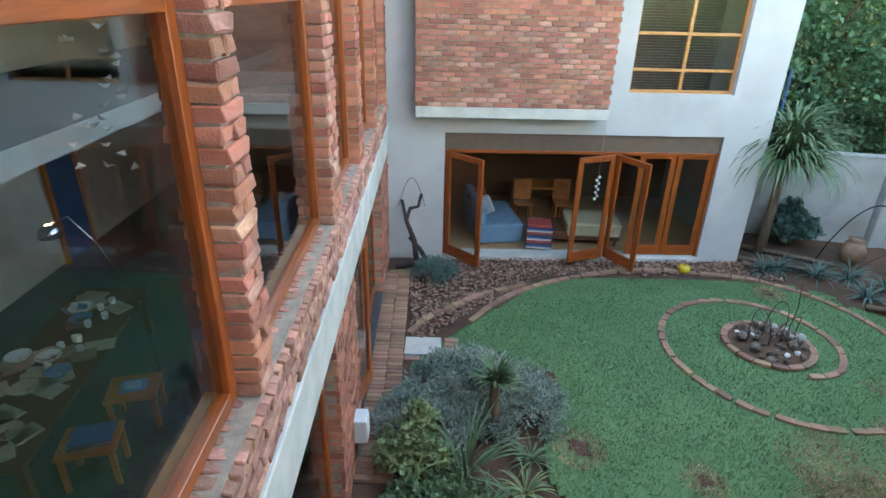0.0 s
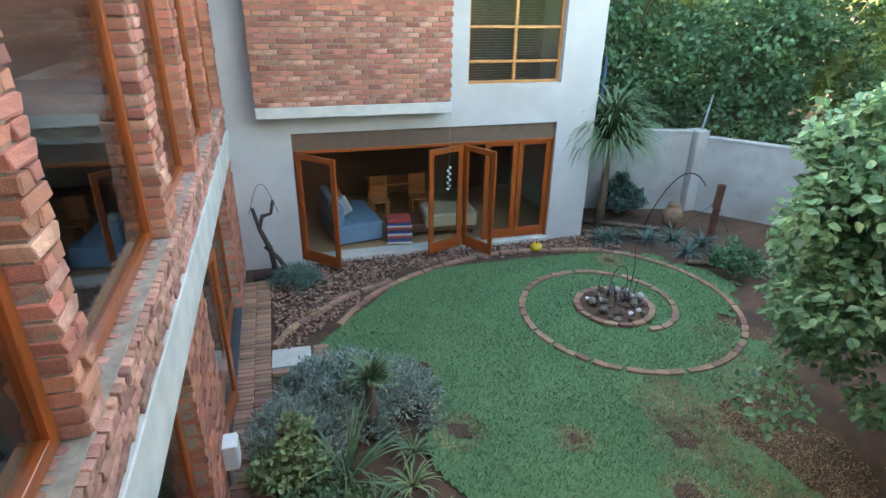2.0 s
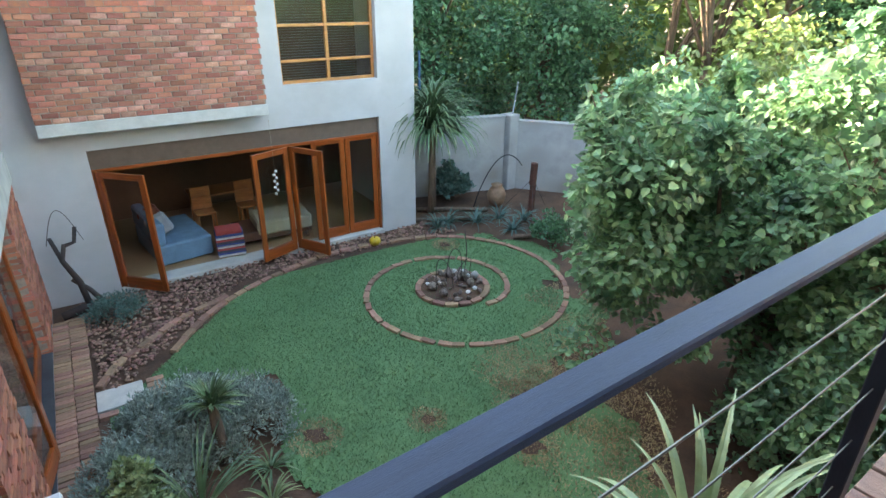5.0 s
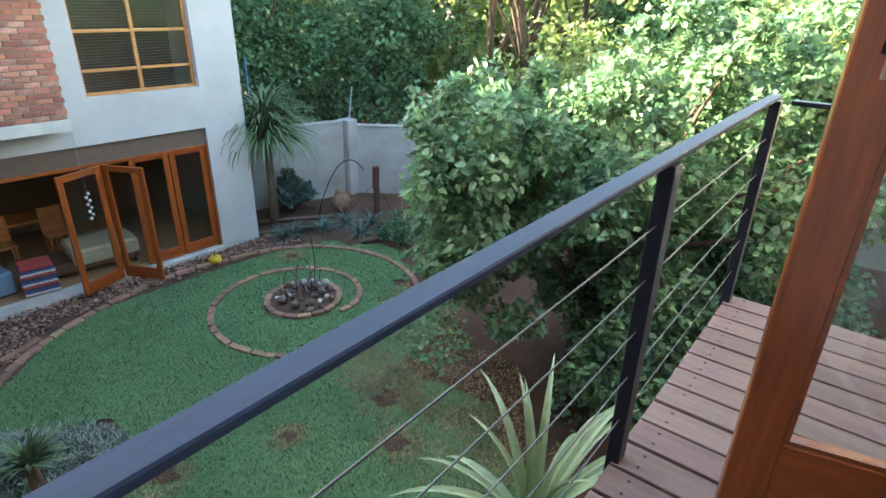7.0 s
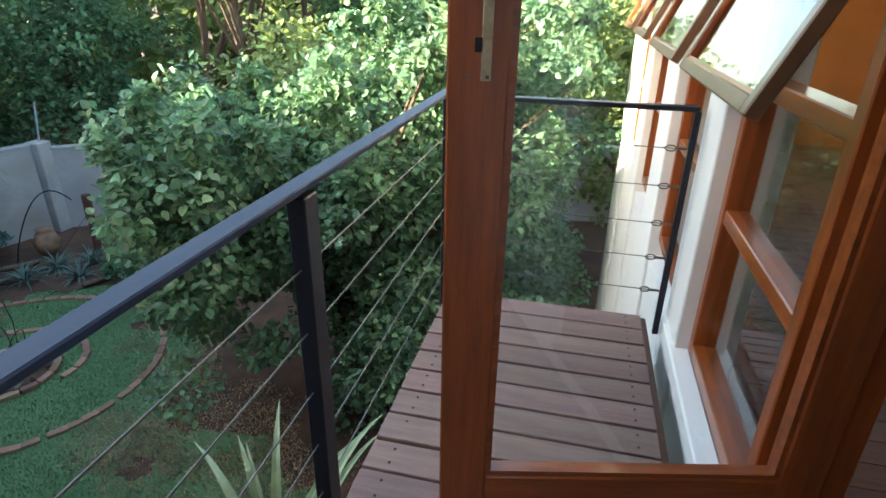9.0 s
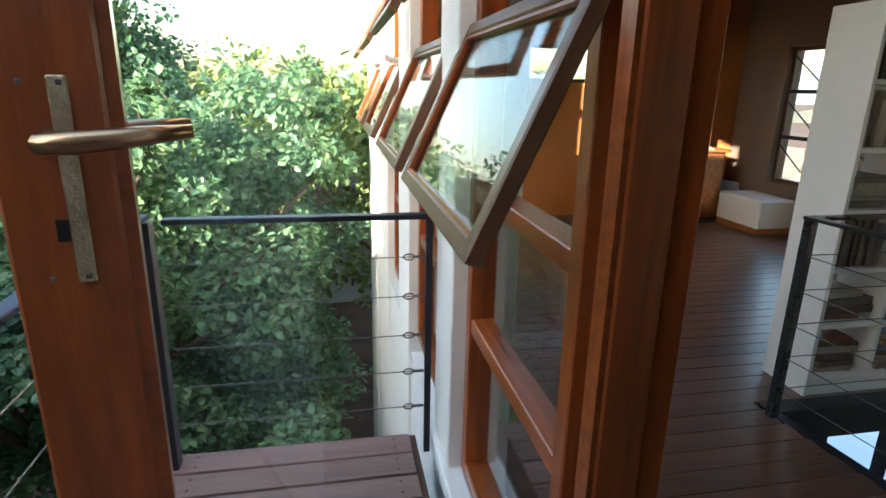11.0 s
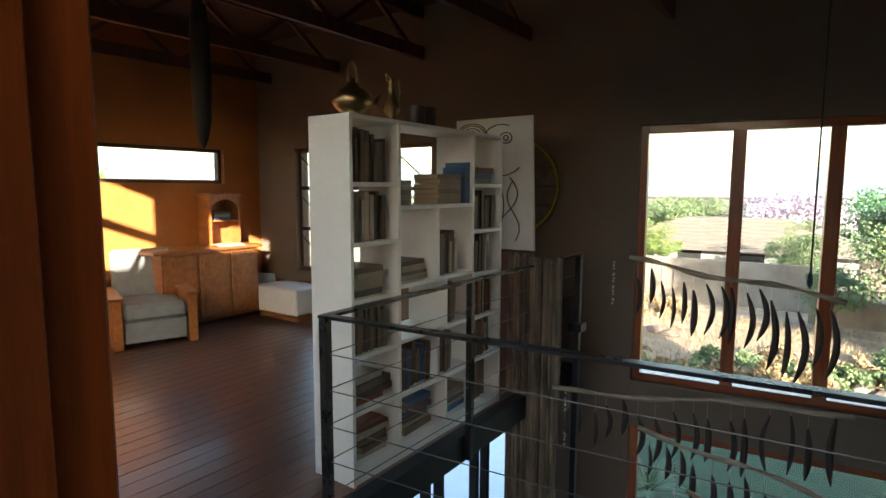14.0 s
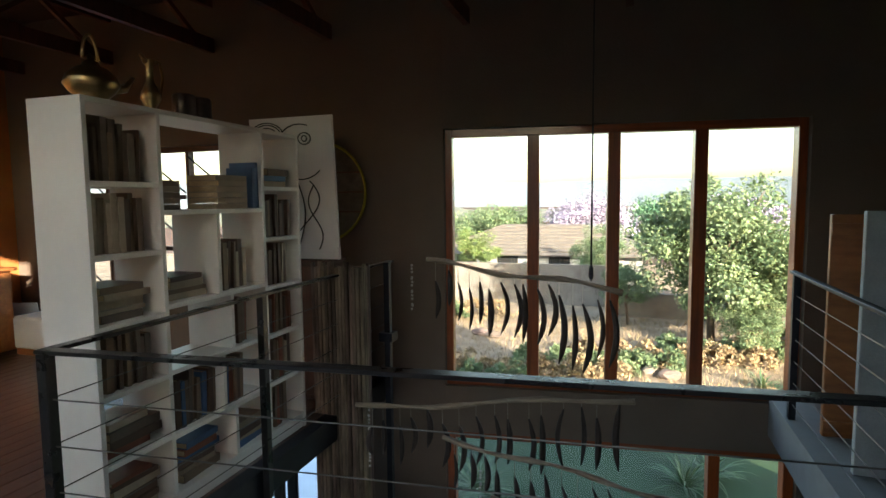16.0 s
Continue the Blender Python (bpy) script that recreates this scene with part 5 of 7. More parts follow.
for k, (x, y, r, h, mat, n) in enumerate(((-1.3, -20.5, 2.7, 5.6, LEAF_SOUTH, 90), (-6.5, -22, 3.0, 5.2, LEAF_SOUTH, 80), (-3.6, -20.6, 1.9, 4.0, LEAF_SOUTH, 80), (-2.3, -19.6, 1.2, 2.0, LEAF_SOUTH, 40), (1.3, -23.5, 1.3, 2.6, LEAF_SOUTH, 40), (2.6, -29, 1.5, 3.7, LEAF_SOUTH, 50), (9.5, -31, 1.6, 3.4, LEAF_SUNLIT, 36),
                                       (4.0, -46, 3.6, 5.2, LEAF_PURPLE, 60), (-6, -50, 5, 4.6, LEAF_PURPLE, 60), (12.5, -50, 4.0, 4.2, LEAF_SOUTH, 50), (0.5, -60, 6, 4.2, LEAF_DARK, 60))):
    base = (x, y, GZ)
    d = RNG.normal(0, 1, (n, 3))
    d /= np.linalg.norm(d, axis=1)[:, None]
    cen = np.array((x, y, GZ + h * 0.62)) + d * RNG.uniform(0.3, 1.0, (n, 1)) * np.array((r, r, h * 0.38))
    tree("garden_tree" if mat is not LEAF_PURPLE else "jacaranda_tree", base, "purple-flowering jacaranda in the distance" if mat is LEAF_PURPLE else "green leafy garden tree south of the house",
         [(0, 0, -0.1), (0.1, 0, h * 0.3), (0, 0.1, h * 0.6)], [0.05 * r, 0.04 * r, 0.02 * r], limbs_to(base, (0.1, 0, h * 0.3), [tuple(c) for c in cen[::12]], 0.05),
         cen, RNG.uniform(0.16, 0.34, n) * r, 300, 0.042 * r, mat)
for k in range(44):
    x, y = -8 + 17 * ((k * 0.618) % 1), -14.0 - 10.5 * ((k * 0.377) % 1)
    shrub("garden_shrub", (x, y, GZ), "dry green shrub in the stony bed", 22, 0.6, 0.65, 60, 0.09, (LEAF_SOUTH, DRYGRASS, LEAF_SOUTH, DRYGRASS)[k % 4])
for k, (x, y) in enumerate(((-0.1, -11.0), (0.35, -10.6), (3.7, -9.4), (-2.0, -16.6), (4.0, -8.8))):
    strap_plant("agapanthus", (x, y, GZ), "dark tuft of strap leaves on the south lawn", 44, 0.85, 0.02, LEAF_STRAP, 0.9, 0, 5, 0.7, "plant", 60 + k)
n = 16000
at = np.stack([RNG.uniform(-9, 10, n), RNG.uniform(-24.5, -13.6, n), np.full(n, GZ - 0.01)], 1)
straw = leaf_mesh("straw_tufts", at, np.tile((0, 0, 1.0), (n, 1)), 0.20, DRYGRASS, None, np.array([(-0.06, 0, 0), (0.06, 0, 0), (0.02, 1.0, 0.1)]),
                  np.array([(0, 1, 2)]), 0.6, 0.0)
tagged(straw, "straw-coloured dry tufts in the south garden", "grass", kind="stuff")
for k in range(26):
    x, y = -7 + 15 * ((k * 0.618 + 0.3) % 1), -14.0 - 7.0 * ((k * 0.541) % 1)
    o = tagged(new("garden_rock", rocks[k % 4]), "grey-brown rock in the stony bed", "rock", "rocks in the bed")
    o.matrix_basis = Matrix.LocRotScale((x, y, GZ + 0.06), Euler((0, 0, k)), (0.35, 0.25, 0.16))
ROOFTILE = shader("roof_tile", (0.16, 0.135, 0.11), 0.8, vary=0.2, noise_scale=3, fine=30, bump=0.3)
house = thing("neighbour_house", pose(6.6, -37, GZ + 0.25), "low neighbouring house with a pale tiled hip roof", "house")
part("wall", boxes((-6, 6, -4, 4, -0.1, 1.55)), WALL_GREY, house)
bm = bmesh.new()
vv = [bm.verts.new(p) for p in ((-6.6, 4.6, 1.5), (6.6, 4.6, 1.5), (6.6, -4.6, 1.5), (-6.6, -4.6, 1.5), (-2.6, 0, 3.1), (2.6, 0, 3.1))]
for f in ((0, 1, 5, 4), (1, 2, 5), (2, 3, 4, 5), (3, 0, 4), (3, 2, 1, 0)):
    bm.faces.new([vv[i] for i in f])
roofp = part("roof", bm, ROOFTILE, house)
row = bmesh.new()
for k in range(9):
    f0 = k / 9
    w0 = 6.6 - 4.0 * f0
    y0, z0 = 4.6 * (1 - f0), 1.5 + 1.6 * f0
    box(row, -w0, w0, y0 - 0.03, y0 + 0.03, z0, z0 + 0.05)
part("tile_course", row, ROOFTILE, roofp)
for x in (-4, -1.5, 1.5, 4):
    part("window", boxes((x - 0.6, x + 0.6, 4.0, 4.05, 0.5, 1.4)), DARK, house)
hills = bmesh.new()
prev = None
for k in range(61):
    a = math.pi * (1.0 + k / 60)
    p = (420 * math.cos(a), 420 * math.sin(a))
    h = 15 + 5 * noise.noise(Vector((k * 0.35, 2, 0)))
    v0, v1 = hills.verts.new((*p, -20)), hills.verts.new((*p, h))
    if prev:
        hills.faces.new((prev[0], v0, v1, prev[1]))
    prev = (v0, v1)
band = bmesh.new()
prev = None
for k in range(121):
    a = math.pi * (1.0 + k / 120)
    p = (130 * math.cos(a), 130 * math.sin(a))
    h = -0.6 + 1.6 * noise.noise(Vector((k * 0.55, 7, 0))) + 0.7 * noise.noise(Vector((k * 2.1, 3, 0)))
    v0, v1 = band.verts.new((*p, -6)), band.verts.new((*p, h))
    if prev:
        band.faces.new((prev[0], v0, v1, prev[1]))
    prev = (v0, v1)
# distance haze is put into the dull green and blue of both bands
setting("backdrop_woods", band, shader("haze_tinted_woods", (0.095, 0.112, 0.105), 1.0, vary=0.3, noise_scale=0.35, fine=1.5, bump=0), "green treetops in the valley, haze put into their colour", category="woods")
setting("backdrop", hills, shader("haze_tinted_hills", (0.115, 0.15, 0.19), 1.0, vary=0.1, noise_scale=0.05, bump=0), "wooded hills on the horizon, haze put into their blue", category="hills")

# ---- the upper room ----
planks = thing("floor", pose(0, 0, 0), "dark polished floorboards of the upper room", "floor", kind="structure")
fb = [rough_box_mesh("plank", 0.118, 4.14, 0.022, FLOORWOOD, 0.0006, k) for k in range(3)]
fs = [rough_box_mesh("plank", 0.118, 1.39, 0.022, FLOORWOOD, 0.0006, k) for k in range(3)]
x, i = 3.262, 0
while x < 7.34:
    piece("plank", fb[i % 3], planks, pose(x + 0.06, -2.625, -0.012))
    x += 0.1195
    i += 1
x = -0.86
while x < 3.22:
    ln = 1.335 + 0.0963 * (3.2 - x)                # each board ends at the slanting edge
    piece("plank", fs[i % 3], planks, pose(x + 0.06, -0.52 - ln / 2, -0.012) @ Matrix.Diagonal((1, ln / 1.39, 1, 1)))
    x += 0.1195
    i += 1

# bookcase
BX0, BX1, BY0, BY1, BH = 3.27, 3.55, -3.58, -2.14, 1.83
case = thing("bookcase", pose(BX0, BY0, 0), "tall white open-backed bookcase with uneven shelves", "bookcase")
D = BX1 - BX0
W = BY1 - BY0
T = 0.022
ys = [0.0, 0.36, 0.68, 1.08, W]             # from the far end
part("side_panel", boxes((0, D, 0, T, 0, BH), bevel=0.002), WHITE, case)
part("side_panel", boxes((0, D, W - T, W, 0, BH), bevel=0.002), WHITE, case)
part("top", boxes((0, D, T, W - T, BH - T, BH), bevel=0.002), WHITE, case)
part("plinth", boxes((0.01, D - 0.01, T, W - T, 0, 0.075)), WHITE, case)
part("bottom", boxes((0, D, T, W - T, 0.075, 0.075 + T)), WHITE, case)
for k, y in enumerate((ys[1], ys[3])):
    part("divider", boxes((0, D, y - T / 2, y + T / 2, 0.097, BH - T), bevel=0.001), WHITE, case)
MID = [0.35, 0.65, 0.95, 1.37]
COL = [0.36, 0.64, 0.92, 1.20, 1.49]
for z in MID:
    part("shelf", boxes((0, D, ys[1] + T / 2, ys[3] - T / 2, z, z + T), bevel=0.001), WHITE, case)
for k, (z0, z1) in enumerate(((0.097, 0.35), (0.372, 0.65), (0.672, 0.95), (0.972, 1.37), (1.392, BH - T))):
    if k == 4:
        continue
    yy = ys[2] + (0.05 if k % 2 else -0.03)
    part("divider", boxes((0.0, D, yy - T / 2, yy + T / 2, z0, z1), bevel=0.001), WHITE, case)
for z in COL:
    part("shelf", boxes((0, D, T, ys[1] - T / 2, z, z + T), bevel=0.001), WHITE, case)
    part("shelf", boxes((0, D, ys[3] + T / 2, W - T, z, z + T), bevel=0.001), WHITE, case)

PAPER = shader("book_pages", (0.46, 0.34, 0.21), 0.9, vary=0.15, noise_scale=60, fine=200, bump=0.2)
COVERS = [shader("book_cover_%d" % k, c, 0.55, vary=0.2, noise_scale=10, fine=60, bump=0.05, random_vary=0.4) for k, c in enumerate(
    ((0.10, 0.055, 0.035), (0.30, 0.22, 0.15), (0.13, 0.095, 0.07), (0.22, 0.065, 0.03), (0.42, 0.34, 0.24), (0.05, 0.12, 0.26), (0.19, 0.125, 0.08), (0.40, 0.33, 0.25)))]
LABEL_OF = ("dark brown", "tan", "grey-brown", "red-brown", "cream", "dark blue", "brown", "pale tan")


def book(th, depth, h, m, k, label):
    b = thing("book", m, label, "book", "books on the bookcase")
    c = boxes((0, depth, 0, 0.0025, 0, h), (0, depth, th - 0.0025, th, 0, h), (0, 0.003, 0.0025, th - 0.0025, 0, h))
    part("cover", c, COVERS[k], b)
    part("page_block", boxes((0.003, depth - 0.005, 0.003, th - 0.003, 0.003, h - 0.004)), PAPER, b)
    return b


rng = random.Random(21)
cells = []
zc = [0.097] + [z + T for z in COL]
tops = COL + [BH - T]
for z0, z1 in zip(zc, tops):
    cells.append((ys[3] + T / 2, W - T, z0, z1))
    cells.append((T, ys[1] - T / 2, z0, z1))
zc = [0.097] + [z + T for z in MID]
tops = MID + [BH - T]
for k, (z0, z1) in enumerate(zip(zc, tops)):
    yy = ys[2] + (0.05 if k % 2 else -0.03)
    cells.append((ys[1] + T / 2, yy - T / 2, z0, z1))
    cells.append((yy + T / 2, ys[3] - T / 2, z0, z1))
for ci, (y0, y1, z0, z1) in enumerate(cells):
    hh = z1 - z0
    if ci in (20, 21, 17):
        continue
    if rng.random() < 0.30 or ci in (0, 2):
        z = z0 + 0.0005
        for _ in range(rng.randint(3, 6)):
            th = rng.uniform(0.018, 0.04)
            if z + th > z1 - 0.04:
                break
            k = rng.randrange(8)
            L = rng.uniform(0.20, 0.27)
            book(th, rng.uniform(0.16, 0.2), min(L, y1 - y0 - 0.03), pose(BX0 + 0.03 + rng.uniform(0, 0.03), BY0 + (y0 + y1) / 2 + rng.uniform(-0.02, 0.02) - L / 2, z, 0, 0, rng.uniform(-4, 4))
                 @ Matrix(((1, 0, 0, 0), (0, 0, 1, 0), (0, 1, 0, 0), (0, 0, 0, 1))), k, LABEL_OF[k] + " book lying in a stack on the bookcase")
            z += th + 0.0008
    else:
        y = y1 - 0.006
        end = y0 + (y1 - y0) * rng.uniform(0.1, 0.55)
        base = rng.choice((0, 1, 2, 3, 4, 6, 7))
        while y > end:
            th = rng.uniform(0.012, 0.034)
            k = rng.choice((base, base, 0, 6, rng.randrange(8)))
            h = min(hh - 0.02, rng.uniform(0.19, 0.26))
            y -= th + 0.0008
            lean = rng.choice((0, 0, 0, 2.5))
            book(th, rng.uniform(0.13, 0.19), h, pose(BX0 + 0.02 + rng.uniform(0, 0.03), BY0 + y, z0 + 0.0008, lean, 0, 0), k,
                 LABEL_OF[k] + " book standing upright on the bookcase")
            y -= 0.008 if lean else 0
for k, (y, n) in enumerate(((BY0 + 0.86, 6),)):
    z = 1.3925
    for j in range(n):
        th = 0.028
        book(th, 0.19, 0.23, pose(BX0 + 0.03, BY0 + 0.46, z, 0, 0, rng.uniform(-3, 3)) @ Matrix(((1, 0, 0, 0), (0, 0, 1, 0), (0, 1, 0, 0), (0, 0, 0, 1))), 1, "tan book lying in a stack on the bookcase")
        z += th + 0.001

z = 1.3925
for j in range(5):
    book(0.026, 0.15, 0.12, pose(BX0 + 0.04, BY0 + 0.93, z, 0, 0, rng.uniform(-5, 5)) @ Matrix(((1, 0, 0, 0), (0, 0, 1, 0), (0, 1, 0, 0), (0, 0, 0, 1))), (6, 1)[j % 2],
         "small brown book lying in a low stack on the bookcase")
    z += 0.027
for j in range(2):
    book(0.024, 0.17, 0.25 - 0.03 * j, pose(BX0 + 0.02, BY0 + 0.375 + 0.026 * j, 1.3928), 5, "bright blue book standing beside a stack on the bookcase")

# brass things on the bookcase
tp = thing("brass_teapot", pose(3.43, -2.33, BH), "aged brass kettle with a tall handle", "kettle")
bm = bmesh.new()
lathe(bm, [(0.06, 0.0), (0.07, 0.008), (0.05, 0.02), (0.085, 0.05), (0.105, 0.08), (0.092, 0.115), (0.06, 0.145), (0.035, 0.155), (0.03, 0.17), (0.012, 0.18), (0.016, 0.195), (0.004, 0.205)], 24)
part("body", bm, BRASS, tp, "", True)
bm = bmesh.new()
tube(bm, [(0, 0.035 * math.cos(a), 0.18 + 0.10 * math.sin(a)) for a in [math.pi * i / 10 for i in range(11)]], 0.007, 6)
part("handle", bm, BRASS, tp, "", True)
bm = bmesh.new()
tube(bm, [(0, -0.10, 0.08), (0, -0.16, 0.09), (0, -0.19, 0.13), (0, -0.205, 0.145)], [0.022, 0.016, 0.011, 0.009], 8)
part("spout", bm, BRASS, tp, "", True)
ew = thing("brass_ewer", pose(3.43, -2.63, BH), "slender aged brass ewer with a curved handle", "ewer")
bm = bmesh.new()
lathe(bm, [(0.045, 0), (0.05, 0.006), (0.02, 0.03), (0.045, 0.07), (0.04, 0.10), (0.018, 0.15), (0.015, 0.22), (0.03, 0.245), (0.026, 0.246)], 18)
part("body", bm, BRASS, ew, "", True)
bm = bmesh.new()
tube(bm, [(0, -0.018, 0.235), (0, -0.06, 0.25), (0, -0.075, 0.18), (0, -0.06, 0.11), (0, -0.038, 0.085)], 0.006, 6)
part("handle", bm, BRASS, ew, "", True)
bm = bmesh.new()
tube(bm, [(0, 0.02, 0.235), (0, 0.05, 0.262)], [0.014, 0.006], 8)
part("lip", bm, BRASS, ew, "", True)
for k, y in enumerate((-2.80, -2.91)):
    o = thing("metal_canister", pose(3.40, y, BH), "dark hammered metal canister on the bookcase", "canister", "dark canisters")
    bm = bmesh.new()
    lathe(bm, [(0.05, 0), (0.055, 0.01), (0.053, 0.11), (0.05, 0.115), (0.046, 0.12), (0.045, 0.02)], 16)
    part("body", bm, shader("pewter_%d" % k, (0.12, 0.10, 0.09), 0.45, metal=0.8, vary=0.3), o, "", True)

# canvas with a black line drawing of loose curves
cv = thing("canvas", pose(3.24, -4.02, 1.02, -4, 0, 0), "white canvas with loose black curved lines", "painting")
part("board", boxes((0, 0.66, -0.02, 0.0, 0, 0.99), bevel=0.003), shader("canvas_white", (0.66, 0.66, 0.66), 0.8, vary=0.05, noise_scale=4), cv)
INK = shader("black_ink", (0.012, 0.012, 0.012), 0.7, vary=0.0, bump=0)
bm = bmesh.new()


def stroke(pts_):
    tube(bm, [(x, 0.002, z) for x, z in pts_], 0.0050, 4)


for r in (0.06, 0.09, 0.12, 0.14):
    stroke([(0.52 + r * math.cos(a), 0.86 + 0.7 * r * math.sin(a)) for a in [0.2 + 0.3 * i for i in range(12)]])
stroke([(0.26 + 0.20 * math.cos(a), 0.75 + 0.19 * math.sin(a)) for a in [-2.4 + 0.27 * i for i in range(17)]])
stroke([(0.22 + 0.05 * math.cos(a), 0.84 + 0.04 * math.sin(a)) for a in [0.5 * i for i in range(14)]])
stroke([(0.22 + 0.02 * math.cos(a), 0.84 + 0.02 * math.sin(a)) for a in [0.6 * i for i in range(12)]])
stroke([(0.30 - 0.05 * math.sin(4 * t), 0.56 - 0.55 * t) for t in [i / 16 for i in range(17)]])
stroke([(0.24 - 0.11 * math.sin(5 * t + 0.4), 0.55 - 0.52 * t) for t in [i / 16 for i in range(17)]])
stroke([(0.17 + 0.05 * math.sin(6 * t), 0.52 - 0.45 * t) for t in [i / 12 for i in range(13)]])
part("line_drawing", bm, INK, cv, "black ink lines")
stand = thing("canvas_stand", pose(3.36, -4.0, 0), "dark narrow cabinet holding the canvas", "cabinet")
part("body", boxes((0, 0.56, -0.28, 0.0, 0, 0.985), bevel=0.005), DARKWOOD, stand)
part("top", boxes((-0.02, 0.58, -0.30, 0.02, 0.985, 1.015), bevel=0.004), DARKWOOD, stand)
for x in (0.01, 0.285):
    part("door", boxes((x, x + 0.265, 0.001, 0.018, 0.04, 0.97), bevel=0.003), DARKWOOD, stand)

# wheel on the wall
wh = thing("wall_wheel", pose(3.76, -4.695, 1.50, 90, 0, 0), "dark woven disc with a bright yellow rim hung on the wall", "wall ornament")
bm = bmesh.new()
tube(bm, [(0.405 * math.cos(a), 0.405 * math.sin(a), -0.022) for a in [math.pi * i / 24 for i in range(49)]], 0.011, 8)
part("rim", bm, shader("yellow_rim", (0.42, 0.36, 0.02), 0.6, vary=0.2, noise_scale=12), wh, "yellow painted rim", True)
bm = bmesh.new()
lathe(bm, [(0.395, -0.02), (0.39, -0.008), (0.10, -0.004)], 40)
disc = part("disc", bm, shader("grey_green_disc", (0.155, 0.135, 0.105), 0.85, vary=0.3, noise_scale=14, bump=0.4), wh)
for k in range(3):
    bm = bmesh.new()
    tube(bm, [(-0.385 * math.cos(0.25 * (k - 1)), 0.16 * (k - 1), -0.024), (0.385 * math.cos(0.25 * (k - 1)), 0.16 * (k - 1), -0.024)], 0.008, 6)
    part("spoke", bm, DARKWOOD, disc)

# weathered slat column in the void
SLATW = shader("weathered_slat", (0.23, 0.175, 0.125), 0.85, vary=0.45, noise_scale=6, fine=50, bump=0.6, stretch=(3, 3, 0.5), random_vary=0.7, hue=0.05)
colm = thing("slat_screen", pose(2.985, -3.86, -3.45), "tall screen of weathered vertical slats in the void", "screen")
part("core", boxes((0.01, 0.345, -0.06, 0.04, 0, 4.44)), DARKWOOD, colm)
rng = random.Random(4)
for k in range(14):
    part("slat", boxes((k * 0.025, k * 0.025 + 0.022, 0.045, 0.07 + rng.uniform(0, 0.012), 0, 4.46 + rng.uniform(-0.02, 0.03)), bevel=0.003), SLATW, colm)
for k in range(4):
    part("slat", boxes((-0.02, 0.005, -0.06 + k * 0.027, -0.037 + k * 0.027, 0, 4.46 + rng.uniform(-0.02, 0.03)), bevel=0.003), SLATW, colm)
sp = thing("steel_column", pose(2.90, -4.12, -3.45), "dark steel column standing in the void", "column")
part("shaft", boxes((0, 0.04, 0, 0.04, 0, 4.45)), STEEL, sp)
part("cap", boxes((-0.03, 0.07, -0.03, 0.07, 3.9, 3.96)), STEEL, sp)

# driftwood mobiles with seed pods
STICK = shader("driftwood_stick", (0.36, 0.28, 0.20), 0.85, vary=0.3, noise_scale=8, bump=0.4, stretch=(0.6, 5, 5))
POD = shader("seed_pod", (0.035, 0.022, 0.016), 0.6, vary=0.3, noise_scale=10)
STRING = shader("string", (0.30, 0.26, 0.20), 0.8, vary=0.1, bump=0)


def mobile(p0, p1, n, lo, hi, label, seed, droop=0.02):
    rng = random.Random(seed)
    p0, p1 = Vector(p0), Vector(p1)
    m = thing("pod_mobile", pose(*p0), label, "mobile", "driftwood mobiles")
    d = p1 - p0
    bm = bmesh.new()
    tube(bm, [d * t + Vector((0, 0, 0.012 * math.sin(9 * t + seed))) for t in [-0.03 + 1.06 * i / 10 for i in range(11)]], [0.011 + 0.004 * math.sin(i * 2.1) for i in range(11)], 7)
    part("stick", bm, STICK, m, "knotted driftwood stick", True)
    for k in range(n):
        t = (k + 0.5) / n + rng.uniform(-0.012, 0.012)
        q = d * t + Vector((0, 0, 0.0))
        gap = rng.uniform(0.02, 0.10)
        ln = lo + (hi - lo) * (0.25 + 0.75 * t) * rng.uniform(0.65, 1.1)
        bend = (1 if rng.random() < 0.12 else -1) * rng.uniform(0.02, 0.15) * ln
        fat = rng.uniform(0.95, 1.6)
        bm = bmesh.new()
        tube(bm, [q, q - Vector((0, 0, gap))], 0.0016, 4)
        part("string", bm, STRING, m)
        a = rng.uniform(-0.6, 0.6)
        bm = bmesh.new()
        tube(bm, [q + Vector((math.cos(a) * bend * math.sin(math.pi * f), math.sin(a) * bend * math.sin(math.pi * f), -gap - ln * f)) for f in [i / 7 for i in range(8)]],
             [0.003 * fat, 0.007 * fat, 0.0095 * fat, 0.010 * fat, 0.0105 * fat, 0.010 * fat, 0.007 * fat, 0.002], 6)
        part("seed_pod", bm, POD, m, "", True)
    return m


mob1 = mobile((2.20, -3.0, 1.14), (1.375, -3.0, 1.04), 16, 0.12, 0.34, "driftwood stick hung with long dark seed pods", 1)
mobile((2.554, -2.96, 0.42), (1.33, -2.96, 0.585), 16, 0.12, 0.30, "driftwood stick hung with curved dark seed pods", 2)
mobile((2.10, -2.92, 0.33), (1.16, -2.92, 0.20), 14, 0.12, 0.28, "lower driftwood stick hung with dark seed pods", 3)
mobile((1.86, -2.86, 0.12), (0.95, -2.86, -0.12), 12, 0.14, 0.26, "lowest driftwood stick hung with dark seed pods", 4)
bm = bmesh.new()
tube(bm, [(0, 0, 0.0), (0, 0, 1.7)], 0.004, 5)
part("hanging_cord", bm, INK, mob1, "black cord", m=pose(-0.72, 0, -0.065))
bm = bmesh.new()
lathe(bm, [(0.002, 0.0), (0.012, 0.02), (0.010, 0.055), (0.003, 0.07)], 10, (0, 0, 0.0))
part("weight", bm, STEEL, mob1, m=pose(-0.72, 0, -0.065))
BEAD = shader("white_beads", (0.5, 0.48, 0.45), 0.5, vary=0.2)
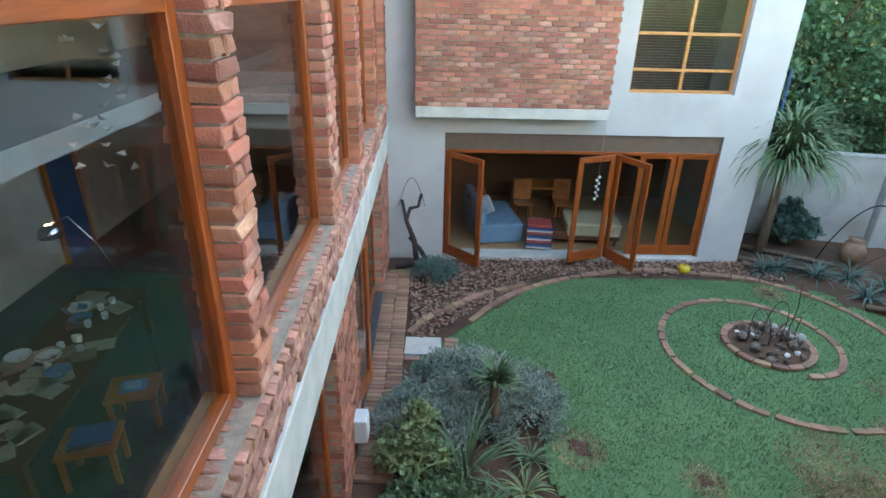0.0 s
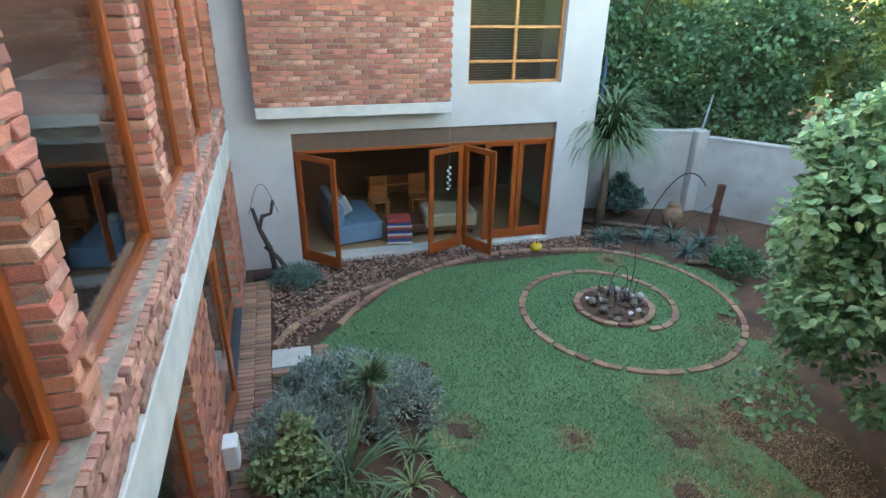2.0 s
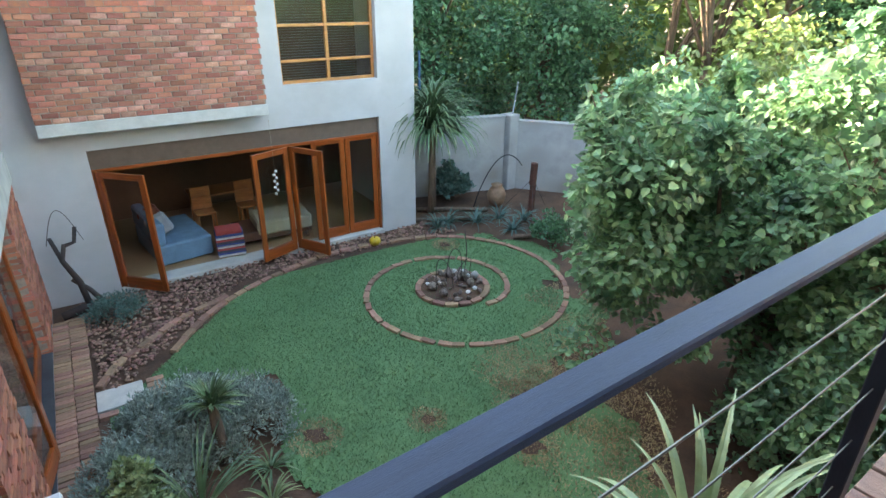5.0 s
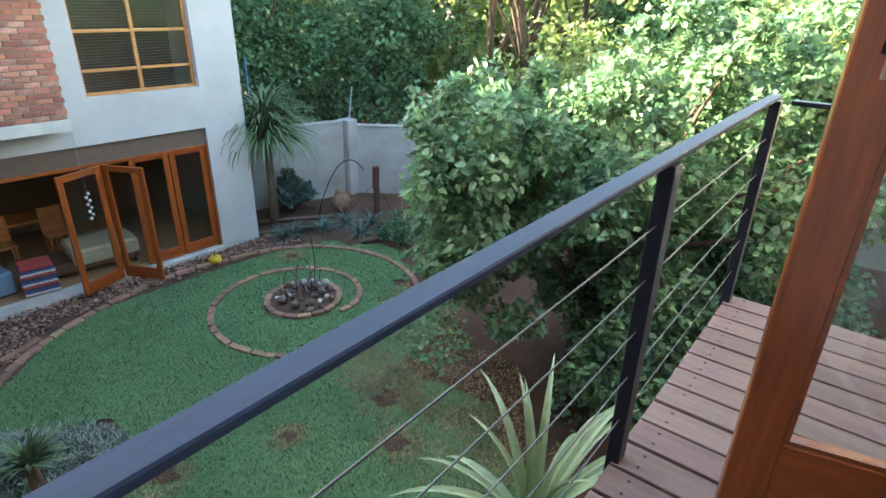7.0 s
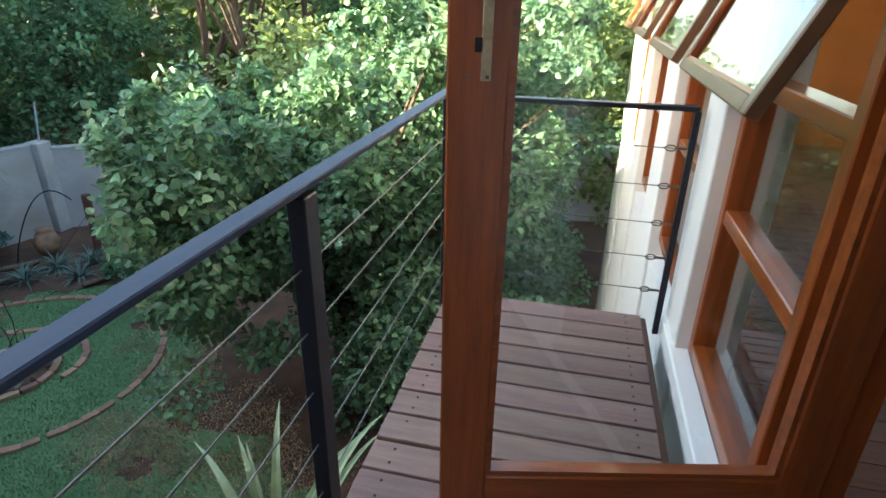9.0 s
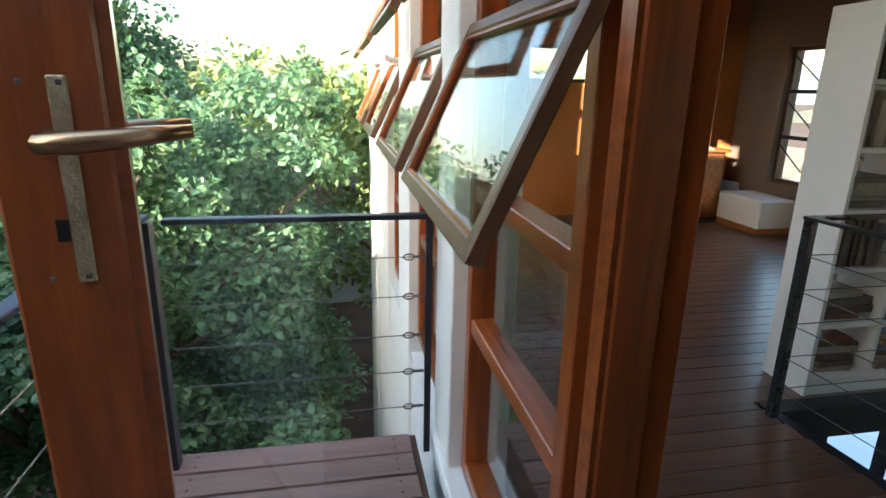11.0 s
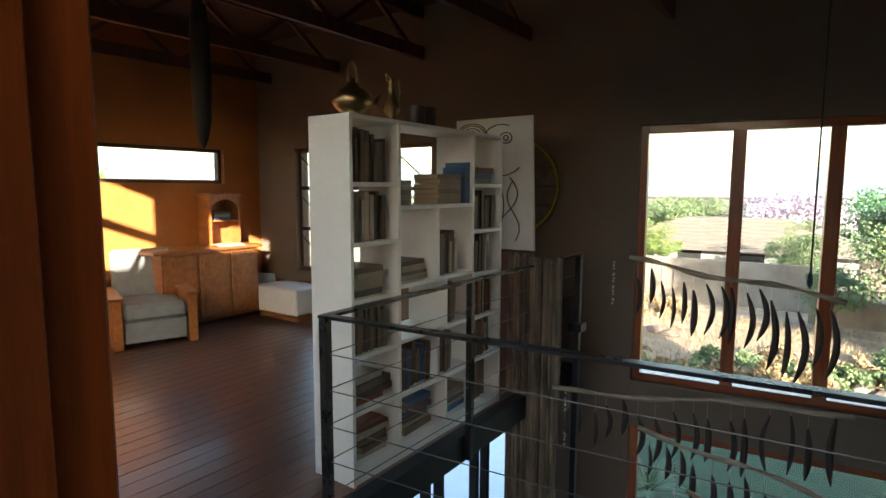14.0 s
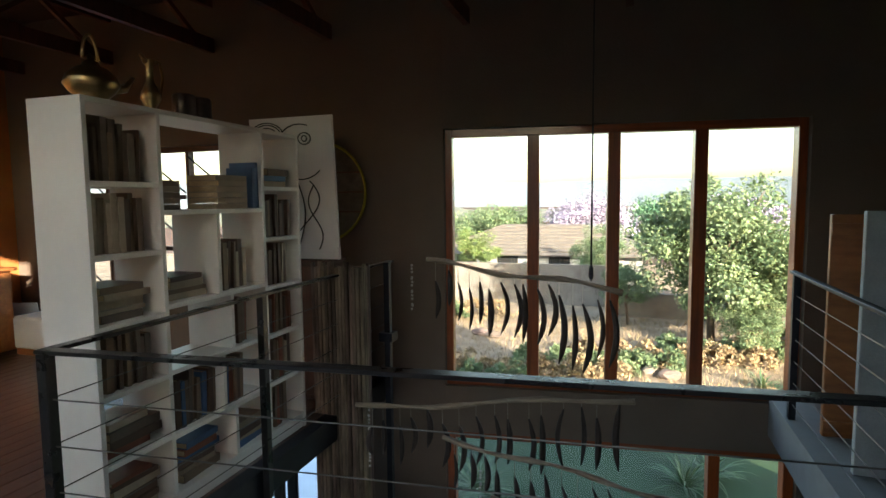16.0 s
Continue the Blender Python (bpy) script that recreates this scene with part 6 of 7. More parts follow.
for k, (x, y, z, n) in enumerate(((2.30, -3.0, 1.12, 14), (2.52, -2.96, 0.44, 20), (1.95, -2.92, 0.20, 14))):
    st = thing("bead_string", pose(x, y, z), "string of small pale shells hanging from driftwood", "beads", "bead strings")
    for j in range(n):
        bm = bmesh.new()
        bmesh.ops.create_icosphere(bm, subdivisions=1, radius=0.0065)
        part("shell", bm, BEAD, st, m=pose(0.004 * noise.noise(Vector((j * 0.9, k, 0))) , 0.004 * noise.noise(Vector((k, j * 0.8, 3))), -0.016 * j - 0.01 * (j % 4 == 3)))

# armchair
CUSH = shader("grey_upholstery", (0.30, 0.31, 0.31), 0.9, vary=0.15, noise_scale=6, fine=150, bump=0.3)
ORW = shader("orange_varnished_wood", (0.42, 0.15, 0.04), 0.4, vary=0.25, noise_scale=5, stretch=(1, 4, 4), coat=0.2)
ch = thing("armchair", pose(6.89, -3.00, 0, 0, 0, -18), "low armchair with grey cushions and broad wooden arms", "armchair")
part("seat_cushion", boxes((-0.34, 0.28, -0.27, 0.27, 0.25, 0.40), bevel=0.03), CUSH, ch)
part("seat_base", boxes((-0.32, 0.30, -0.27, 0.27, 0.04, 0.245), bevel=0.012), CUSH, ch)
bk = part("back_cushion", boxes((-0.07, 0.07, -0.28, 0.28, 0.0, 0.50), bevel=0.03), CUSH, ch, m=pose(0.30, 0, 0.36, 0, 12, 0))
for y in (-0.36, 0.28):
    part("arm", boxes((-0.36, 0.36, y, y + 0.08, 0.0, 0.46), bevel=0.006), ORW, ch)
    part("arm_top", boxes((-0.38, 0.38, y - 0.02, y + 0.10, 0.461, 0.485), bevel=0.005), ORW, ch)

# writing cabinet with a small hutch
dk = thing("writing_cabinet", pose(7.38, -4.32, 0), "orange wooden writing cabinet against the end wall", "cabinet")
part("carcass", boxes((-0.42, 0, 0, 1.15, 0.03, 0.80), bevel=0.004), ORW, dk)
part("top", boxes((-0.47, 0, -0.03, 1.25, 0.80, 0.83), bevel=0.004), ORW, dk)
for k, y in enumerate((0.03, 0.42, 0.80)):
    d = part("door", boxes((-0.442, -0.421, y, y + 0.33, 0.08, 0.77), bevel=0.003), ORW, dk)
    part("panel", boxes((-0.450, -0.443, y + 0.05, y + 0.28, 0.14, 0.40), (-0.450, -0.443, y + 0.05, y + 0.28, 0.46, 0.71), bevel=0.002), ORW, d)
hu = thing("hutch", pose(7.36, -4.21, 0.831), "small arched wooden hutch on the writing cabinet", "shelf")
part("side", boxes((-0.24, 0, 0, 0.02, 0, 0.56)), ORW, hu)
part("side", boxes((-0.24, 0, 0.36, 0.38, 0, 0.56)), ORW, hu)
part("back", boxes((-0.015, 0, 0.02, 0.36, 0, 0.56)), ORW, hu)
part("top", boxes((-0.26, 0, -0.01, 0.39, 0.561, 0.585), bevel=0.003), ORW, hu)
part("shelf", boxes((-0.23, -0.015, 0.02, 0.36, 0.27, 0.285)), ORW, hu)
bm = bmesh.new()
prev = None
for k in range(13):
    a = math.pi * k / 12
    y, z = 0.19 - 0.17 * math.cos(a), 0.40 + 0.12 * math.sin(a)
    v = [bm.verts.new((-0.235, y, z)), bm.verts.new((-0.235, y, 0.56)), bm.verts.new((-0.222, y, z)), bm.verts.new((-0.222, y, 0.56))]
    if prev:
        for i0, i1 in ((0, 1), (1, 3), (3, 2), (2, 0)):
            bm.faces.new((prev[i0], prev[i1], v[i1], v[i0]))
    prev = v
part("arch", bm, ORW, hu)
for k in range(3):
    book(0.03, 0.16, 0.2, pose(7.16, -4.11, 1.117 + k * 0.031) @ Matrix(((1, 0, 0, 0), (0, 0, 1, 0), (0, 1, 0, 0), (0, 0, 0, 1))), (5, 7, 2)[k], "book lying in the small hutch")
pap = thing("paper_pile", pose(7.05, -4.02, 0.832), "loose pile of white papers on the cabinet", "papers")
for k in range(4):
    part("sheet", boxes((-0.1, 0.1, -0.14, 0.14, 0, 0.004)), PAPER if k % 2 else WHITE, pap, m=pose(0.01 * k, 0.012 * k, 0.005 * k, 0, 0, 9 * k - 12))
pr = thing("framed_print", pose(7.12, -4.56, 0.0, -12, 0, 18), "pale blue abstract print leaning on the wall", "picture")
part("board", boxes((-0.17, 0.17, -0.012, 0.0, 0, 0.46), bevel=0.002), shader("pale_blue_print", (0.45, 0.56, 0.68), 0.6, vary=0.1, noise_scale=5), pr)
part("motif", boxes((-0.10, 0.06, 0.0015, 0.003, 0.10, 0.24), (-0.02, 0.12, 0.0032, 0.004, 0.2, 0.33)), shader("white_motif", (0.7, 0.72, 0.75), 0.6), pr)
chest = thing("low_chest", pose(6.55, -4.46, 0), "low wooden chest covered with a white cloth", "chest")
part("box", boxes((-0.32, 0.32, -0.2, 0.2, 0, 0.34), bevel=0.005), ORW, chest)
part("cloth", boxes((-0.335, 0.335, -0.215, 0.215, 0.06, 0.37), bevel=0.02), WHITE, chest, "white cloth")

# boat-shaped hanging
bt = thing("hanging_boat", pose(5.27, -2.645, 1.77), "dark ribbed boat shape hanging upright from the roof", "ornament")
BOATW = shader("dark_boat", (0.045, 0.035, 0.03), 0.5, vary=0.3, noise_scale=8, stretch=(3, 3, 1))
prof = [(0.01, 0), (0.05, 0.06), (0.09, 0.2), (0.105, 0.5), (0.10, 0.8), (0.07, 1.1), (0.02, 1.3)]
bm = bmesh.new()
rings = []
for r, z in prof:
    rings.append([bm.verts.new((r * math.cos(a), r * 0.55 * math.sin(a), z)) for a in [math.pi * (0.15 + 1.7 * k / 12) + math.radians(35) for k in range(13)]])
for r0, r1 in zip(rings, rings[1:]):
    for k in range(12):
        bm.faces.new((r0[k], r0[k + 1], r1[k + 1], r1[k]))
bmesh.ops.solidify(bm, geom=bm.faces[:], thickness=0.008)
part("hull", bm, BOATW, bt, "", True)
for z in (0.22, 0.42, 0.62, 0.82, 1.02):
    part("thwart", boxes((-0.085, 0.085, -0.01, 0.01, z, z + 0.015)), STICK, bt)
bm = bmesh.new()
tube(bm, [(0, 0, 1.28), (0, 0, 1.42)], 0.004, 5)
part("cord", bm, INK, bt)
bm = bmesh.new()
tube(bm, [(0.02, -0.02, 0.18), (0.02, -0.02, 1.15)], 0.006, 6)
part("pole", bm, STICK, bt)

# across the void
bl = thing("wooden_panel", pose(-0.02, -4.35, 0.0), "upright orange wooden panel on the landing", "panel")
part("panel", boxes((-0.3, 0.24, -0.02, 0.02, 0, 1.32), bevel=0.004), ORW, bl)
for z in (0.03, 1.20):
    part("batten", boxes((-0.3, 0.24, 0.021, 0.035, z, z + 0.07), bevel=0.003), ORW, bl)
wp = thing("white_board", pose(-0.10, -3.85, 0.0), "large pale grey painted board on the landing", "board")
part("board", boxes((-0.7, 0.32, -0.02, 0.02, 0.0, 1.35), bevel=0.004), shader("pale_board", (0.5, 0.5, 0.5), 0.7, vary=0.2, noise_scale=3), wp)

# steel posts below the upper room
fsn = thing("steel_frame", pose(3.36, -4.1, -3.45), "row of dark steel posts below the floor's edge", "posts")
for y in (0.0, 0.14, 0.56, 0.70, 1.12, 1.26, 1.70, 1.84):
    part("post", boxes((-0.03, 0.03, y - 0.018, y + 0.018, 0, 3.285)), STEEL, fsn)
for z in (1.6, 2.2, 2.8):
    part("rung", boxes((-0.012, 0.012, 1.722, 1.818, z, z + 0.025)), STEEL, fsn)

# ---- the garden room and the hall, seen through their glass ----
BLUE_CLOTH = shader("pale_blue_cloth", (0.13, 0.22, 0.31), 0.85, vary=0.15, noise_scale=5, bump=0.2)
sofa = thing("sofa", WM @ pose(2.15, 1.3, -3.45, 0, 0, 8), "pale blue sofa with cushions in the garden room", "sofa")
part("base", boxes((-0.5, 0.5, -0.75, 0.75, 0.02, 0.42), bevel=0.03), BLUE_CLOTH, sofa)
part("back", boxes((-0.5, -0.3, -0.75, 0.75, 0.42, 0.85), bevel=0.04), BLUE_CLOTH, sofa)
part("cushion", boxes((-0.2, 0.2, -0.08, 0.08, 0, 0.4), bevel=0.04), shader("brown_cushion", (0.22, 0.07, 0.04), 0.9), sofa, "brown cushion", m=pose(-0.2, 0.3, 0.5, 0, -25, 20))
part("cushion", boxes((-0.2, 0.2, -0.08, 0.08, 0, 0.4), bevel=0.04), CUSH, sofa, "grey cushion", m=pose(-0.2, -0.3, 0.5, 0, -25, -10))
ott = thing("daybed", WM @ pose(3.75, 0.95, -3.45, 0, 0, -4), "low daybed with a beige throw in the garden room", "daybed")
part("frame", boxes((-0.5, 1.0, -0.4, 0.4, 0.12, 0.30), bevel=0.01), DARKWOOD, ott)
part("throw", boxes((-0.1, 1.02, -0.43, 0.43, 0.2, 0.50), bevel=0.04), shader("beige_throw", (0.42, 0.34, 0.22), 0.95, vary=0.15, noise_scale=7, bump=0.4), ott, "beige throw")
for x in (-0.45, 0.9):
    for y in (-0.35, 0.35):
        part("leg", boxes((x, x + 0.05, y - 0.025, y + 0.025, 0, 0.12)), DARKWOOD, ott)
bla = thing("striped_blanket", WM @ pose(3.05, 0.55, -3.45, 0, 0, -8), "folded striped woven blanket over a stool", "blanket")
STR = [shader("stripe_%d" % k, c, 0.95, vary=0.15, noise_scale=20, bump=0.3) for k, c in enumerate(((0.05, 0.07, 0.20), (0.50, 0.47, 0.44), (0.38, 0.06, 0.05), (0.06, 0.06, 0.08)))]
for k in range(10):
    part("stripe", boxes((-0.26 + 0.01 * (k % 2), 0.26, -0.20 - 0.012 * k, 0.20, 0.40 - k * 0.04, 0.437 - k * 0.04), bevel=0.006), STR[k % 4], bla)
part("fold", boxes((-0.24, 0.24, -0.18, 0.2, 0.44, 0.52), bevel=0.02), STR[2], bla)
tbl = thing("low_table", WM @ pose(3.3, 2.4, -3.45), "dark reddish wooden table in the garden room", "table")
part("top", boxes((-0.6, 0.6, -0.35, 0.35, 0.70, 0.74), bevel=0.005), ORW, tbl)
for x in (-0.55, 0.5):
    for y in (-0.3, 0.25):
        part("leg", boxes((x, x + 0.05, y, y + 0.05, 0, 0.70)), ORW, tbl)
for k in range(2):
    cc = thing("dining_chair", WM @ pose(2.9 + k * 0.9, 1.9, -3.45), "dark reddish wooden chair in the garden room", "chair", "garden room chairs")
    part("seat", boxes((-0.2, 0.2, -0.2, 0.2, 0.42, 0.46), bevel=0.01), ORW, cc)
    part("backrest", boxes((-0.2, 0.2, 0.17, 0.2, 0.46, 0.95), bevel=0.01), ORW, cc)
    for x in (-0.19, 0.15):
        for y in (-0.19, 0.15):
            part("leg", boxes((x, x + 0.04, y, y + 0.04, 0, 0.42)), ORW, cc)
chime = thing("shell_chime", WM @ pose(3.86, -0.30, -1.02), "white shells hanging on a string before the folding doors", "chime")
bm = bmesh.new()
tube(bm, [(0, 0, 0.36), (0, 0, -1.15)], 0.003, 4)
part("string", bm, STRING, chime)
for k in range(8):
    bm = bmesh.new()
    bmesh.ops.create_icosphere(bm, subdivisions=1, radius=0.03)
    part("shell", bm, SHELL, chime, m=pose(0.02 * (-1) ** k, 0, -0.68 - 0.06 * k, 20 * k, 30, 0))

# hall: long table, stools with books, arc lamp
lt = thing("long_table", pose(-4.05, 6.5, -3.45, 0, 0, 4), "long dark wooden table crowded with objects in the hall", "table")
part("top", boxes((-0.5, 0.5, -1.9, 1.6, 0.70, 0.75), bevel=0.006), DARKWOOD, lt)
for x in (-0.44, 0.36):
    for y in (-1.8, 1.45):
        part("leg", boxes((x, x + 0.08, y, y + 0.08, 0, 0.70)), DARKWOOD, lt)
st = [(-3.20, 5.30, "stack of magazines"), (-3.12, 6.15, "blue book")]
for k, (x, y, w) in enumerate(st):
    s_ = thing("stool", pose(x, y, -3.45, 0, 0, 12), "orange wooden stool beside the long table", "stool", "hall stools")
    part("seat", boxes((-0.28, 0.28, -0.24, 0.24, 0.44, 0.48), bevel=0.006), ORW, s_)
    for dx in (-0.26, 0.21):
        for dy in (-0.22, 0.17):
            part("leg", boxes((dx, dx + 0.05, dy, dy + 0.05, 0, 0.44)), ORW, s_)
for k in range(6):
    o = thing("magazine", pose(-3.20 + 0.01 * k, 5.30, -2.969 + k * 0.0125, 0, 0, 14 + 5 * math.sin(k * 2.0)), "glossy magazine in a stack on a stool", "magazine", "magazines")
    part("page_block", boxes((-0.2, 0.2, -0.15, 0.15, 0, 0.011)), (COVERS[7], COVERS[2], COVERS[5])[k % 3], o)
o = thing("blue_book", pose(-3.12, 6.15, -2.969, 0, 0, 14), "pale blue book lying on a stool", "book")
part("cover", boxes((-0.14, 0.14, -0.11, 0.11, 0, 0.02), bevel=0.002), shader("sky_blue_cover", (0.15, 0.28, 0.55), 0.4), o)
part("label", boxes((-0.09, 0.09, -0.07, 0.07, 0.0205, 0.0215)), shader("light_blue_label", (0.4, 0.52, 0.7), 0.4), o)
rng = random.Random(77)
for k in range(60):
    x, y = -4.05 + rng.uniform(-0.42, 0.42), 6.4 + rng.uniform(-1.7, 1.6)
    kind = k % 4
    z = -2.699
    if kind == 0:
        o = thing("open_book", pose(x, y, z, 0, 0, rng.uniform(-40, 40)), "open pale book on the long table", "book", "things on the long table")
        part("page_block", boxes((-0.17, -0.002, -0.12, 0.12, 0, 0.014), (0.002, 0.17, -0.12, 0.12, 0, 0.014), bevel=0.004), COVERS[7], o)
    elif kind == 1:
        o = thing("bowl", pose(x, y, z), "shallow ceramic bowl on the long table", "bowl", "things on the long table")
        bm = bmesh.new()
        lathe(bm, [(0.04, 0), (0.10, 0.03), (0.14, 0.07), (0.132, 0.07), (0.09, 0.035), (0.01, 0.012)], 18)
        part("body", bm, (SHELL, COVERS[4], BLUE_CLOTH)[k % 3], o, "", True)
    elif kind == 2:
        o = thing("cup", pose(x, y, z), "small pale ceramic cup on the long table", "cup", "things on the long table")
        bm = bmesh.new()
        lathe(bm, [(0.03, 0), (0.04, 0.02), (0.042, 0.09), (0.037, 0.09), (0.034, 0.02), (0.005, 0.012)], 14)
        part("body", bm, SHELL, o, "", True)
    else:
        o = thing("book", pose(x, y, z, 0, 0, rng.uniform(-60, 60)), "closed book on the long table", "book", "things on the long table")
        part("cover", boxes((-0.13, 0.13, -0.1, 0.1, 0, 0.03), bevel=0.002), COVERS[rng.randrange(8)], o)
al = thing("arc_lamp", pose(-2.98, 6.55, -3.45), "arched floor lamp with a chrome dome shade, lit", "floor lamp")
CHROME = shader("chrome", (0.6, 0.6, 0.6), 0.12, metal=1.0, vary=0.1, bump=0)
bm = bmesh.new()
lathe(bm, [(0.16, 0), (0.16, 0.03), (0.02, 0.04)], 24)
part("base", bm, CHROME, al)
bm = bmesh.new()
tube(bm, [(0, 0, 0.03), (-0.02, 0, 0.8), (-0.12, -0.05, 1.6), (-0.30, -0.12, 2.2), (-0.48, -0.2, 2.55), (-0.62, -0.28, 2.50)], 0.009, 8)
part("stem", bm, CHROME, al, "", True)
bm = bmesh.new()
lathe(bm, [(0.115, 0.0), (0.11, 0.06), (0.08, 0.11), (0.03, 0.135), (0.028, 0.132), (0.076, 0.105), (0.104, 0.058), (0.11, 0.002)], 24, (-0.64, -0.3, 2.36))
part("shade", bm, CHROME, al, "chrome dome shade", True)
em = bpy.data.materials.new("lamp_glow")
em.use_nodes = True
em.node_tree.nodes["Principled BSDF"].inputs["Emission Color"].default_value = (1, 0.65, 0.3, 1)
em.node_tree.nodes["Principled BSDF"].inputs["Emission Strength"].default_value = 5.0
bm = bmesh.new()
lathe(bm, [(0.09, 0.0), (0.09, 0.008)], 20, (-0.64, -0.3, 2.375))
part("bulb", bm, em, al, "glowing lamp")
bd = thing("door_3", WM @ pose(-5.98, -0.6, -3.45) @ R90, "blue inner door in an orange wooden frame", "door", kind="structure")
part("leaf", boxes((0.06, 0.86, -0.06, -0.02, 0, 2.0), bevel=0.004), shader("blue_door", (0.06, 0.13, 0.28), 0.5, vary=0.1), bd)
part("door_frame", boxes((0, 0.06, -0.08, 0.0, 0, 2.06), (0.86, 0.92, -0.08, 0.0, 0, 2.06), (0.06, 0.86, -0.08, 0.0, 2.0, 2.06)), ORW, bd)
bst = thing("blue_stool", pose(-2.65, 7.2, -3.45, 0, 0, 20), "pale blue painted stool by the window", "stool")
part("seat", boxes((-0.14, 0.14, -0.14, 0.14, 0.5, 0.53), bevel=0.004), BLUE_CLOTH, bst)
for dx in (-0.13, 0.09):
    for dy in (-0.13, 0.09):
        part("leg", boxes((dx, dx + 0.04, dy, dy + 0.04, 0, 0.5)), BLUE_CLOTH, bst)
mob = thing("paper_bird_mobile", pose(-1.15, 3.0, 1.33), "hanging mobile of many small white paper birds", "mobile")
bm = bmesh.new()
tube(bm, [(0, 0, 0.0), (0, 0, 1.5)], 0.002, 4)
part("thread", bm, STRING, mob)
me_b = bmesh.new()
vv = [me_b.verts.new(p) for p in ((0, 0.03, 0), (0, -0.03, 0), (-0.035, -0.005, 0.02), (0.035, -0.005, 0.02), (0, 0, -0.008))]
for f in ((0, 2, 4), (2, 1, 4), (0, 4, 3), (4, 1, 3)):
    me_b.faces.new([vv[i] for i in f])
bird = bpy.data.meshes.new("bird")
me_b.to_mesh(bird)
me_b.free()
bird.materials.append(WHITE)
for k in range(30):
    piece("bird", bird, mob, pose(rng.gauss(0, 0.09), rng.gauss(0, 0.09), -0.75 * k / 30 + rng.uniform(-0.03, 0.03), rng.uniform(-30, 30), rng.uniform(-30, 30), rng.uniform(0, 360))
          @ Matrix.Diagonal((0.75, 0.75, 0.75, 1)))

# ---- bricks ----
rng = random.Random(8)


def brick_set(tag, sx, sy, sz, mat=BRICK, jit=0.004):
    return [rough_box_mesh(tag, sx, sy, sz, mat, jit, 100 + k) for k in range(5)]


def joined_bricks(name, rows, parent, mat, seed):
    """The many further bricks of a wall: real blocks, joined."""
    rng = random.Random(seed)
    V, F = [], []
    for x0, x1, y0, y1, z0, z1 in rows:
        o = len(V)
        j = [rng.uniform(-0.004, 0.004) for _ in range(24)]
        n = 0
        for x in (x0, x1):
            for y in (y0, y1):
                for z in (z0, z1):
                    V.append((x + j[n], y + j[n + 1], z + j[n + 2]))
                    n += 3
        F += [(o, o + 1, o + 3, o + 2), (o + 4, o + 6, o + 7, o + 5), (o, o + 4, o + 5, o + 1), (o + 2, o + 3, o + 7, o + 6), (o, o + 2, o + 6, o + 4), (o + 1, o + 5, o + 7, o + 3)]
    ob = soup(name, V, F, mat, parent)
    ob["kind"] = "stuff"
    ob["label"] = "rough red bricks of the wall"
    return ob


# brick pilasters of the near wing
HB, CO = 0.070, 0.082
two = brick_set("brick", 0.24, 0.203, HB, BRICK, 0.0065)
one = brick_set("brick", 0.24, 0.098, HB, BRICK, 0.0065)
pale2 = brick_set("brick", 0.24, 0.203, HB, BRICK_PALE, 0.0065)
for pi, (b0, b1) in enumerate(PIL):
    pl = thing("pilaster_%d" % (pi + 1), WM, "rough red brick pilaster between tall windows", "pilaster", kind="structure")
    part("mortar", boxes((-0.230, -0.022, b0 + 0.016, b1 - 0.016, -0.46, 2.45)), MORTAR, pl)
    w = b1 - b0
    rest = []
    for k in range(35):
        z = -0.455 + CO * k + HB / 2
        lay = [(b0 + w * 0.25, two), (b0 + w * 0.75, two)] if k % 2 == 0 else [(b0 + w * 0.125, one), (b0 + w * 0.5, two), (b0 + w * 0.875, one)]
        if w < 0.3:
            lay = [(b0 + w * 0.5, two)] if k % 2 == 0 else [(b0 + w * 0.25, one), (b0 + w * 0.75, one)]
        for b, kindm in lay:
            if pi < 2:
                src = pale2 if (kindm is two and rng.random() < 0.4) else kindm
                piece("brick", src[rng.randrange(5)], pl, pose(-0.12 + rng.uniform(-0.008, 0.013), b + rng.uniform(-0.004, 0.004), z, rng.uniform(-1.5, 1.5), rng.uniform(-1, 1), rng.uniform(-2.5, 2.5))
                      @ Matrix.Diagonal((1, w / (0.42 if w > 0.3 else 0.218), 1, 1)))
            else:
                hw = (0.10 if kindm is two else 0.048) * w / 0.42
                rest.append((-0.24, 0.0 + rng.uniform(-0.006, 0.012), b - hw, b + hw, z - HB / 2, z + HB / 2))
    if rest:
        joined_bricks("bricks", rest, pl, BRICK_ISL, 40 + pi)

# sill of bricks on edge and the wall under it
sill = thing("brick_sill", WM, "weathered sloping sill of bricks on edge", "sill", kind="structure")
edge_b = brick_set("brick", 0.20, 0.068, 0.09, BRICK_PALE, 0.006)
b, n = -10.58, 0
while b < -0.05:
    under = any(p0 - 0.02 < b < p1 + 0.02 for p0, p1 in PIL)
    piece("brick", edge_b[rng.randrange(5)], sill, pose(-0.075 + rng.uniform(-0.012, 0.012), b, -0.505 - (0.012 if under else 0) + rng.uniform(-0.006, 0.006), rng.uniform(-2, 2), 12, rng.uniform(-3, 3)))
    b += 0.079
    n += 1
under_w = thing("wall_under_sill", WM, "rough brickwork between sill and concrete band", "wall", kind="structure")
face = brick_set("brick", 0.06, 0.205, HB, BRICK_PALE, 0.006)
rest = []
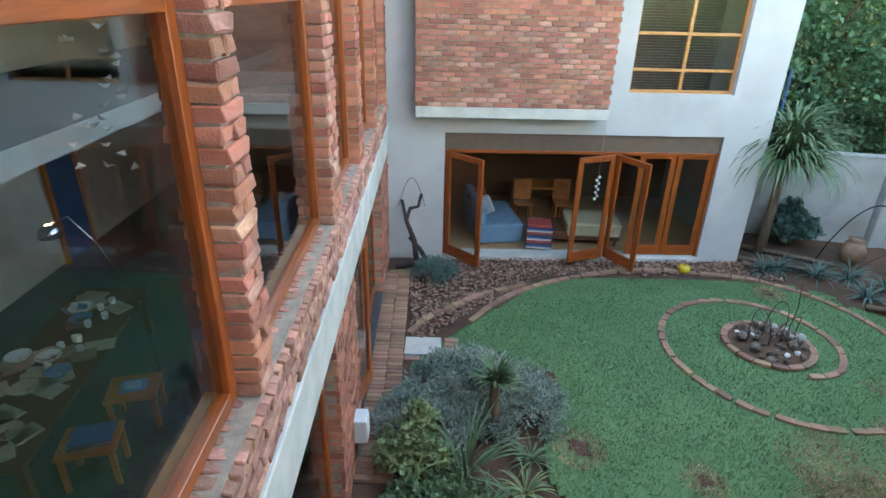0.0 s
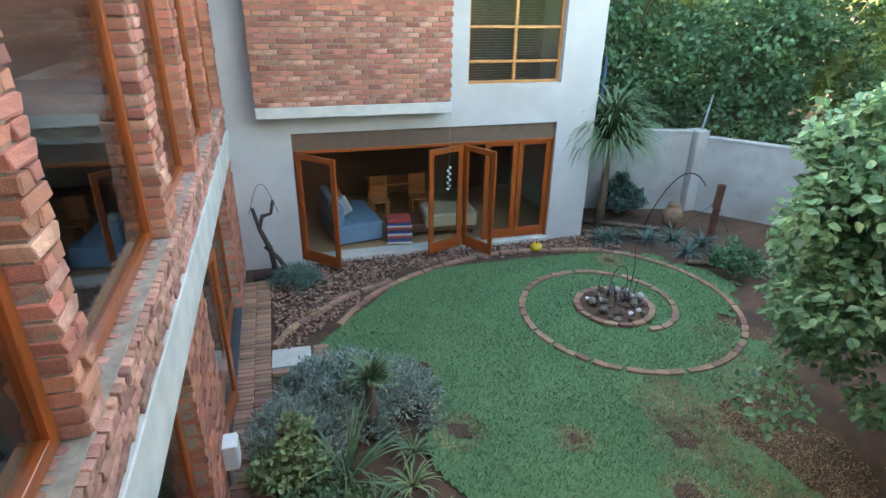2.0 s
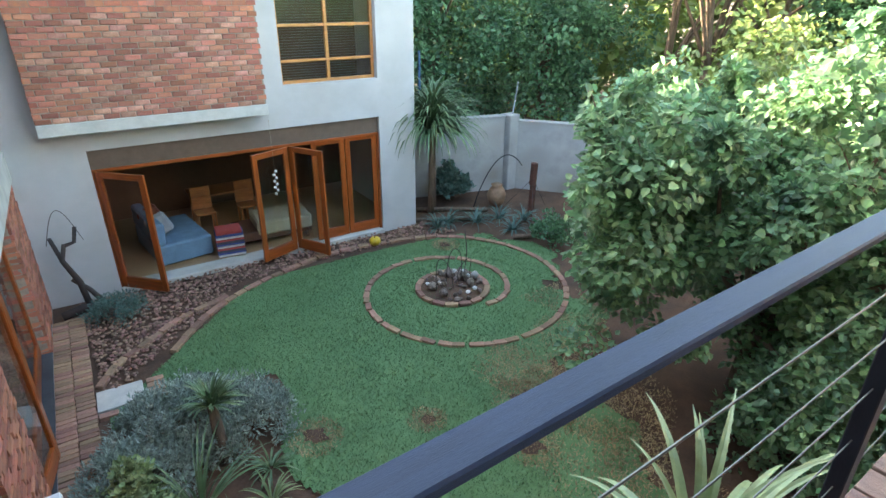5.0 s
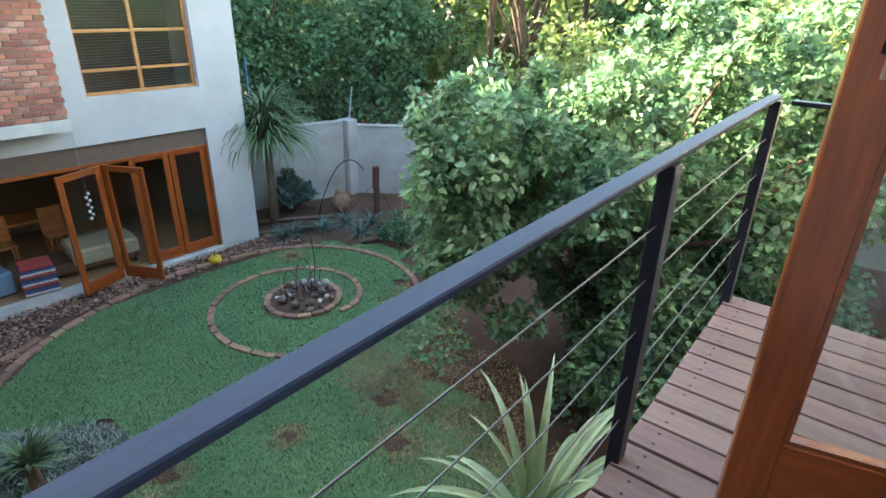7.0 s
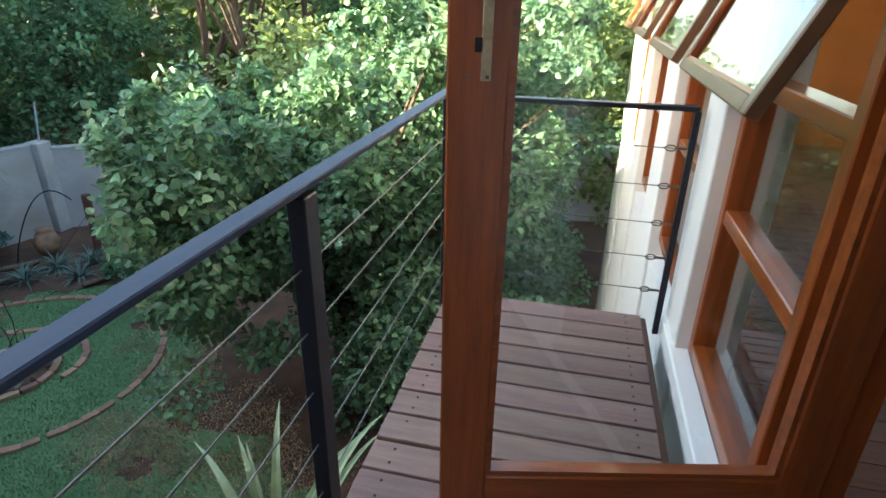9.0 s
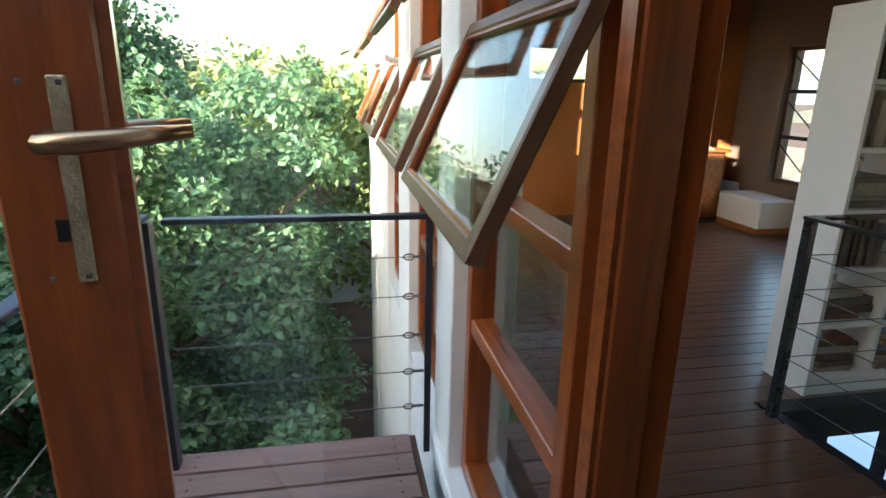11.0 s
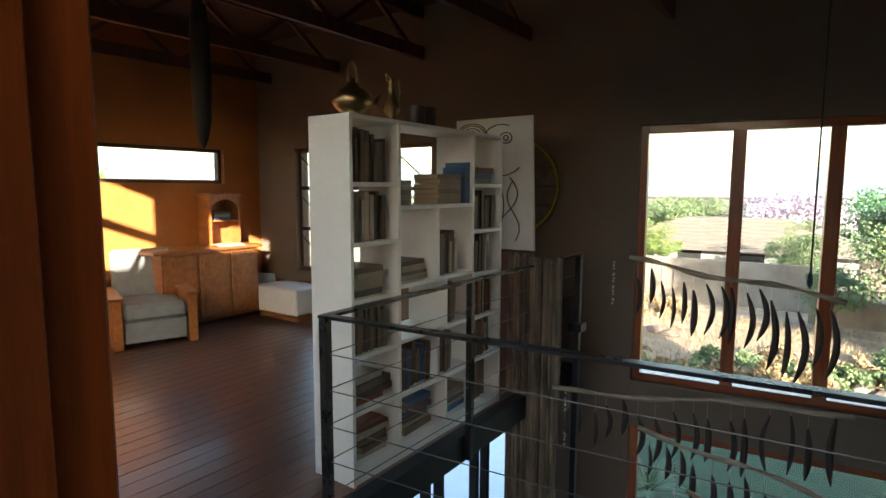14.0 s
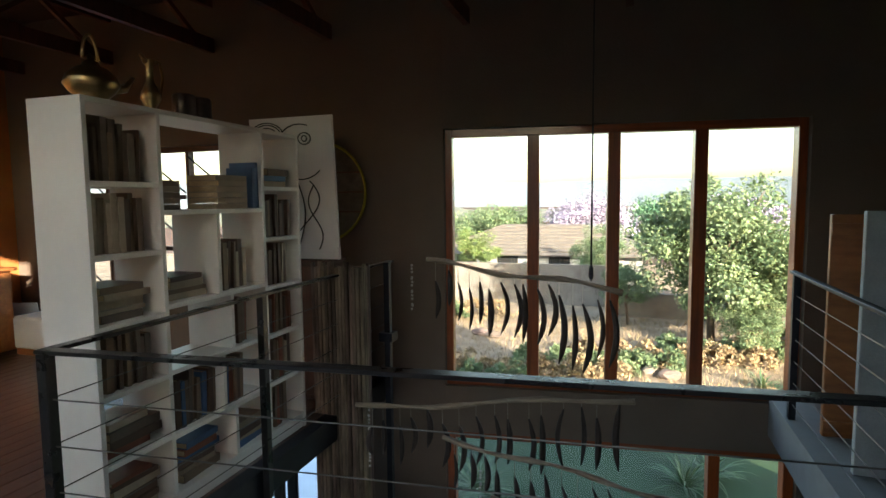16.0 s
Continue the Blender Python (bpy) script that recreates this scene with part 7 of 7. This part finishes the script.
for k in range(4):
    b = -10.9 + (0.11 if k % 2 else 0)
    while b < -0.1:
        z = -0.845 + CO * k + HB / 2
        if -9.2 < b < -1.0:
            piece("brick", face[rng.randrange(5)], under_w, pose(-0.022 + rng.uniform(-0.008, 0.010), b, z, rng.uniform(-1.5, 1.5), 0, rng.uniform(-2, 2)))
        else:
            rest.append((-0.05, 0.005, b - 0.1, b + 0.1, z - HB / 2, z + HB / 2))
        b += 0.217
joined_bricks("bricks", rest, under_w, BRICK_ISL, 60)
low = thing("wall_ground_floor", WM, "rough red brick wall under the concrete band", "wall", kind="structure")
rest = []
for p0, p1 in ((-6.05, -4.75), (-1.55, 0.0), (-11.0, -9.2)):
    for k in range(27):
        z0 = GZ + 0.01 + CO * k
        if z0 + HB > -1.31:
            break
        b = p0 - (0.11 if k % 2 else 0)
        while b < p1 - 0.02:
            q0, q1 = max(b, p0), min(b + 0.205, p1)
            if q1 - q0 > 0.03:
                rest.append((-0.25, rng.uniform(-0.012, 0.008), q0, q1, z0, z0 + HB))
            b += 0.217
joined_bricks("bricks", rest, low, BRICK_ISL, 61)

# brick bay of the far wing
bay = thing("brick_bay", WM, "projecting red brick bay on the far wing", "bay", kind="structure")
part("mortar", boxes((0.535, 3.835, -0.385, 0.0, -0.47, 3.35)), MORTAR, bay)
bb = brick_set("brick", 0.208, 0.10, HB)
bp = brick_set("brick", 0.208, 0.10, HB, BRICK_PALE)
rest = []
for k in range(46):
    z = -0.465 + CO * k + HB / 2
    a = 0.52 - (0.11 if k % 2 else 0)
    while a < 3.84:
        q0, q1 = max(a, 0.52), min(a + 0.208, 3.85)
        if q1 - q0 > 0.04:
            if k < 18 and q1 - q0 > 0.2:
                piece("brick", (bp if rng.random() < 0.25 else bb)[rng.randrange(5)], bay, pose((q0 + q1) / 2, -0.35 + rng.uniform(-0.004, 0.004), z, 0, 0, rng.uniform(-1, 1)))
            else:
                rest.append((q0, q1, -0.40 + rng.uniform(-0.004, 0.004), -0.30, z - HB / 2, z + HB / 2))
        a += 0.22
    for a0, a1 in ((0.52, 0.60), (3.77, 3.85)):
        rest.append((a0, a1, -0.29, -0.10 - (0.1 if k % 2 else 0), z - HB / 2, z + HB / 2))
joined_bricks("bricks", rest, bay, BRICK_ISL, 62)
